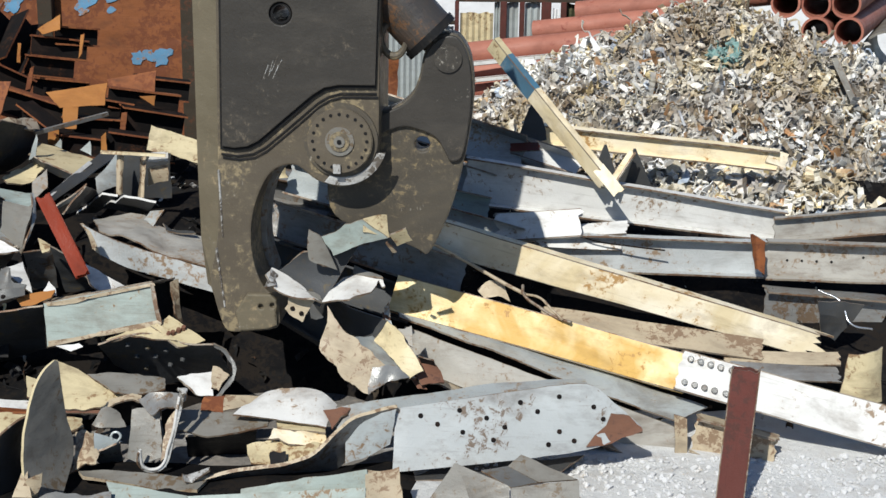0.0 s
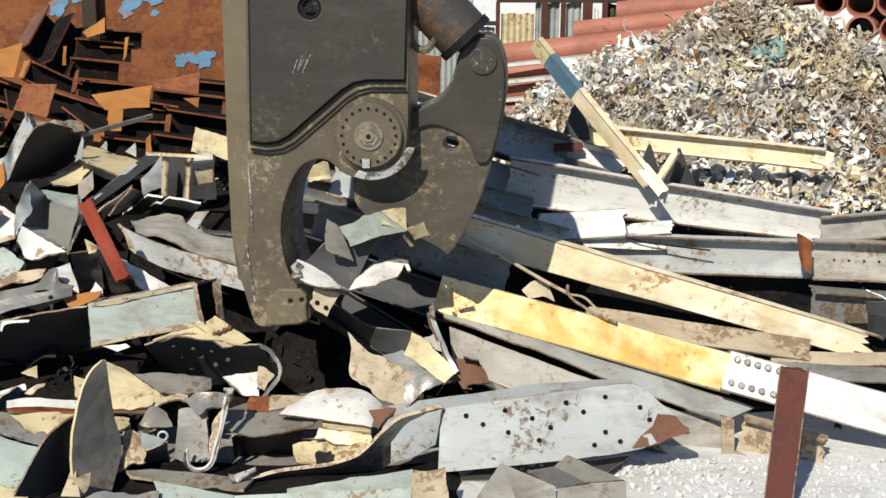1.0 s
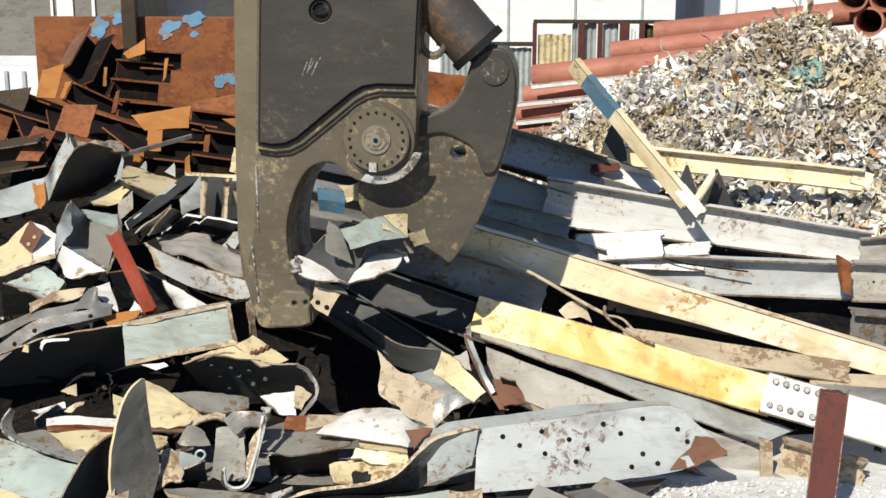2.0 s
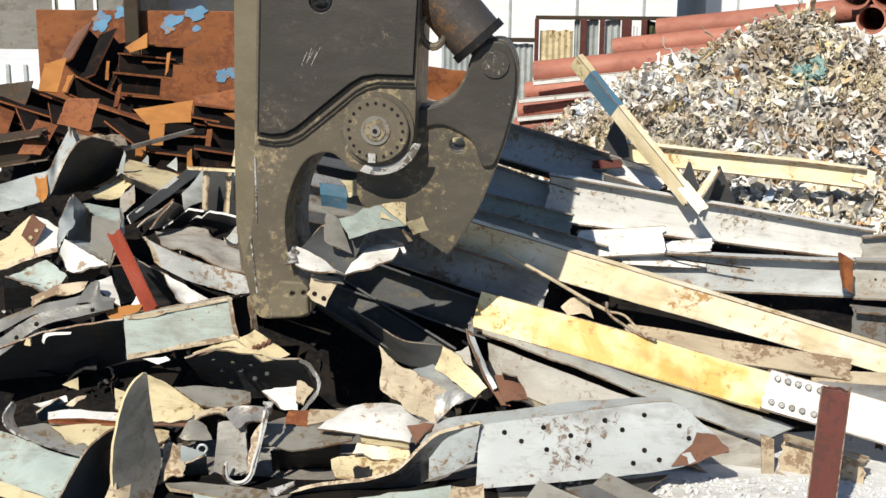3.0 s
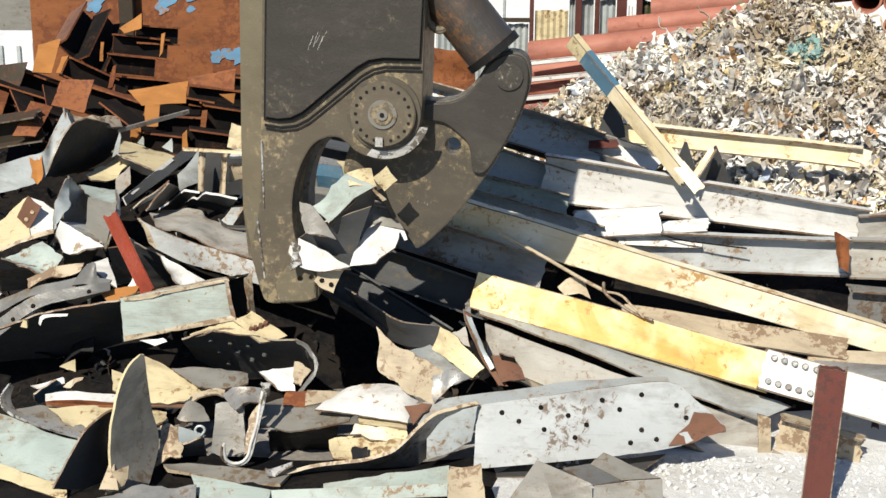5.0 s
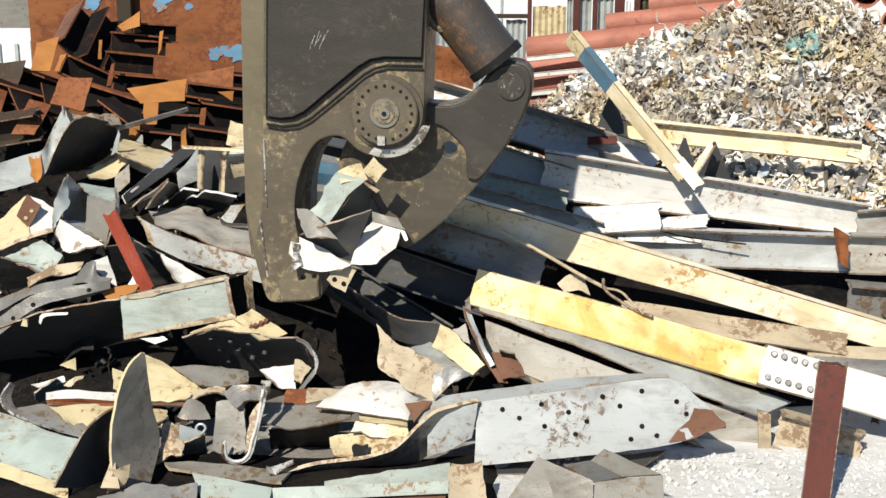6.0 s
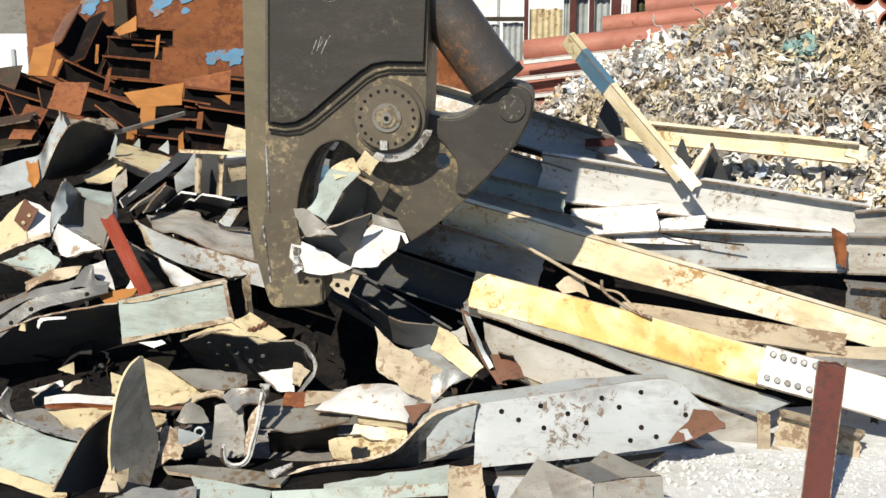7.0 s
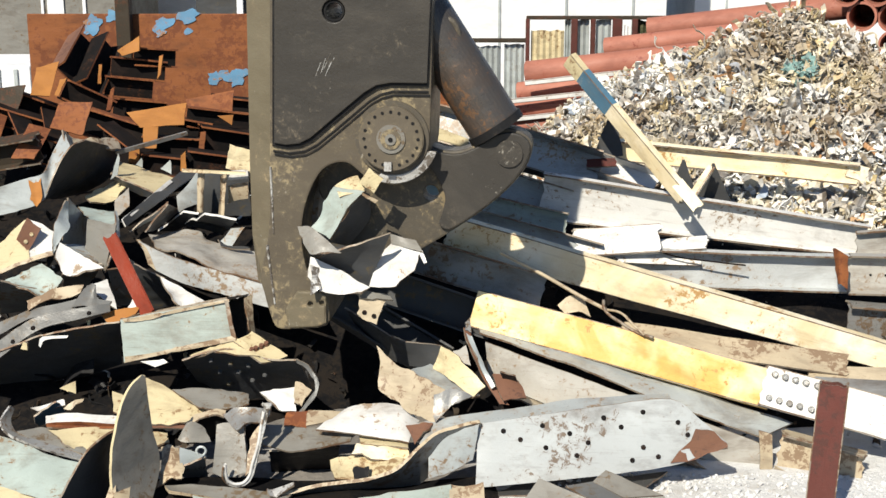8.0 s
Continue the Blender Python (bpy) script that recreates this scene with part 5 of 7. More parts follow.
folded("white_plate", ((-2.235, 9.200, 0.862), (-2.151, 9.200, 0.813)), ((-2.185, 9.100, 0.782), (-2.138, 9.100, 0.790)), "cream", "small cream plate end behind the bar", torn=0.01)
folded("rusty_bar", ((-2.820, 8.850, 0.636), (-2.712, 8.883, 0.678), (-2.623, 8.917, 0.708), (-2.447, 8.950, 0.719)), ((-2.790, 8.800, 0.583), (-2.673, 8.833, 0.648), (-2.576, 8.867, 0.639), (-2.460, 8.900, 0.673)), "tan", "rusty tan flat steel bar", torn=0.012, dent=0.02)
folded("bracket_end", ((-2.429, 8.850, 0.723), (-2.335, 8.817, 0.756), (-2.317, 8.783, 0.671), (-2.223, 8.750, 0.657)), ((-2.478, 8.750, 0.617), (-2.382, 8.733, 0.630), (-2.304, 8.717, 0.612), (-2.225, 8.700, 0.605)), "dim", "brown-grey bracket end with a bolt hole", torn=0.012, holes=[(0.93, 0.5)])
folded("angle_iron", ((-3.129, 8.500, 0.320), (-2.912, 8.550, 0.452), (-2.767, 8.588, 0.549), (-2.625, 8.625, 0.608), (-2.333, 8.662, 0.647), (-2.215, 8.700, 0.656)), ((-3.121, 8.450, 0.213), (-2.904, 8.500, 0.348), (-2.759, 8.537, 0.456), (-2.608, 8.575, 0.534), (-2.324, 8.613, 0.592), (-2.198, 8.650, 0.616)), "dim", "grey angle iron with bolt holes", torn=0.005, holes=[(0.31, 0.5), (0.5, 0.5), (0.78, 0.5)])
folded("angle_iron", ((-3.146, 8.800, 0.420), (-2.991, 8.812, 0.496), (-2.806, 8.825, 0.571), (-2.647, 8.838, 0.607), (-2.472, 8.850, 0.651)), ((-3.133, 8.750, 0.372), (-2.981, 8.762, 0.424), (-2.787, 8.775, 0.527), (-2.629, 8.788, 0.559), (-2.478, 8.800, 0.595)), "dim", "dull grey steel angle iron", torn=0.005)
folded("offcut_plate", ((-2.279, 8.700, 0.577), (-2.182, 8.725, 0.609), (-2.028, 8.750, 0.621)), ((-2.224, 8.650, 0.542), (-2.145, 8.665, 0.545), (-2.041, 8.680, 0.591)), "orange", "orange rusty plate end", torn=0.008)
folded("offcut_plate", ((-2.128, 8.800, 0.599), (-2.090, 8.850, 0.655)), ((-2.019, 8.750, 0.582), (-2.043, 8.800, 0.618)), "white", "small white offcut by the red bar", torn=0.006)
green_box = empty("box_section", "pale green-grey box section with rusty rim", "scrap metal", "scrap pieces on the heap")
folded("front_plate", ((-2.125, 8.600, 0.576), (-1.800, 8.610, 0.639), (-1.419, 8.620, 0.714)), ((-2.099, 8.520, 0.310), (-1.760, 8.530, 0.377), (-1.357, 8.540, 0.459)), "green", "", torn=0.004, dent=0.008, rim_mat='rust', t=0.016, parent=green_box)
folded("rusty_edge", ((-2.120, 8.580, 0.582), (-1.945, 8.587, 0.611), (-1.797, 8.593, 0.640), (-1.416, 8.600, 0.716)), ((-2.109, 8.575, 0.561), (-1.946, 8.582, 0.578), (-1.797, 8.588, 0.615), (-1.416, 8.595, 0.698)), "tan", "", torn=0.016, t=0.006, parent=green_box)
folded("rusty_edge", ((-2.093, 8.500, 0.352), (-1.904, 8.507, 0.377), (-1.680, 8.513, 0.429), (-1.361, 8.520, 0.493)), ((-2.093, 8.490, 0.312), (-1.903, 8.497, 0.353), (-1.680, 8.503, 0.397), (-1.353, 8.510, 0.461)), "tan", "", torn=0.016, t=0.006, parent=green_box)
folded("rusty_edge", ((-1.437, 8.590, 0.711), (-1.383, 8.520, 0.477)), ((-1.411, 8.590, 0.719), (-1.349, 8.510, 0.465)), "edge", "", torn=0.012, t=0.006, parent=green_box)
folded("top_plate", ((-2.127, 8.610, 0.577), (-1.421, 8.630, 0.715)), ((-2.136, 8.950, 0.502), (-1.330, 8.980, 0.646)), "tan", "", torn=0.004, parent=green_box)
folded("end_plate", ((-1.339, 8.850, 0.651), (-1.296, 8.900, 0.661)), ((-1.305, 8.750, 0.451), (-1.269, 8.800, 0.380)), "tan", "", torn=0.01, parent=green_box)
# black plate paints the shade inside the open box end
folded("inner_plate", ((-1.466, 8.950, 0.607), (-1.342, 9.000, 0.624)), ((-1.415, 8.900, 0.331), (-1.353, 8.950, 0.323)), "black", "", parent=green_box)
# underside of the green box, its shade put into a dark colour
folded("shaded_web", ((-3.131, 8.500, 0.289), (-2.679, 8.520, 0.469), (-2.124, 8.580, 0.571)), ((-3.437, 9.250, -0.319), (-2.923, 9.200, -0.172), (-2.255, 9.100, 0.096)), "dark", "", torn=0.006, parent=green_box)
folded("torn_strip", ((-2.615, 8.400, 0.462), (-2.593, 8.425, 0.515), (-2.435, 8.450, 0.515)), ((-2.602, 8.400, 0.447), (-2.575, 8.420, 0.494), (-2.440, 8.440, 0.503)), "white", "small curved pale strip", torn=0.003, t=0.006)
folded("offcut_plate", ((-2.740, 8.420, 0.432), (-2.722, 8.420, 0.482)), ((-2.690, 8.400, 0.431), (-2.694, 8.400, 0.477)), "cream", "small cream offcut in the shade", torn=0.004)
folded("torn_strip", ((-1.963, 8.400, 0.354), (-1.809, 8.400, 0.370)), ((-1.862, 8.380, 0.323), (-1.780, 8.380, 0.353)), "white", "small white torn strip under the box", torn=0.004)
riveted_gusset = empty("riveted_gusset", "gusset plate coloured as shade, with cream riveted flange", "scrap metal", "scrap pieces on the heap")
folded("flange", ((-1.366, 8.500, 0.460), (-1.314, 8.550, 0.475), (-1.261, 8.600, 0.495)), ((-1.173, 8.350, 0.364), (-1.106, 8.400, 0.354), (-1.009, 8.450, 0.376)), "cream", "", torn=0.008, holes=[(0.15, 0.5), (0.4, 0.55), (0.65, 0.5), (0.85, 0.45)], hole_mat='brown', hole_out=0.02, hole_r=0.02, parent=riveted_gusset)
folded("rim", ((-1.666, 8.500, 0.367), (-1.513, 8.510, 0.426), (-1.332, 8.520, 0.462)), ((-1.635, 8.450, 0.361), (-1.482, 8.425, 0.415), (-1.204, 8.400, 0.385)), "cream", "", torn=0.025, dent=0.03, parent=riveted_gusset)
# downward face and its rivets coloured dark to hold their shade
folded("dark_face", ((-1.696, 8.420, 0.348), (-1.412, 8.450, 0.423), (-1.150, 8.400, 0.370), (-0.948, 8.400, 0.370)), ((-1.700, 8.950, 0.020), (-1.423, 8.900, -0.086), (-1.142, 8.850, -0.043), (-0.880, 8.800, -0.000)), "dark", "", torn=0.006, holes=[(0.2, 0.2), (0.25, 0.45), (0.35, 0.22), (0.4, 0.45), (0.5, 0.25), (0.5, 0.55), (0.3, 0.7), (0.62, 0.4)], hole_mat='dark', hole_out=0.02, hole_r=0.02, parent=riveted_gusset)
folded("torn_rim", ((-0.953, 8.350, 0.394), (-0.843, 8.283, 0.348), (-0.796, 8.217, 0.227), (-0.890, 8.150, 0.099)), ((-0.947, 8.350, 0.367), (-0.861, 8.283, 0.325), (-0.821, 8.217, 0.227), (-0.918, 8.150, 0.107)), "dim", "", torn=0.012, dent=0.02, parent=riveted_gusset)
folded("torn_plate", ((-1.187, 8.300, 0.181), (-1.070, 8.300, 0.197), (-0.931, 8.300, 0.220)), ((-1.095, 8.200, 0.149), (-1.036, 8.175, 0.097), (-0.933, 8.150, 0.107)), "white", "", torn=0.012, parent=riveted_gusset)
folded("torn_plate", ((-0.945, 8.300, 0.228), (-0.842, 8.280, 0.196)), ((-0.962, 8.160, 0.126), (-0.896, 8.150, 0.122)), "tan", "", torn=0.02, dent=0.03, parent=riveted_gusset)
folded("steel_plate", ((-1.726, 8.200, 0.233), (-1.524, 8.200, 0.244), (-1.238, 8.200, 0.206)), ((-1.524, 8.020, 0.179), (-1.375, 8.035, 0.166), (-1.210, 8.050, 0.197)), "dull", "grey steel plate in the heap", torn=0.01)
folded("cream_plate", ((-1.968, 8.400, 0.262), (-1.750, 8.250, 0.223), (-1.469, 8.100, 0.130)), ((-1.838, 7.980, 0.097), (-1.703, 7.975, 0.084), (-1.589, 7.970, 0.093)), "cream", "cream triangular plate in the heap", torn=0.01, dent=0.012)
folded("cream_plate", ((-2.120, 8.250, 0.211), (-2.002, 8.200, 0.183)), ((-2.069, 8.050, 0.145), (-1.981, 8.000, 0.126)), "cream", "small cream plate behind the blade", torn=0.008)
folded("offcut_plate", ((-2.467, 8.300, 0.204), (-2.361, 8.300, 0.258)), ((-2.417, 8.300, 0.189), (-2.364, 8.300, 0.166)), "cream", "small cream offcut in the shade", torn=0.004)
folded("offcut_plate", ((-2.626, 8.200, 0.111), (-2.435, 8.250, 0.150)), ((-2.585, 8.180, 0.095), (-2.409, 8.200, 0.126)), "white", "small white offcut in shade", torn=0.01)
folded("offcut_plate", ((-2.585, 8.100, 0.080), (-2.450, 8.150, 0.168)), ((-2.616, 8.300, -0.059), (-2.433, 8.300, 0.050)), "blue", "small dark blue offcut", torn=0.012)
folded("torn_strip", ((-2.410, 8.150, 0.122), (-2.348, 8.175, 0.174), (-2.290, 8.200, 0.172)), ((-2.357, 8.140, 0.118), (-2.325, 8.160, 0.149), (-2.293, 8.180, 0.157)), "tan", "small tan torn offcut", torn=0.012)
folded("rolled_bar", ((-2.497, 8.050, 0.115), (-2.354, 8.050, 0.134), (-2.177, 8.050, 0.126), (-2.014, 8.050, 0.115)), ((-2.471, 7.980, 0.097), (-2.337, 7.980, 0.100), (-2.161, 7.980, 0.100), (-2.007, 7.980, 0.089)), "white", "pale flat bar with rusty chipped edges", torn=0.006, rim_mat='rust', t=0.03)
folded("flat_bar", ((-2.478, 8.000, 0.078), (-2.006, 8.000, 0.070)), ((-2.467, 7.960, 0.071), (-1.997, 7.960, 0.063)), "rust", "rusty bar edge under the pale bar", torn=0.006)
folded("flat_bar", ((-1.835, 8.000, 0.089), (-1.610, 8.000, 0.081)), ((-1.830, 7.970, 0.071), (-1.591, 7.970, 0.063)), "brown", "red-brown end of a bar", torn=0.006)
folded("cream_plate", ((-2.451, 7.950, 0.056), (-2.230, 7.965, 0.065), (-2.036, 7.980, 0.067)), ((-2.301, 7.800, 0.027), (-2.225, 7.790, -0.010), (-2.132, 7.780, -0.006)), "cream", "cream painted flat steel plate", torn=0.01)
folded("cream_plate", ((-1.819, 7.950, 0.056), (-1.707, 7.950, 0.048)), ((-1.769, 7.800, 0.019), (-1.682, 7.820, 0.041)), "cream", "cream plate behind the blade", torn=0.01)
rolled_plate = empty("rolled_plate", "pale green plate with a rolled rusty rim", "scrap metal", "scrap pieces on the heap")
folded("rim", ((-2.721, 8.100, 0.164), (-2.751, 8.000, 0.111), (-2.695, 7.920, 0.053), (-2.508, 7.820, 0.011), (-2.162, 7.700, -0.042)), ((-2.708, 8.120, 0.133), (-2.712, 8.050, 0.081), (-2.636, 7.950, 0.033), (-2.484, 7.860, 0.025), (-2.151, 7.740, -0.022)), "steel", "", torn=0.004, dent=0.006, rim_mat='polish', t=0.018, parent=rolled_plate)
folded("flange", ((-2.649, 7.950, 0.041), (-2.473, 8.000, 0.051), (-2.126, 7.780, -0.017)), ((-2.519, 7.860, 0.017), (-2.370, 7.820, 0.004), (-2.146, 7.720, -0.021)), "dull", "", torn=0.006, parent=rolled_plate)
folded("face", ((-2.964, 7.950, 0.063), (-2.732, 7.880, 0.046), (-2.554, 7.800, 0.019), (-2.387, 7.750, -0.023), (-2.177, 7.700, -0.057)), ((-2.842, 7.550, -0.102), (-2.610, 7.500, -0.138), (-2.478, 7.450, -0.144), (-2.349, 7.400, -0.164), (-2.253, 7.350, -0.177)), "green", "", torn=0.004, dent=0.01, parent=rolled_plate)
folded("lower_rim", ((-2.822, 7.500, -0.065), (-2.595, 7.460, -0.105), (-2.391, 7.380, -0.134), (-2.173, 7.300, -0.169)), ((-2.792, 7.400, -0.114), (-2.574, 7.380, -0.163), (-2.368, 7.290, -0.185), (-2.150, 7.200, -0.213)), "cream", "", torn=0.006, parent=rolled_plate)
blade = empty("upright_plate", "curved grey steel plate standing on end, folded", "scrap metal", "scrap pieces on the heap")
folded("face", ((-1.759, 7.550, 0.559), (-1.823, 7.480, 0.493), (-1.875, 7.410, 0.346), (-1.899, 7.340, 0.200), (-1.902, 7.270, 0.038), (-1.870, 7.200, -0.140)), ((-1.742, 7.560, 0.548), (-1.737, 7.600, 0.362), (-1.732, 7.640, 0.168), (-1.702, 7.640, 0.023), (-1.699, 7.600, -0.080), (-1.717, 7.360, -0.214)), "dull", "", torn=0.003, dent=0.006, rim_mat='cream', t=0.018, parent=blade)
# other leaf of the grey plate, darkened in colour as its shaded side
folded("back_leaf", ((-1.896, 7.450, 0.254), (-1.991, 7.350, 0.224), (-2.069, 7.250, 0.140), (-2.207, 7.150, -0.117)), ((-1.982, 7.750, 0.088), (-1.996, 7.667, -0.024), (-1.989, 7.583, -0.116), (-2.005, 7.500, -0.279)), "dark", "", torn=0.003, dent=0.006, parent=blade)
folded("foot", ((-1.900, 7.300, 0.022), (-1.944, 7.150, -0.117)), ((-1.892, 7.300, 0.008), (-1.835, 7.150, -0.117)), "tan", "", torn=0.004, parent=blade)
crumpled_bracket = empty("crumpled_bracket", "crumpled arched sheet bracket in tan and grey", "scrap metal", "scrap pieces on the heap")
folded("arch", ((-1.603, 8.000, 0.074), (-1.558, 8.000, 0.138), (-1.436, 8.000, 0.182), (-1.352, 8.000, 0.171)), ((-1.609, 7.950, 0.056), (-1.521, 7.950, 0.131), (-1.414, 7.950, 0.172), (-1.352, 7.950, 0.146)), "tan", "", torn=0.006, parent=crumpled_bracket)
# black sheet for the shade under the arch
folded("inner_plate", ((-1.600, 8.100, 0.073), (-1.370, 8.150, 0.107)), ((-1.517, 8.200, -0.097), (-1.407, 8.200, -0.082)), "black", "", parent=crumpled_bracket)
folded("face", ((-1.633, 7.850, 0.036), (-1.563, 7.875, 0.145), (-1.465, 7.900, 0.091)), ((-1.607, 7.820, 0.030), (-1.506, 7.835, 0.020), (-1.425, 7.850, 0.021)), "dull", "", torn=0.006, parent=crumpled_bracket)
folded("torn_leg", ((-1.735, 7.800, 0.019), (-1.672, 7.800, 0.034), (-1.604, 7.800, 0.005)), ((-1.723, 7.600, -0.153), (-1.640, 7.600, -0.116), (-1.566, 7.600, -0.131)), "tan", "", torn=0.025, dent=0.04, parent=crumpled_bracket)
folded("fin", ((-1.601, 7.750, 0.025), (-1.512, 7.765, -0.010), (-1.437, 7.780, -0.046)), ((-1.603, 7.700, -0.086), (-1.560, 7.730, -0.077), (-1.489, 7.760, -0.053)), "zinc", "", torn=0.006, parent=crumpled_bracket)
folded("fin", ((-1.597, 7.700, -0.094), (-1.445, 7.750, -0.041)), ((-1.624, 7.950, -0.277), (-1.474, 7.950, -0.261)), "steel", "", parent=crumpled_bracket)
wire("loose_wire", ((-1.483, 7.700, -0.002), (-1.489, 7.700, 0.027), (-1.460, 7.700, 0.049), (-1.434, 7.700, 0.027), (-1.449, 7.700, -0.006)), 0.008, "zinc", "small ring of bent wire")
cut_channel = empty("cut_channel", "upright cut channel with bright torn lips", "scrap metal", "scrap pieces on the heap")
folded("web", ((-1.379, 7.810, 0.148), (-1.296, 7.810, 0.155), (-1.210, 7.810, 0.141)), ((-1.399, 7.680, -0.107), (-1.308, 7.680, -0.144), (-1.190, 7.680, -0.107)), "dull", "", torn=0.006, dent=0.012, parent=cut_channel)
folded("leg", ((-1.184, 7.780, 0.072), (-1.116, 7.805, 0.150), (-1.076, 7.830, 0.214)), ((-1.196, 7.670, -0.125), (-1.157, 7.690, -0.089), (-1.144, 7.710, -0.043)), "tan", "", torn=0.012, dent=0.02, parent=cut_channel)
# black sheet behind the leg, added as deep shade
folded("back_plate", ((-1.225, 7.930, 0.094), (-1.097, 7.930, 0.153)), ((-1.225, 8.030, -0.120), (-1.167, 8.030, -0.082)), "black", "", parent=cut_channel)
folded("torn_lip", ((-1.310, 7.630, -0.042), (-1.302, 7.647, -0.129), (-1.244, 7.663, -0.159), (-1.184, 7.680, -0.136), (-1.133, 7.697, 0.018), (-1.096, 7.713, 0.175), (-1.082, 7.730, 0.277)), ((-1.320, 7.610, -0.048), (-1.311, 7.630, -0.151), (-1.243, 7.650, -0.186), (-1.167, 7.670, -0.162), (-1.113, 7.690, -0.001), (-1.072, 7.710, 0.165), (-1.044, 7.730, 0.288)), "polish", "", torn=0.008, dent=0.02, parent=cut_channel)
folded("crumpled_top", ((-1.355, 7.850, 0.213), (-1.240, 7.850, 0.243), (-1.071, 7.850, 0.235)), ((-1.256, 7.730, 0.161), (-1.183, 7.755, 0.191), (-1.084, 7.780, 0.189)), "steel", "", torn=0.02, dent=0.05, parent=cut_channel)
wire("bright_lip", ((-1.308, 7.620, -0.030), (-1.306, 7.634, -0.102), (-1.290, 7.647, -0.155), (-1.231, 7.661, -0.176), (-1.184, 7.675, -0.149), (-1.152, 7.689, -0.052), (-1.119, 7.703, 0.052), (-1.097, 7.716, 0.170), (-1.079, 7.730, 0.266)), 0.010, "white", "bright torn bead along the cut channel")
folded("torn_knob", ((-1.101, 7.780, 0.291), (-1.066, 7.780, 0.313), (-1.026, 7.780, 0.298)), ((-1.092, 7.750, 0.244), (-1.059, 7.750, 0.222), (-1.030, 7.750, 0.259)), "polish", "", torn=0.02, dent=0.04, parent=cut_channel)
folded("flat_bar", ((-1.673, 7.620, -0.162), (-1.488, 7.597, -0.148), (-1.198, 7.573, -0.170), (-0.891, 7.550, -0.182)), ((-1.626, 7.550, -0.160), (-1.389, 7.500, -0.188), (-1.182, 7.450, -0.209), (-0.942, 7.400, -0.193)), "dull", "grey flat plate with a rusty cut edge", torn=0.006, rim_mat='tan', t=0.02)
folded("torn_lip", ((-1.052, 7.500, -0.130), (-1.000, 7.510, -0.142), (-0.872, 7.520, -0.103)), ((-1.027, 7.450, -0.166), (-0.975, 7.465, -0.180), (-0.875, 7.480, -0.107)), "polish", "bright torn lip of a plate", torn=0.02, dent=0.03)
# black sheet put where the hollow lies in shade
folded("dark_plate", ((-1.066, 7.850, -0.046), (-0.644, 7.900, -0.036)), ((-1.113, 8.200, -0.417), (-0.710, 8.200, -0.394)), "black", "black sheet for the shade in the hollow", torn=0.01)
painted_bar = empty("painted_bar", "red and tan flat bar in the heap", "scrap metal", "scrap pieces on the heap")
folded("bar", ((-0.987, 8.120, 0.114), (-0.854, 8.120, 0.122)), ((-0.999, 8.000, 0.070), (-0.855, 8.000, 0.059)), "rust", "", torn=0.006, parent=painted_bar)
folded("bar", ((-0.854, 8.120, 0.122), (-0.624, 8.140, 0.107)), ((-0.855, 8.000, 0.063), (-0.672, 8.020, 0.081)), "tan", "", torn=0.008, parent=painted_bar)
folded("white_plate", ((-0.692, 8.100, 0.092), (-0.513, 8.100, 0.171), (-0.285, 8.100, 0.171), (-0.157, 8.100, 0.061)), ((-0.782, 7.900, 0.083), (-0.599, 7.883, 0.067), (-0.362, 7.867, 0.037), (-0.209, 7.850, 0.014)), "white", "white steel plate lying in the sun", torn=0.008, dent=0.016)
folded("torn_plate", ((-0.599, 8.200, 0.103), (-0.541, 8.200, 0.149), (-0.483, 8.200, 0.145)), ((-0.574, 8.150, 0.084), (-0.531, 8.150, 0.092), (-0.481, 8.150, 0.107)), "tan", "small tan lump of torn sheet", torn=0.02, dent=0.03)
folded("cream_plate", ((-0.506, 7.950, 0.033), (-0.224, 7.900, 0.001)), ((-0.501, 7.850, 0.007), (-0.215, 7.820, -0.003)), "cream", "pale flange strip above the crushed box", torn=0.012)
folded("curled_plate", ((-1.125, 8.020, 0.066), (-0.899, 8.013, 0.057), (-0.686, 8.007, 0.037), (-0.544, 8.000, 0.040)), ((-1.113, 7.850, 0.007), (-0.913, 7.800, -0.017), (-0.726, 7.840, -0.004), (-0.572, 7.880, 0.017)), "dull", "grey plate with curled edge", torn=0.008)
crushed_box = empty("crushed_box_section", "crushed cream painted box section", "scrap metal", "scrap pieces on the heap")
folded("top_plate", ((-0.528, 7.850, 0.007), (-0.223, 7.850, -0.012)), ((-0.557, 7.750, -0.019), (-0.199, 7.740, -0.044)), "paleyellow", "", torn=0.02, dent=0.03, parent=crushed_box)
folded("front_plate", ((-0.693, 7.800, -0.069), (-0.531, 7.775, -0.037), (-0.200, 7.750, -0.056)), ((-0.655, 7.650, -0.131), (-0.490, 7.635, -0.146), (-0.272, 7.620, -0.089)), "cream", "", torn=0.02, dent=0.03, parent=crushed_box)
# black patch paints the shaded hole in the front plate
folded("hole_plate", ((-0.532, 7.670, -0.073), (-0.437, 7.670, -0.051)), ((-0.522, 7.610, -0.113), (-0.455, 7.610, -0.113)), "black", "", torn=0.02, parent=crushed_box)
curling_flange = empty("curling_flange", "torn flange strip curling up from the near beam", "scrap metal", "scrap pieces on the heap")
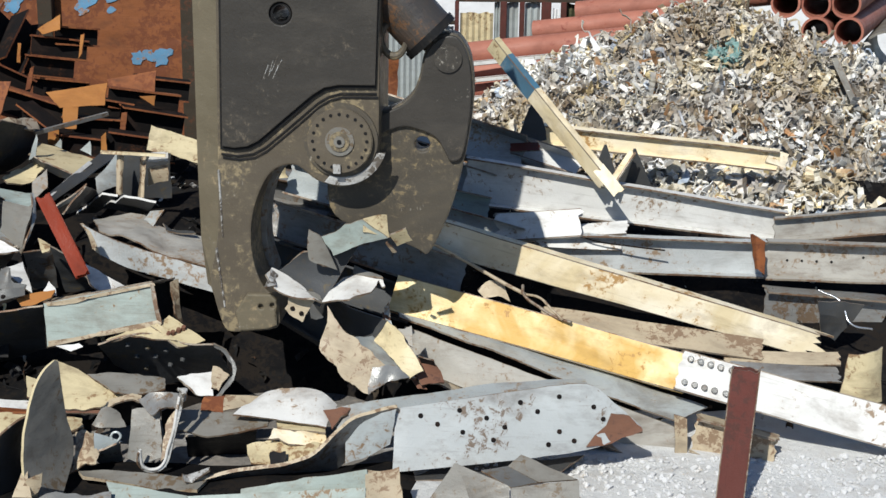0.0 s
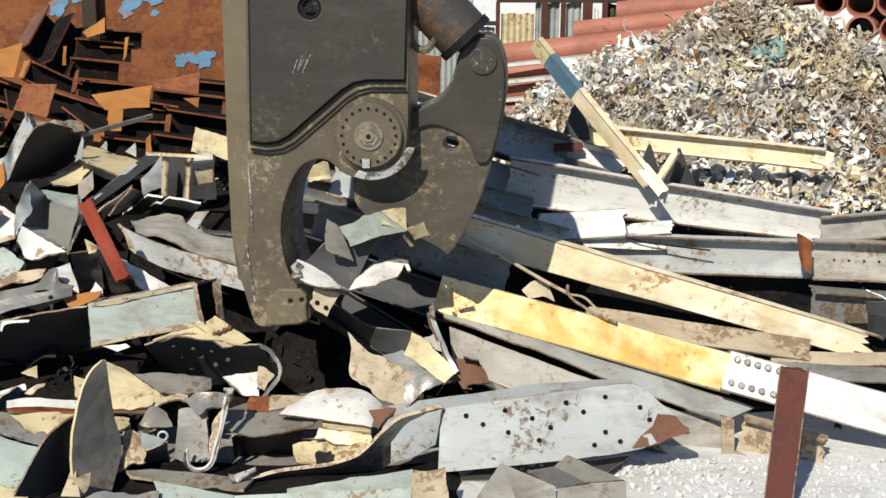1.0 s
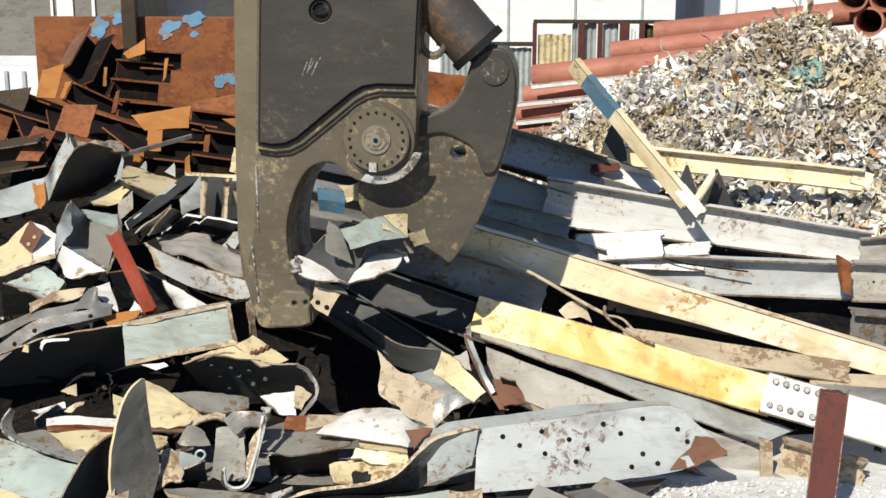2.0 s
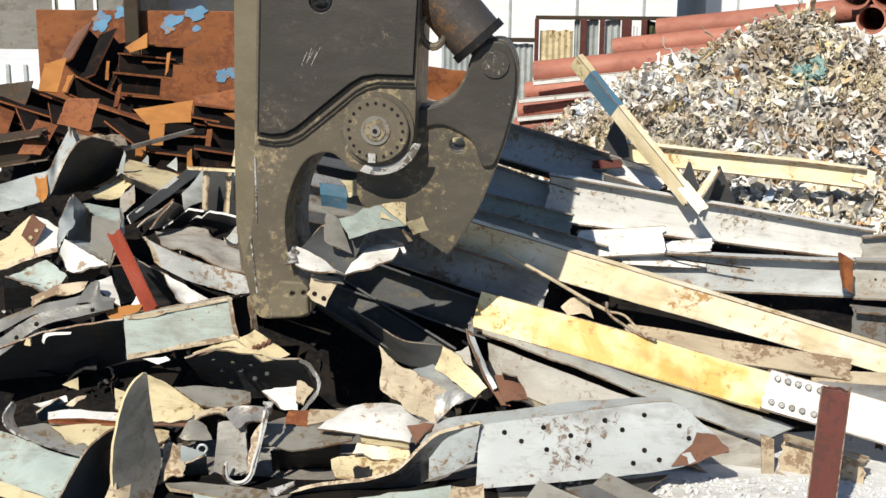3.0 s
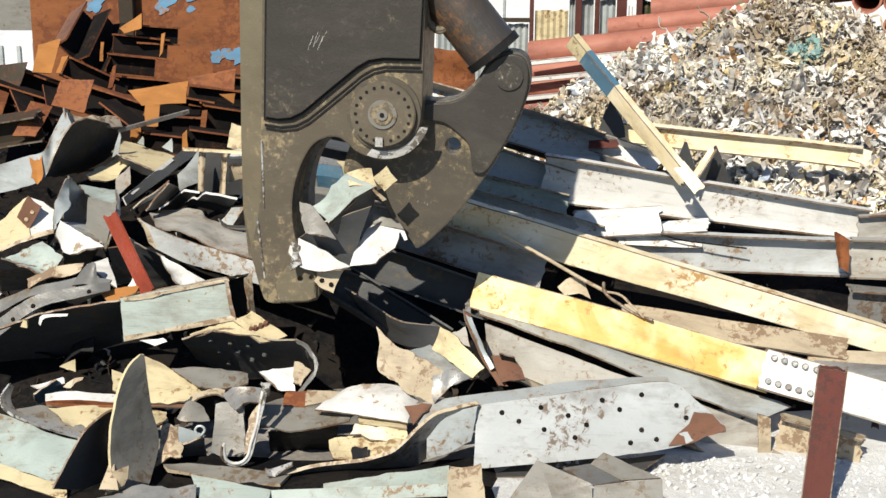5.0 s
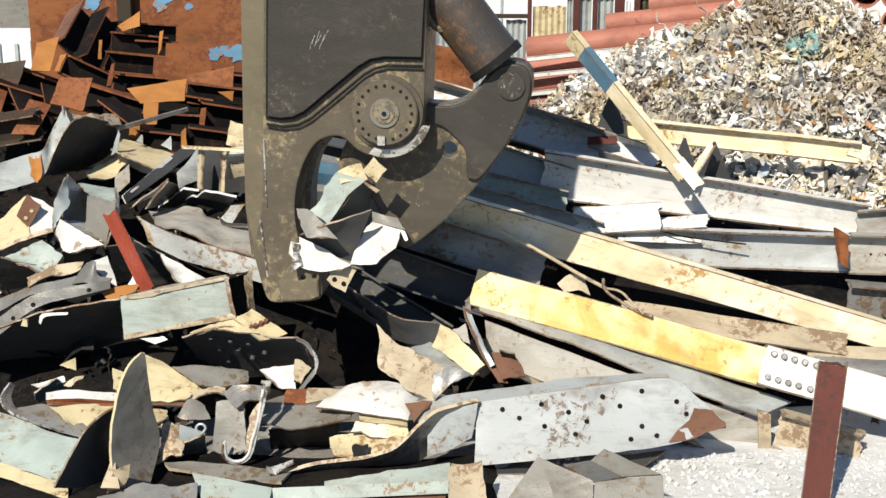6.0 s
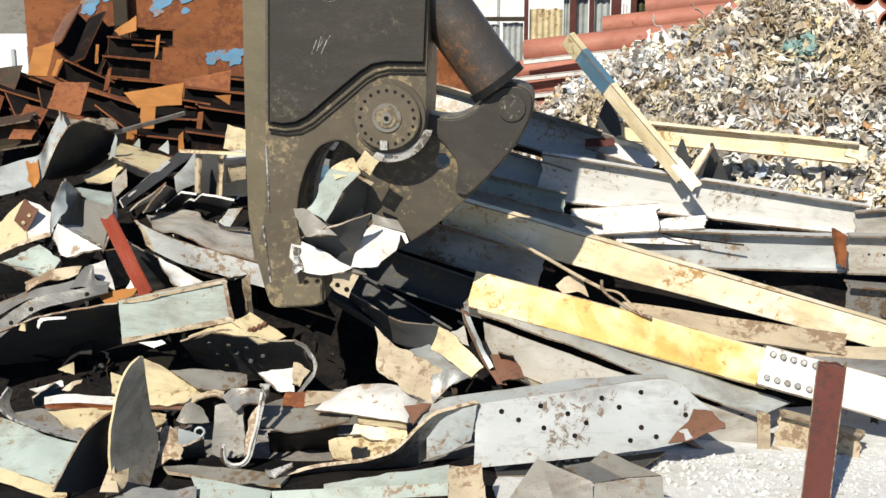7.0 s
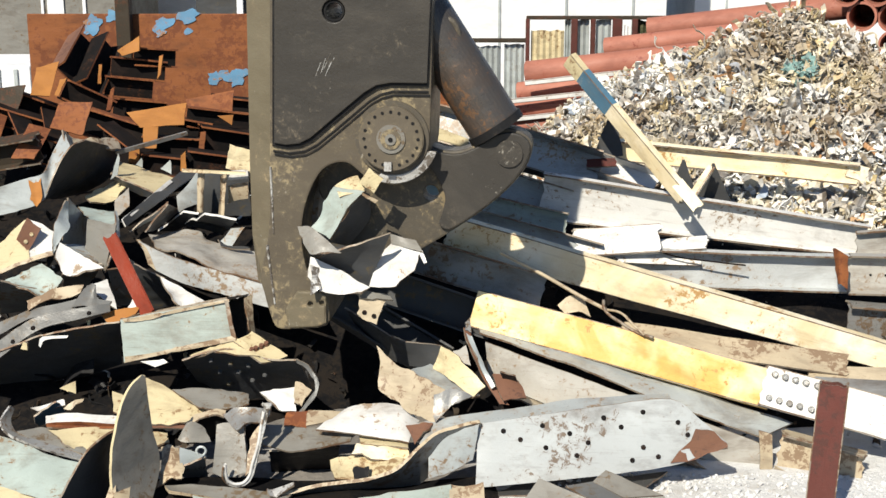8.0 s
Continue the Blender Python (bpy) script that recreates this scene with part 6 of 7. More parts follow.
folded("strip", ((-1.020, 7.500, -0.195), (-0.752, 7.520, -0.139), (-0.451, 7.550, -0.102), (-0.270, 7.580, -0.049), (-0.142, 7.620, 0.068), (-0.014, 7.700, 0.133), (0.227, 7.800, 0.163)), ((-1.064, 7.800, -0.418), (-0.783, 7.800, -0.380), (-0.469, 7.820, -0.355), (-0.241, 7.820, -0.303), (-0.097, 7.800, -0.196), (0.021, 7.850, -0.046), (0.236, 7.850, 0.118)), "steel", "", torn=0.004, dent=0.01, rim_mat='tan', t=0.022, parent=curling_flange)
folded("web", ((-0.093, 7.740, 0.044), (0.055, 7.770, 0.120), (0.220, 7.800, 0.156)), ((-0.089, 7.680, -0.151), (0.055, 7.730, -0.121), (0.180, 7.780, -0.068)), "grey", "", torn=0.006, parent=curling_flange)
near_beam = empty("steel_beam", "near pale grey beam web with bolt holes and torn end", "scrap metal", "scrap pieces on the heap")
folded("web", ((0.214, 7.840, 0.140), (0.608, 7.840, 0.203), (1.020, 7.840, 0.261), (1.391, 7.840, 0.301), (1.576, 7.840, 0.166), (1.743, 7.840, 0.018)), ((0.199, 7.700, -0.219), (0.606, 7.720, -0.187), (1.021, 7.740, -0.148), (1.394, 7.760, -0.101), (1.561, 7.780, -0.046), (1.742, 7.800, 0.005)), "greyworn", "", torn=0.004, dent=0.012, t=0.02, holes=[(0.08, 0.2), (0.13, 0.3), (0.2, 0.15), (0.21, 0.5), (0.28, 0.28), (0.3, 0.75), (0.38, 0.12), (0.42, 0.4), (0.46, 0.8), (0.5, 0.2), (0.5, 0.62), (0.55, 0.82), (0.33, 0.45), (0.62, 0.3), (0.7, 0.5)], parent=near_beam)
folded("flange", ((-0.219, 8.000, 0.066), (-0.049, 8.000, 0.111), (0.408, 8.000, 0.186), (0.934, 8.000, 0.253), (1.404, 8.000, 0.276)), ((-0.133, 7.880, -0.021), (0.056, 7.875, 0.060), (0.222, 7.870, 0.125), (0.748, 7.865, 0.208), (1.395, 7.860, 0.290)), "grey", "", torn=0.006, parent=near_beam)
folded("scorched_tip", ((1.543, 7.800, 0.123), (1.648, 7.800, 0.093), (1.737, 7.800, 0.034)), ((1.400, 7.760, -0.075), (1.556, 7.770, -0.057), (1.745, 7.780, 0.013)), "brown", "", torn=0.02, t=0.016, parent=near_beam)
folded("scorched_corner", ((-0.225, 7.970, 0.078), (-0.137, 7.970, 0.097), (-0.056, 7.970, 0.108)), ((-0.174, 7.850, -0.001), (-0.147, 7.885, 0.030), (-0.084, 7.920, 0.083)), "brown", "", torn=0.012, parent=near_beam)
ragged_channel = empty("ragged_channel", "tan channel with ragged torn end sloping into the hollow", "scrap metal", "scrap pieces on the heap")
folded("side_plate", ((-0.418, 8.220, 0.521), (-0.299, 8.163, 0.427), (-0.156, 8.107, 0.364), (0.028, 8.050, 0.287)), ((-0.392, 8.120, 0.269), (-0.280, 8.073, 0.185), (-0.156, 8.027, 0.116), (-0.049, 7.980, 0.112)), "tan", "", torn=0.02, dent=0.014, parent=ragged_channel)
folded("floor_plate", ((-0.223, 8.250, 0.337), (-0.050, 8.150, 0.251), (0.127, 8.050, 0.231)), ((-0.081, 8.450, 0.318), (0.058, 8.300, 0.266), (0.236, 8.150, 0.213)), "grey", "", torn=0.008, parent=ragged_channel)
folded("side_plate", ((-0.018, 8.420, 0.455), (0.101, 8.285, 0.424), (0.264, 8.150, 0.274)), ((-0.066, 8.400, 0.308), (0.051, 8.250, 0.284), (0.185, 8.100, 0.216)), "cream", "", torn=0.01, parent=ragged_channel)
# trough side in dark colour, standing in for the shade inside it
folded("inner_face", ((-0.672, 8.950, 0.554), (-0.314, 8.600, 0.444), (-0.015, 8.420, 0.452)), ((-0.569, 9.100, 0.284), (-0.321, 8.750, 0.236), (-0.066, 8.450, 0.283)), "dark", "", torn=0.004, parent=ragged_channel)
folded("tab", ((0.051, 8.400, 0.424), (0.146, 8.420, 0.455)), ((0.102, 8.350, 0.371), (0.181, 8.300, 0.358)), "beige", "", torn=0.01, parent=ragged_channel)
folded("torn_end", ((-0.049, 8.050, 0.250), (0.056, 8.050, 0.287), (0.184, 8.050, 0.242)), ((-0.042, 7.980, 0.097), (0.039, 8.000, 0.175), (0.134, 8.020, 0.216)), "steel", "", torn=0.02, dent=0.06, parent=ragged_channel)
strap = empty("twisted_strap", "twisted torn rusty strap with bright edges", "scrap metal", "scrap pieces on the heap")
folded("strap_side", ((0.133, 8.500, 0.561), (0.175, 8.400, 0.450), (0.247, 8.300, 0.293), (0.360, 8.200, 0.134)), ((0.177, 8.500, 0.545), (0.227, 8.400, 0.412), (0.305, 8.300, 0.281), (0.418, 8.200, 0.134)), "brown", "", torn=0.008, dent=0.02, parent=strap)
folded("strap_edge", ((0.154, 8.460, 0.535), (0.197, 8.380, 0.438), (0.239, 8.300, 0.350), (0.310, 8.220, 0.226)), ((0.191, 8.460, 0.519), (0.234, 8.380, 0.407), (0.276, 8.300, 0.331), (0.339, 8.220, 0.241)), "zinc", "", torn=0.015, dent=0.02, parent=strap)
folded("strap_tip", ((0.140, 8.500, 0.592), (0.176, 8.500, 0.622)), ((0.140, 8.480, 0.536), (0.184, 8.480, 0.528)), "steel", "", torn=0.015, parent=strap)
folded("curled_plate", ((0.319, 8.300, 0.304), (0.422, 8.325, 0.288), (0.490, 8.350, 0.248)), ((0.380, 8.150, 0.168), (0.445, 8.175, 0.174), (0.533, 8.200, 0.180)), "brown", "curled rusty brown plate by the beam", torn=0.012)
# curl's inside painted black in place of its shade
folded("dark_plate", ((0.361, 8.250, 0.329), (0.464, 8.280, 0.288)), ((0.450, 8.400, 0.122), (0.523, 8.400, 0.137)), "black", "inner side of a curled plate, black as shade")
broad_beam = empty("steel_beam", "grey and tan steel beam with a broad top flange", "scrap metal", "scrap pieces on the heap")
folded("flange", ((0.238, 8.850, 0.452), (0.818, 8.700, 0.320), (1.377, 8.600, 0.180), (2.297, 8.400, -0.067)), ((0.250, 8.750, 0.443), (0.805, 8.550, 0.300), (1.490, 8.350, 0.078), (2.038, 8.200, -0.085)), "grey", "", torn=0.004, parent=broad_beam)
folded("web", ((0.280, 8.720, 0.382), (0.802, 8.500, 0.250), (1.343, 8.350, 0.093), (2.041, 8.200, -0.132)), ((0.312, 8.700, 0.125), (0.657, 8.500, 0.037), (1.165, 8.350, -0.094), (2.055, 8.200, -0.386)), "beige", "", torn=0.006, parent=broad_beam)
folded("bottom_flange", ((0.314, 8.750, 0.107), (0.661, 8.550, 0.019), (2.068, 8.250, -0.408)), ((0.328, 8.500, 0.148), (0.647, 8.350, 0.047), (2.021, 8.050, -0.382)), "tan", "", torn=0.006, parent=broad_beam)
folded("bent_offcut", ((0.776, 8.950, 0.574), (0.871, 8.950, 0.647), (0.972, 8.950, 0.607)), ((0.831, 8.900, 0.525), (0.927, 8.900, 0.541), (1.001, 8.900, 0.509)), "tan", "tan bent plate in the gap", torn=0.01)
wire("steel_rod", ((0.392, 9.000, 0.932), (0.676, 8.950, 0.790), (0.941, 8.880, 0.651), (1.097, 8.820, 0.581)), 0.013, "tan", "long thin rusty rod lying over the beams")
wire("loose_wire", ((1.083, 8.840, 0.638), (1.085, 8.780, 0.593), (1.193, 8.720, 0.516), (1.300, 8.660, 0.464), (1.389, 8.600, 0.452)), 0.011, "edge", "tangled rusty wire on the beams")
wire("loose_wire", ((1.100, 8.840, 0.575), (1.194, 8.740, 0.577), (1.255, 8.680, 0.528), (1.332, 8.620, 0.461)), 0.009, "tan", "tangled rusty wire on the beams")
member("steel_bar", (-2.703, 11.120, 1.245), (-2.179, 11.500, 1.349), "B", 0.03, 0.024, 6.2, "steel", "thin grey steel bar sticking out", t=0.005, dent=0, torn=(0, 0))
tube("steel_pipe", (5.762, 15.000, 1.418), (7.062, 18.000, 1.418), 0.36, "dull", "large grey steel pipe beside the red pipes", "stack of red pipes")
member("steel_channel", (4.555, 13.200, 1.653), (4.674, 12.700, 1.195), "C", 0.17, 0.06, 20, "dull", "grey steel channel leaning on the shredded heap", dent=0.004)
folded("rusty_plate", ((-3.572, 12.000, 1.849), (-3.384, 12.050, 1.893)), ((-3.578, 11.800, 1.637), (-3.427, 11.850, 1.621)), "orange", "rusty orange offcut plate on the beam stack", group='rusty plates on the stack', torn=0.006, dent=0.008, rim_mat='rust')
folded("rusty_plate", ((-3.343, 11.900, 1.757), (-3.282, 11.900, 1.772)), ((-3.387, 11.850, 1.626), (-3.348, 11.850, 1.621)), "orange", "rusty orange offcut plate on the beam stack", group='rusty plates on the stack', torn=0.006, dent=0.008, rim_mat='rust')
folded("rusty_plate", ((-3.253, 11.500, 1.610), (-2.965, 11.500, 1.619)), ((-3.286, 11.300, 1.429), (-3.017, 11.300, 1.362)), "rust", "rusty orange offcut plate on the beam stack", group='rusty plates on the stack', torn=0.006, dent=0.008, rim_mat='rust')
folded("rusty_plate", ((-2.707, 11.600, 1.509), (-2.434, 11.600, 1.557), (-2.186, 11.600, 1.596)), ((-2.576, 11.500, 1.397), (-2.373, 11.500, 1.417), (-2.204, 11.500, 1.422)), "orange", "rusty orange offcut plate on the beam stack", group='rusty plates on the stack', torn=0.006, dent=0.008, rim_mat='rust')
folded("rusty_plate", ((-2.547, 11.500, 1.397), (-2.422, 11.500, 1.402)), ((-2.545, 11.450, 1.231), (-2.435, 11.450, 1.226)), "orange", "rusty orange offcut plate on the beam stack", group='rusty plates on the stack', torn=0.006, dent=0.008, rim_mat='rust')
folded("rusty_plate", ((-2.313, 12.200, 1.543), (-1.874, 12.200, 1.625)), ((-2.269, 12.100, 1.446), (-1.881, 12.100, 1.446)), "rust", "rusty orange offcut plate on the beam stack", group='rusty plates on the stack', torn=0.006, dent=0.008, rim_mat='rust')
folded("rusty_plate", ((-2.980, 12.550, 1.942), (-2.787, 12.600, 2.071)), ((-2.941, 12.550, 1.896), (-2.783, 12.550, 1.942)), "orange", "rusty orange offcut plate on the beam stack", group='rusty plates on the stack', torn=0.006, dent=0.008, rim_mat='rust')
folded("rusty_plate", ((-2.636, 11.300, 1.228), (-2.550, 11.300, 1.257)), ((-2.642, 11.300, 1.122), (-2.557, 11.300, 1.122)), "orange", "rusty orange offcut plate on the beam stack", group='rusty plates on the stack', torn=0.006, dent=0.008, rim_mat='rust')
folded("rusty_plate", ((-2.081, 11.600, 1.343), (-2.037, 11.600, 1.343)), ((-2.113, 11.600, 1.156), (-2.060, 11.600, 1.156)), "rust", "rusty orange offcut plate on the beam stack", group='rusty plates on the stack', torn=0.006, dent=0.008, rim_mat='rust')
folded("rusty_plate", ((-2.202, 11.300, 1.190), (-2.162, 11.300, 1.228)), ((-2.213, 11.300, 1.055), (-2.160, 11.300, 1.064)), "orange", "rusty orange offcut plate on the beam stack", group='rusty plates on the stack', torn=0.006, dent=0.008, rim_mat='rust')
folded("rusty_plate", ((-1.985, 11.900, 1.440), (-1.841, 11.900, 1.445)), ((-1.907, 11.900, 1.385), (-1.854, 11.900, 1.355)), "orange", "rusty orange offcut plate on the beam stack", group='rusty plates on the stack', torn=0.006, dent=0.008, rim_mat='rust')
folded("rusty_plate", ((-4.021, 11.900, 1.663), (-3.642, 11.900, 1.713)), ((-4.008, 11.800, 1.420), (-3.709, 11.800, 1.469)), "darkrust", "rusty orange offcut plate on the beam stack", group='rusty plates on the stack', torn=0.006, dent=0.008, rim_mat='rust')
folded("rusty_plate", ((-3.454, 11.300, 1.462), (-3.292, 11.350, 1.407)), ((-3.563, 11.100, 1.206), (-3.377, 11.100, 1.197)), "rust", "rusty orange offcut plate on the beam stack", group='rusty plates on the stack', torn=0.006, dent=0.008, rim_mat='rust')
folded("rusty_plate", ((-3.019, 12.000, 1.879), (-2.990, 12.000, 1.879)), ((-3.040, 12.000, 1.710), (-3.010, 12.000, 1.710)), "orange", "rusty orange offcut plate on the beam stack", group='rusty plates on the stack', torn=0.006, dent=0.008, rim_mat='rust')
folded("rusty_plate", ((-2.610, 12.600, 1.885), (-2.573, 12.600, 1.901)), ((-2.620, 12.500, 1.690), (-2.587, 12.500, 1.731)), "orange", "rusty orange offcut plate on the beam stack", group='rusty plates on the stack', torn=0.006, dent=0.008, rim_mat='rust')
folded("rusty_plate", ((-2.904, 11.900, 1.673), (-2.868, 11.900, 1.698)), ((-2.955, 11.900, 1.485), (-2.914, 11.900, 1.495)), "rust", "rusty orange offcut plate on the beam stack", group='rusty plates on the stack', torn=0.006, dent=0.008, rim_mat='rust')
# beams added behind the jaws; the dark ones carry shade in their colour
member("steel_beam", (-1.150, 11.200, 1.093), (-0.019, 11.000, 0.918), "C", 0.230, 0.180, 7.6, "dark", "added steel beam behind the shear, shade in its colour", rim_mat="dark")
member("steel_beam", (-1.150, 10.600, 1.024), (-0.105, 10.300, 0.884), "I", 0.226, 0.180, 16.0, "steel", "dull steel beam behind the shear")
member("steel_beam", (-1.150, 10.000, 0.886), (-0.268, 9.800, 0.804), "C", 0.225, 0.180, 5.3, "dark", "added steel beam behind the shear, shade in its colour", rim_mat="dark")
member("steel_beam", (-1.150, 11.800, 1.156), (-0.117, 11.600, 1.017), "C", 0.210, 0.180, 8.6, "dark", "added steel beam behind the shear, shade in its colour", rim_mat="dark")
sheet("steel_plate", ((-0.976, 10.100, 1.191), (-0.742, 10.100, 1.170), (-0.767, 10.100, 0.986), (-0.959, 10.100, 1.004)), "blue", "blue painted plate behind the jaws")
sheet("steel_plate", ((-0.797, 10.000, 1.224), (-0.607, 10.000, 1.241), (-0.567, 10.000, 1.125), (-0.736, 10.000, 1.104)), "cream", "cream torn plate behind the jaws", torn=0.03)
wire("loose_wire", ((1.612, 9.900, 0.714), (1.753, 9.850, 0.683), (1.955, 9.800, 0.666), (2.239, 9.750, 0.644)), 0.006, "scale", "thin dark wire over the beam")
wire("loose_wire", ((3.240, 9.200, 0.501), (3.369, 9.100, 0.448), (3.424, 9.000, 0.316), (3.544, 8.900, 0.307)), 0.008, "shiny", "loose bright wire in the gap")
member("steel_beam", (-4.491, 11.300, 1.074), (-3.354, 11.200, 1.274), "I", 0.213, 0.180, 14.0, "darkrust", "dark rusty beam at the heap's edge")
sheet("end_plate", ((2.005, 8.120, -0.011), (2.093, 8.120, -0.042), (2.112, 8.120, -0.359), (2.029, 8.120, -0.312)), "tan", "tan end plate of the beige beam", dent=0.006)
sheet("end_plate", ((2.605, 8.000, -0.108), (2.637, 8.000, -0.119), (2.653, 8.000, -0.322), (2.623, 8.000, -0.306)), "tan", "tan end plate of a cut beam", dent=0.006)
# dark sheet on the ground, standing for the shade under the beam
sheet("steel_plate", ((0.269, 7.950, -0.277), (1.403, 7.950, -0.246), (1.225, 7.700, -0.249), (0.331, 7.700, -0.279)), "dark", "dark sheet for the shade below the near beam")
sheet("bolt_plate", ((-2.830, 9.450, 0.786), (-2.764, 9.450, 0.798), (-2.742, 9.450, 0.647), (-2.825, 9.450, 0.622)), "black", "black greasy plate with bolt", studs=[(0.5, 0.5)], stud_r=0.014, stud_mat='polish')
sheet("flat_bar", ((0.042, 7.320, -0.029), (0.235, 7.320, -0.008), (0.278, 7.000, -0.235), (0.041, 7.000, -0.235)), "tan", "rust-stained cut end of the green plate", arch=0.02, dent=0.01)
sheet("steel_plate", ((-0.684, 7.300, -0.140), (0.052, 7.300, -0.017), (0.052, 7.280, -0.177), (-0.664, 7.240, -0.247)), "green", "pale green plate along the heap's foot", dent=0.01)
green_tray = empty("steel_tray", "pale green steel tray lying on ground", "scrap metal", "scrap pieces on the heap")
sheet("side_plate", ((-1.450, 7.300, -0.087), (-0.975, 7.200, -0.133), (-0.985, 6.950, -0.228), (-1.302, 7.000, -0.252)), "green", "", dent=0.006, torn=0.004, parent=green_tray)
sheet("front_plate", ((-0.982, 7.200, -0.136), (0.039, 7.200, -0.087), (0.039, 7.160, -0.146), (-0.979, 7.160, -0.201)), "green", "", dent=0.006, torn=0.004, parent=green_tray)
sheet("inner_plate", ((-0.978, 7.200, -0.228), (0.019, 7.200, -0.171), (0.019, 6.900, -0.271), (-0.981, 6.900, -0.271)), "brown", "", dent=0.01, parent=green_tray)
cut_box = empty("cut_box", "cut grey box section with rusty top on ground", "scrap metal", "scrap pieces on the heap")
sheet("gable_plate", ((0.550, 7.300, 0.018), (0.573, 7.300, 0.018), (0.682, 6.990, -0.247), (0.323, 7.100, -0.232)), "dull", "", dent=0.006, torn=0.004, parent=cut_box)
sheet("side_plate", ((0.563, 7.300, 0.018), (0.859, 7.160, -0.066), (0.853, 7.000, -0.252), (0.635, 7.000, -0.252)), "dull", "", dent=0.006, torn=0.004, parent=cut_box)
sheet("top_plate", ((0.710, 7.300, -0.027), (0.864, 7.340, -0.017), (1.046, 7.240, -0.074), (0.868, 7.150, -0.065)), "dim", "", dent=0.004, torn=0.004, parent=cut_box)
sheet("gable_plate", ((0.864, 7.340, -0.020), (0.949, 7.400, 0.028), (1.256, 7.200, -0.042), (1.037, 7.220, -0.069)), "dull", "", dent=0.006, torn=0.006, parent=cut_box)
sheet("front_plate", ((0.868, 7.150, -0.068), (1.260, 7.170, -0.032), (1.252, 7.000, -0.252), (0.855, 6.990, -0.247)), "dull", "", dent=0.004, torn=0.004, parent=cut_box)
sheet("crumpled_sheet", ((-2.002, 7.200, -0.175), (-1.402, 7.200, -0.140), (-1.299, 6.980, -0.243), (-1.967, 6.980, -0.253)), "steel", "crumpled grey sheet at the heap's foot", dent=0.06, torn=0.03)
sheet("torn_sheet", ((-1.867, 7.200, -0.032), (-1.774, 7.200, 0.017), (-1.817, 7.200, -0.164), (-1.934, 7.200, -0.185)), "tan", "rust-stained torn sheet by the blade", dent=0.03, torn=0.02)
sheet("rusty_sheet", ((-0.222, 12.200, 1.837), (0.273, 12.200, 1.786), (0.245, 12.200, 1.185), (-0.199, 12.200, 1.164)), "rust", "rusty orange steel sheet behind the shear")
sheet("steel_plate", ((-0.213, 11.600, 1.440), (0.223, 11.600, 1.284), (0.205, 11.600, 1.146), (-0.204, 11.600, 1.205)), "cream", "cream painted plate behind the shear")


# ---- heap core, offcuts, shredded heap, rubble ----
def core_height(y):
    """The packed core under the heap, rising away from the yard's edge."""
    return float(np.interp(y, (7.0, 7.7, 8.0, 8.4, 8.9, 9.4, 10.2, 11.0, 12.0, 12.8, 13.2), (-0.5, -0.32, -0.22, -0.04, 0.15, 0.34, 0.52, 0.76, 0.92, 0.88, -0.4)))


def hollow_at(x, y):
    """The hollow under the shear, and the gap beneath the long beams."""
    return 0.75 * math.exp(-((x + 0.5) / 0.75) ** 2 - ((y - 8.65) / 0.7) ** 2) + 0.22 * min(1.0, max(0.0, (0.3 - x) / 0.5)) * math.exp(-((y - 8.7) / 1.3) ** 4) + 0.22 * min(1.0, max(0.0, (x - 0.4) / 0.6))


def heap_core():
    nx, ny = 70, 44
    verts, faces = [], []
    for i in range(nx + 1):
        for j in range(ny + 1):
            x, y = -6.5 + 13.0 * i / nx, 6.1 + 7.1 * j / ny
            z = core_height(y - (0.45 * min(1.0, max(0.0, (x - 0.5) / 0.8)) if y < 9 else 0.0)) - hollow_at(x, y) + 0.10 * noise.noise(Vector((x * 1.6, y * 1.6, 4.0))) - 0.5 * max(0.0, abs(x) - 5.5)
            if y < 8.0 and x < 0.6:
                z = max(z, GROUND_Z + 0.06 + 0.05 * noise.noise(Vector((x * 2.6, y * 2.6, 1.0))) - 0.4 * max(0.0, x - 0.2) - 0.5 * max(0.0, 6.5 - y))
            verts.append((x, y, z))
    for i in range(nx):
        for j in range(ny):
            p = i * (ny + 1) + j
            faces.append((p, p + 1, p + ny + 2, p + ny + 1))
    # near-black core, so the gaps above it look deep in shade
    tagged(mesh_object("heap_core", verts, faces, "gap_shade"), "packed scrap and dirt, near-black for the shade in gaps", "scrap heap", kind="stuff")


heap_core()


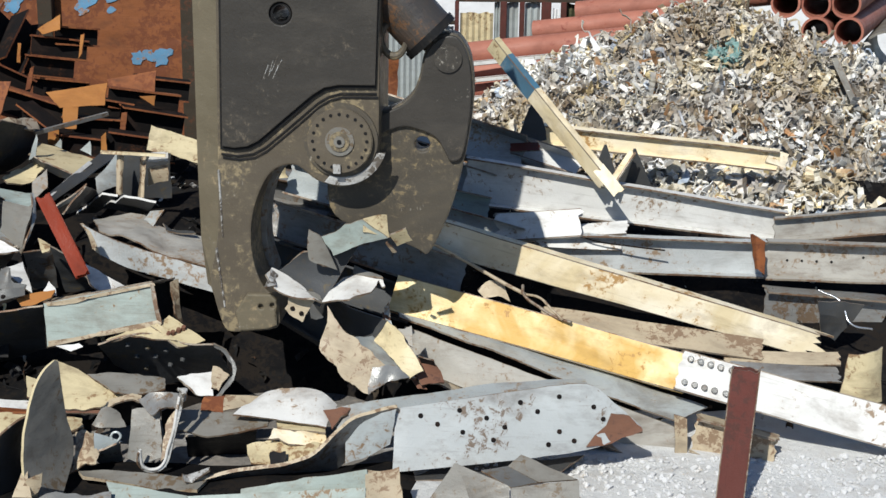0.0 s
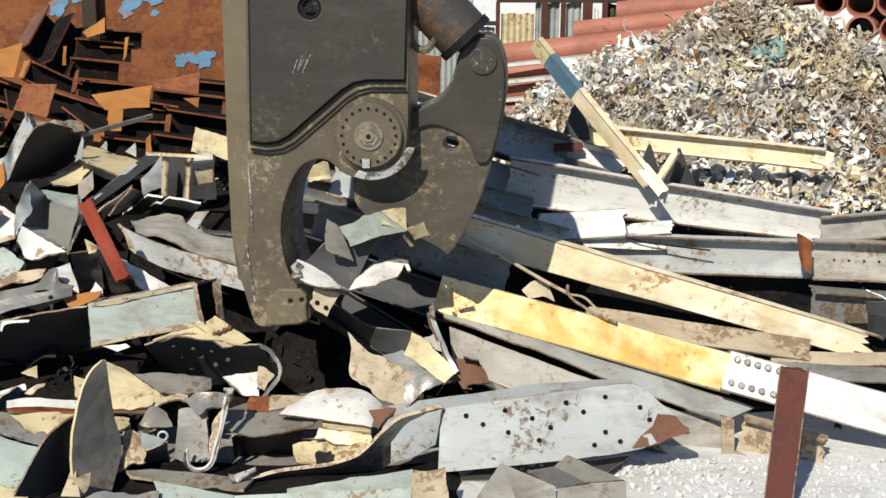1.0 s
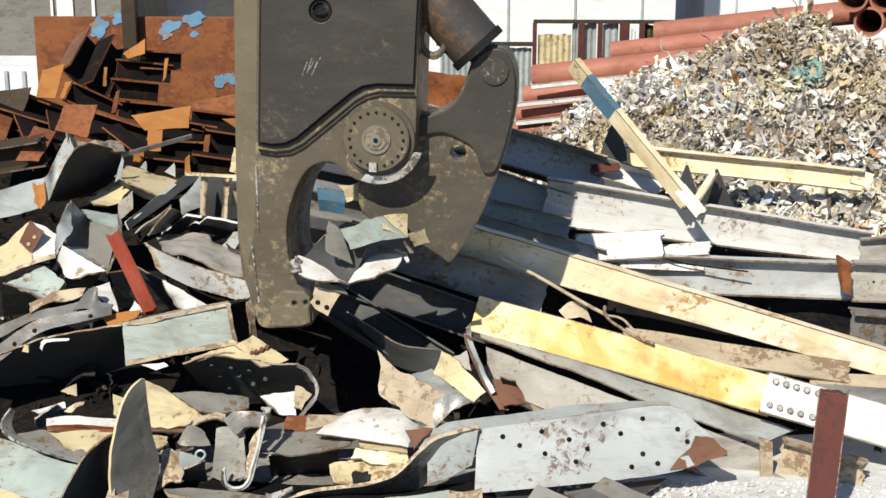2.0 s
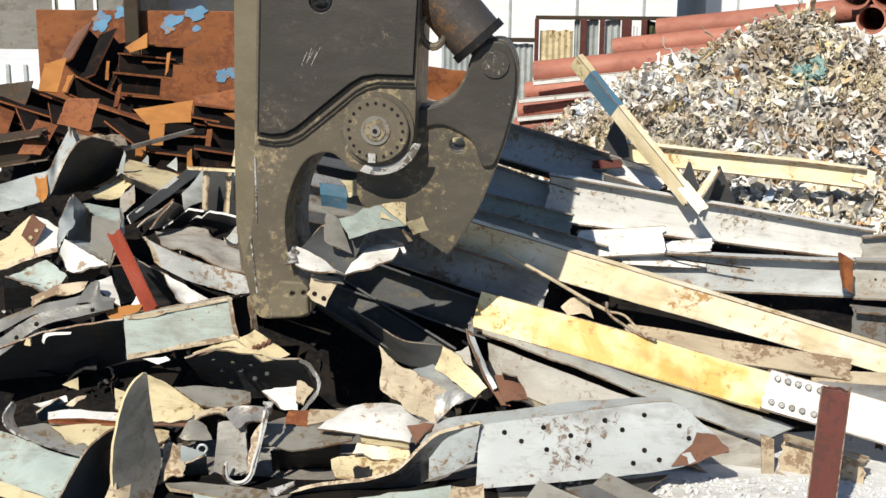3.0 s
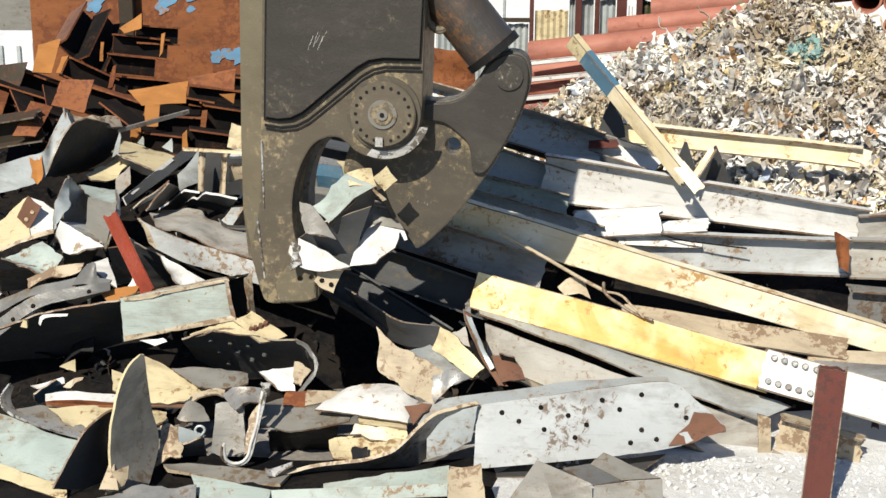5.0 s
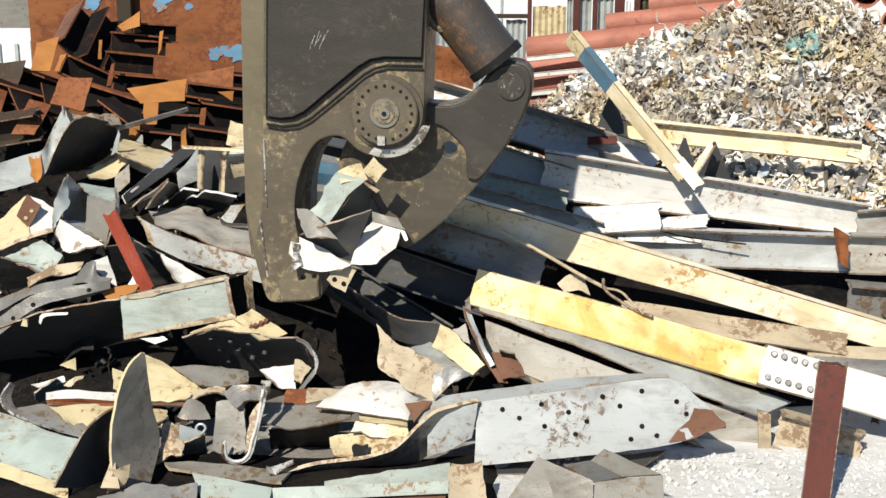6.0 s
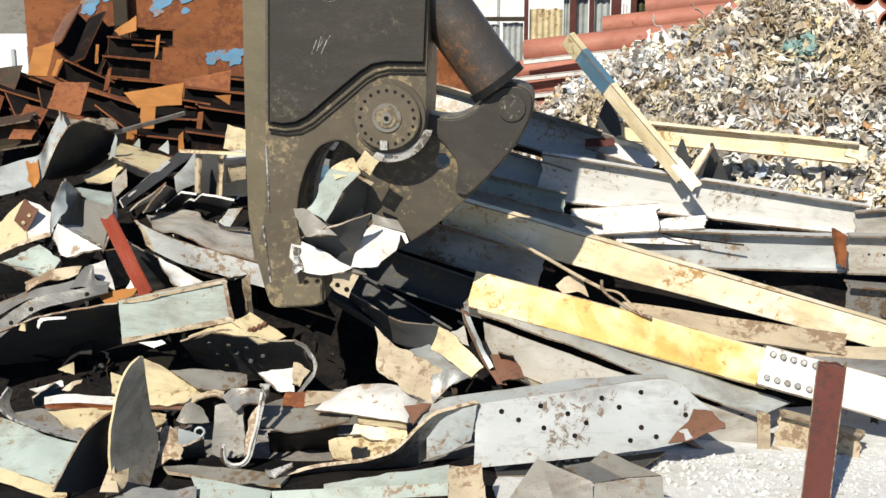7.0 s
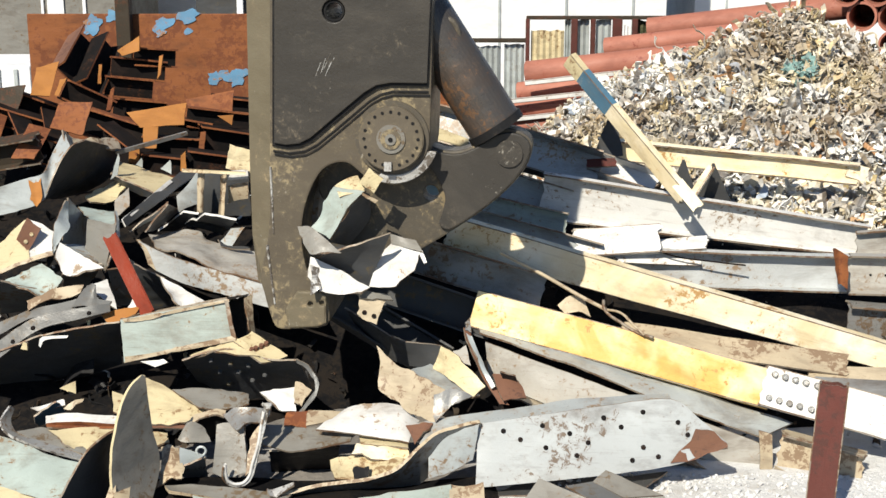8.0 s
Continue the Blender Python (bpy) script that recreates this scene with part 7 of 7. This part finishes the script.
def crumpled(rng, verts, faces, at, size, stretch, segs=3):
    """One curling strip of torn sheet metal with thickness."""
    turn = Euler((rng.gauss(0.5, 0.75), rng.gauss(0, 0.75), rng.uniform(0, 6.28))).to_matrix()
    l, w = size * stretch, size
    base = len(verts)
    ang, curl, x, z = rng.uniform(-0.6, 0.6), rng.uniform(-0.5, 0.5), 0.0, 0.0
    rows = []
    for i in range(segs + 1):
        rows.append((x, z, ang))
        ang += curl + rng.uniform(-1.05, 1.05)
        x += l / segs * math.cos(ang)
        z += l / segs * math.sin(ang)
    ww, roll = w * rng.uniform(0.5, 1.0), rng.uniform(-0.4, 0.4)
    for x, z, a in rows:
        ww = min(1.25 * w, max(0.25 * w, ww * rng.uniform(0.7, 1.4)))
        roll += rng.uniform(-0.35, 0.35)
        for y, dz in ((-ww / 2 * math.cos(roll), -ww / 2 * math.sin(roll)), (ww / 2 * math.cos(roll), ww / 2 * math.sin(roll))):
            for s in (0, 0.006):
                verts.append(Vector(at) + turn @ Vector((x - l / 3 - s * math.sin(a), y, z + dz + s * math.cos(a))))
    for i in range(segs):
        p = base + 4 * i
        faces += [(p, p + 2, p + 6, p + 4), (p + 1, p + 5, p + 7, p + 3), (p, p + 4, p + 5, p + 1), (p + 2, p + 3, p + 7, p + 6)]
    p = base + 4 * segs
    faces += [(base, base + 1, base + 3, base + 2), (p, p + 2, p + 3, p + 1)]


def shredded_heap():
    cx, cy, rx, ry, h = 3.62, 14.2, 3.25, 2.6, 2.35

    def top_of(x, y):
        d = math.hypot((x - cx) / rx, (y - cy) / ry)
        return GROUND_Z + h * max(0.0, 1 - d) ** 0.48 * (1 + 0.10 * noise.noise(Vector((x * 1.3, y * 1.3, 9)))) + 0.13 * noise.noise(Vector((x * 3.1, y * 3.1, 5))) * min(1.0, 2.5 * max(0.0, 1 - d))

    n = 230
    verts, faces = [], []
    for i in range(n + 1):
        for j in range(n + 1):
            x, y = cx - rx + 2 * rx * i / n, cy - ry + 2 * ry * j / n
            p = Vector((x * 5.0, y * 5.0, 2.0))
            p = p + 0.5 * Vector((noise.noise(p * 2.3), noise.noise(p * 2.1 + Vector((5, 1, 3))), 0))
            fold = abs(noise.noise(p)) + 0.7 * abs(noise.noise(p * 2.3)) + 0.4 * abs(noise.noise(p * 4.9))
            verts.append((x + 0.03 * noise.noise(p * 3.1), y + 0.03 * noise.noise(p * 2.7), top_of(x, y) - 0.16 + 0.22 * fold))
    for i in range(n):
        for j in range(n):
            p = i * (n + 1) + j
            faces.append((p, p + 1, p + n + 2, p + n + 1))
    tagged(mesh_object("shredded_heap_core", verts, faces, "crush"), "packed crumpled sheet metal under loose shreds", "scrap heap", kind="stuff")
    rng = random.Random(21)
    verts, faces = [], []
    for _ in range(15500):
        x, y = cx + rng.uniform(-1, 1) * rx, cy + rng.uniform(-1, 0.35) * ry
        z = top_of(x, y)
        if z < GROUND_Z + 0.12:
            continue
        clump = noise.noise(Vector((x * 3.1, y * 3.1, 7.0)))
        if clump < -0.2 and rng.random() < 0.75:
            continue
        z += 0.10 * clump
        crumpled(rng, verts, faces, (x, y, z + rng.uniform(-0.07, 0.05)), rng.choice((0.016, 0.022, 0.03, 0.04, 0.05)), rng.uniform(3.5, 7.0), 9)
    for _ in range(1900):
        x, y = rng.uniform(2.53, 4.28), rng.uniform(11.1, 12.5)
        crumpled(rng, verts, faces, (x, y, core_height(y) - hollow_at(x, y) + rng.uniform(-0.02, 0.16)), rng.choice((0.014, 0.02, 0.04, 0.07)), rng.uniform(2.0, 5.0), 6)
    for _ in range(900):
        x, y = cx + rng.uniform(-1, 1) * rx, cy + rng.uniform(-0.95, 0.3) * ry
        z = top_of(x, y)
        if z > GROUND_Z + 0.1:
            crumpled(rng, verts, faces, (x, y, z + rng.uniform(-0.02, 0.07)), rng.uniform(0.035, 0.06), rng.uniform(4.5, 8.0), 13)
    tagged(mesh_object("shredded_metal", verts, faces, "shred"), "heap of shredded crumpled grey and tan sheet metal", "scrap heap", kind="stuff")
    verts, faces = [], []
    for _ in range(130):
        x, y = 3.48 + rng.gauss(0, 0.06), 13.35 + rng.gauss(0, 0.08)
        crumpled(rng, verts, faces, (x, y, top_of(x, y) + rng.uniform(0.0, 0.08)), rng.uniform(0.02, 0.05), rng.uniform(2.5, 5.0), 8)
    tagged(mesh_object("netting", verts, faces, "teal"), "crumpled teal netting on the shredded heap", "netting")


shredded_heap()


def offcuts(name, count, small, large, lift, mat, label, seed):
    """Small torn pieces that fill the gaps of the heap."""
    rng = random.Random(seed)
    verts, faces = [], []
    for _ in range(count):
        x, y = rng.uniform(-5, 5.5), rng.uniform(7.9, 12.2)
        crumpled(rng, verts, faces, (x, y, core_height(y) - hollow_at(x, y) + rng.uniform(-0.08, lift)), rng.uniform(small, large) * (0.4 if x > 0.3 else 1.0), rng.uniform(1.5, 4.0), 4)
    tagged(mesh_object(name, verts, faces, mat), label, "scrap metal", kind="stuff")


offcuts("offcuts", 420, 0.012, 0.04, 0.06, "shred", "small torn bright offcuts of steel in the gaps", 8)
# filler pieces in black, the shade of the gaps put into their colour
offcuts("dark_offcuts", 1100, 0.03, 0.11, 0.05, "black", "small torn steel offcuts, black for the shade in the gaps", 9)
offcuts("rusty_offcuts", 260, 0.02, 0.08, 0.05, "darkrust", "small dark rusty offcuts of steel in the gaps", 10)


def rubble():
    """Pale clods and broken bits along the foot of the heap."""
    rng = random.Random(15)
    ico = bmesh.new()
    bmesh.ops.create_icosphere(ico, subdivisions=1, radius=1.0)
    base_v = [v.co.copy() for v in ico.verts]
    base_f = [tuple(v.index for v in f.verts) for f in ico.faces]
    ico.free()
    verts, faces = [], []
    for _ in range(3000):
        x, y = rng.uniform(0.7, 5.5), 6.6 + 1.45 * rng.random() ** 0.35
        r = rng.choice((0.004, 0.006, 0.008, 0.011, 0.02)) * rng.uniform(0.7, 1.3)
        z = GROUND_Z + 0.05 * noise.noise(Vector((x * 0.9, y * 0.9, 0.3))) + r * 0.35
        n0 = len(verts)
        verts += [Vector((x, y, z)) + Vector((p.x, p.y, p.z * 0.75)) * (r * rng.uniform(0.5, 1.4)) for p in base_v]
        faces += [tuple(n0 + k for k in f) for f in base_f]
    tagged(mesh_object("rubble", verts, faces, "rubble"), "pale broken rubble and crusted clods on ground", "rubble", kind="stuff")


rubble()


def motions():
    walk(shear, [
        (0.0, pose(-0.124, 8.200, 1.743, 0, -0.96, -6) @ pose(0, 0.28, 0)),
        (0.5, pose(-0.145, 8.200, 1.744, 0, -1.34, -6) @ pose(0, 0.28, 0)),
        (1.0, pose(-0.219, 8.200, 1.778, 0, -0.96, -6) @ pose(0, 0.28, 0)),
        (1.5, pose(-0.345, 8.200, 1.837, 0, 0.23, -6) @ pose(0, 0.28, 0)),
        (3.0, pose(-0.425, 8.200, 1.905, 0, 0.66, -6) @ pose(0, 0.28, 0)),
        (3.5, pose(-0.408, 8.200, 1.890, 0, 0.57, -6) @ pose(0, 0.28, 0)),
        (4.0, pose(-0.382, 8.200, 1.888, 0, 0.32, -6) @ pose(0, 0.28, 0)),
        (4.5, pose(-0.370, 8.200, 1.887, 0, 0.44, -6) @ pose(0, 0.28, 0)),
        (6.0, pose(-0.347, 8.200, 1.878, 0, 0.29, -6) @ pose(0, 0.28, 0)),
        (6.5, pose(-0.335, 8.200, 1.875, 0, 0.46, -6) @ pose(0, 0.28, 0)),
        (7.0, pose(-0.318, 8.200, 1.864, 0, 0.18, -6) @ pose(0, 0.28, 0)),
        (7.5, pose(-0.312, 8.200, 1.862, 0, 0.13, -6) @ pose(0, 0.28, 0)),
        (8.0, pose(-0.309, 8.200, 1.852, 0, -0.00, -6) @ pose(0, 0.28, 0)),
    ])
    walk(moving_jaw, [
        (0.0, pose(0.000, 0, 0, 0, -10.60, 0)),
        (0.5, pose(0.000, 0, 0, 0, -9.80, 0)),
        (1.0, pose(0.000, 0, 0, 0, -6.50, 0)),
        (1.5, pose(0.000, 0, 0, 0, -5.00, 0)),
        (3.0, pose(0.000, 0, 0, 0, -4.00, 0)),
        (3.5, pose(0.000, 0, 0, 0, 0.00, 0)),
        (4.0, pose(-0.004, 0, 0, 0, 1.60, 0)),
        (4.5, pose(-0.017, 0, 0, 0, 6.30, 0)),
        (6.0, pose(-0.040, 0, 0, 0, 15.00, 0)),
        (6.5, pose(-0.052, 0, 0, 0, 19.50, 0)),
        (7.0, pose(-0.061, 0, 0, 0, 23.00, 0)),
        (7.5, pose(-0.073, 0, 0, 0, 27.50, 0)),
        (8.0, pose(-0.090, 0, 0, 0, 34.00, 0)),
    ])
    walk(cylinder, [
        (0.0, pose(0.643, 0.0, 0.476, 0, -42.96, 0)),
        (0.5, pose(0.650, 0.0, 0.467, 0, -42.91, 0)),
        (1.0, pose(0.676, 0.0, 0.429, 0, -42.66, 0)),
        (1.5, pose(0.687, 0.0, 0.411, 0, -42.51, 0)),
        (3.0, pose(0.694, 0.0, 0.399, 0, -42.41, 0)),
        (3.5, pose(0.720, 0.0, 0.350, 0, -41.93, 0)),
        (4.0, pose(0.725, 0.0, 0.330, 0, -41.61, 0)),
        (4.5, pose(0.737, 0.0, 0.269, 0, -40.58, 0)),
        (6.0, pose(0.746, 0.0, 0.152, 0, -38.43, 0)),
        (6.5, pose(0.744, 0.0, 0.090, 0, -37.20, 0)),
        (7.0, pose(0.739, 0.0, 0.041, 0, -36.21, 0)),
        (7.5, pose(0.727, 0.0, -0.022, 0, -34.87, 0)),
        (8.0, pose(0.703, 0.0, -0.112, 0, -32.84, 0)),
    ])
    # pieces dragged along as the shear draws back at the start
    for thing, at, rows in (
            (large_channel, Matrix(), ((0.0, 0.190, -0.010), (0.5, 0.165, -0.008), (1.0, 0.125, -0.005), (1.5, 0.070, 0.0), (3.0, 0.012, 0.0), (3.5, 0.0, 0.0), (8.0, 0.0, 0.0))),
            (red_bar, red_bar.matrix_basis.copy(), ((0.0, 0.130, 0.155), (0.5, 0.120, 0.150), (1.0, 0.090, 0.130), (1.5, 0.030, 0.080), (3.0, 0.0, 0.005), (3.5, 0.0, 0.0), (8.0, 0.0, 0.0))),
            (green_box, Matrix(), ((0.0, 0.055, 0.0), (0.5, 0.048, 0.0), (1.0, 0.035, 0.0), (1.5, 0.015, 0.0), (3.0, 0.0, 0.0), (8.0, 0.0, 0.0)))):
        walk(thing, [(t, pose(dx, 0, dz) @ at) for t, dx, dz in rows])
    turn = pose(-0.05, 8.2, 0.25, 0, 14, 0) @ pose(0.05, -8.2, -0.25)
    walk(ragged_channel, [(0.0, pose(0.13, 0, 0.08) @ turn), (0.3, pose(0.11, 0, -0.01)), (0.5, pose(0.09, 0, -0.02)), (1.0, pose(0.05, 0, -0.01)), (1.5, pose(0.01, 0, 0)), (3.0, pose(0, 0, 0)), (8.0, pose(0, 0, 0))])
    walk(held_bracket, [
        (0.0, pose(-0.049, 8.420, 1.217, 0, -5.5, 0) @ pose(0, 0, 0, 0.0)),
        (0.5, pose(-0.087, 8.420, 1.206, 0, -4.0, 0) @ pose(0, 0, 0, 0.0)),
        (1.0, pose(-0.212, 8.420, 1.270, 0, -2.5, 0) @ pose(0, 0, 0, 0.0)),
        (1.5, pose(-0.365, 8.420, 1.329, 0, 1.3, 0) @ pose(0, 0, 0, 0.0)),
        (3.0, pose(-0.460, 8.420, 1.409, 0, -0.6, 0) @ pose(0, 0, 0, 0.0)),
        (3.5, pose(-0.436, 8.420, 1.394, 0, 1.7, 0) @ pose(0, 0, 0, -5.0)),
        (4.0, pose(-0.450, 8.420, 1.367, 0, -2.6, 0) @ pose(0, 0, 0, -10.0)),
        (4.5, pose(-0.553, 8.420, 1.351, 0, -11.3, 0) @ pose(0, 0, 0, -20.0)),
        (6.0, pose(-0.619, 8.420, 1.319, 0, -28.8, 0) @ pose(0, 0, 0, -30.0)),
        (6.5, pose(-0.623, 8.420, 1.336, 0, -31.3, 0) @ pose(0, 0, 0, -30.0)),
        (7.0, pose(-0.630, 8.420, 1.360, 0, -33.7, 0) @ pose(0, 0, 0, -30.0)),
        (7.5, pose(-0.631, 8.420, 1.363, 0, -34.1, 0) @ pose(0, 0, 0, -30.0)),
        (8.0, pose(-0.619, 8.420, 1.370, 0, -33.9, 0) @ pose(0, 0, 0, -30.0)),
    ])
    walk(held_plate, [
        (0.0, pose(-0.220, 8.400, 0.680, 0, 4.9, 0) @ pose(0, 0, 0, 8.0)),
        (0.5, pose(-0.239, 8.400, 0.678, 0, 5.2, 0) @ pose(0, 0, 0, 8.0)),
        (1.0, pose(-0.331, 8.400, 0.761, 0, 0.9, 0) @ pose(0, 0, 0, 8.0)),
        (1.5, pose(-0.481, 8.400, 0.874, 0, -1.2, 0) @ pose(0, 0, 0, 8.0)),
        (3.0, pose(-0.601, 8.400, 0.962, 0, -1.3, 0) @ pose(0, 0, 0, 8.0)),
        (3.5, pose(-0.554, 8.400, 0.936, 0, -1.4, 0) @ pose(0, 0, 0, 10.0)),
        (4.0, pose(-0.539, 8.400, 0.947, 0, -6.4, 0) @ pose(0, 0, 0, 18.0)),
        (4.5, pose(-0.559, 8.400, 0.964, 0, -8.7, 0) @ pose(0, 0, 0, 28.0)),
        (6.0, pose(-0.564, 8.400, 1.006, 0, -8.8, 0) @ pose(0, 0, 0, 48.0)),
        (6.5, pose(-0.561, 8.400, 0.997, 0, -10.0, 0) @ pose(0, 0, 0, 50.0)),
        (7.0, pose(-0.550, 8.400, 1.010, 0, -9.3, 0) @ pose(0, 0, 0, 50.0)),
        (7.5, pose(-0.524, 8.400, 1.011, 0, -9.0, 0) @ pose(0, 0, 0, 50.0)),
        (8.0, pose(-0.450, 8.400, 1.007, 0, -9.0, 0) @ pose(0, 0, 0, 50.0)),
    ])
    walk(held_tab, [
        (0.0, pose(-0.383, 8.300, 0.654, 0, -5.6, 0) @ pose(0, 0, 0, 0.0)),
        (0.5, pose(-0.415, 8.300, 0.634, 0, -5.4, 0) @ pose(0, 0, 0, 0.0)),
        (1.0, pose(-0.511, 8.300, 0.693, 0, -5.3, 0) @ pose(0, 0, 0, 0.0)),
        (1.5, pose(-0.658, 8.300, 0.775, 0, -5.6, 0) @ pose(0, 0, 0, 0.0)),
        (3.0, pose(-0.773, 8.300, 0.850, 0, -9.2, 0) @ pose(0, 0, 0, 0.0)),
        (3.5, pose(-0.750, 8.300, 0.837, 0, -15.9, 0) @ pose(0, 0, 0, 0.0)),
        (4.0, pose(-0.729, 8.300, 0.827, 0, -9.1, 0) @ pose(0, 0, 0, 0.0)),
        (4.5, pose(-0.732, 8.300, 0.819, 0, -12.3, 0) @ pose(0, 0, 0, 0.0)),
        (6.0, pose(-0.630, 8.300, 0.806, 0, -9.3, 0) @ pose(0, 0, 0, 0.0)),
        (6.5, pose(-0.624, 8.300, 0.794, 0, -9.1, 0) @ pose(0, 0, 0, 0.0)),
        (7.0, pose(-0.601, 8.300, 0.787, 0, -9.0, 0) @ pose(0, 0, 0, 0.0)),
        (7.5, pose(-0.579, 8.300, 0.795, 0, -9.7, 0) @ pose(0, 0, 0, 0.0)),
        (8.0, pose(-0.445, 8.300, 0.737, 0, -14.6, 0) @ pose(0, 0, 0, 0.0)),
    ])

motions()
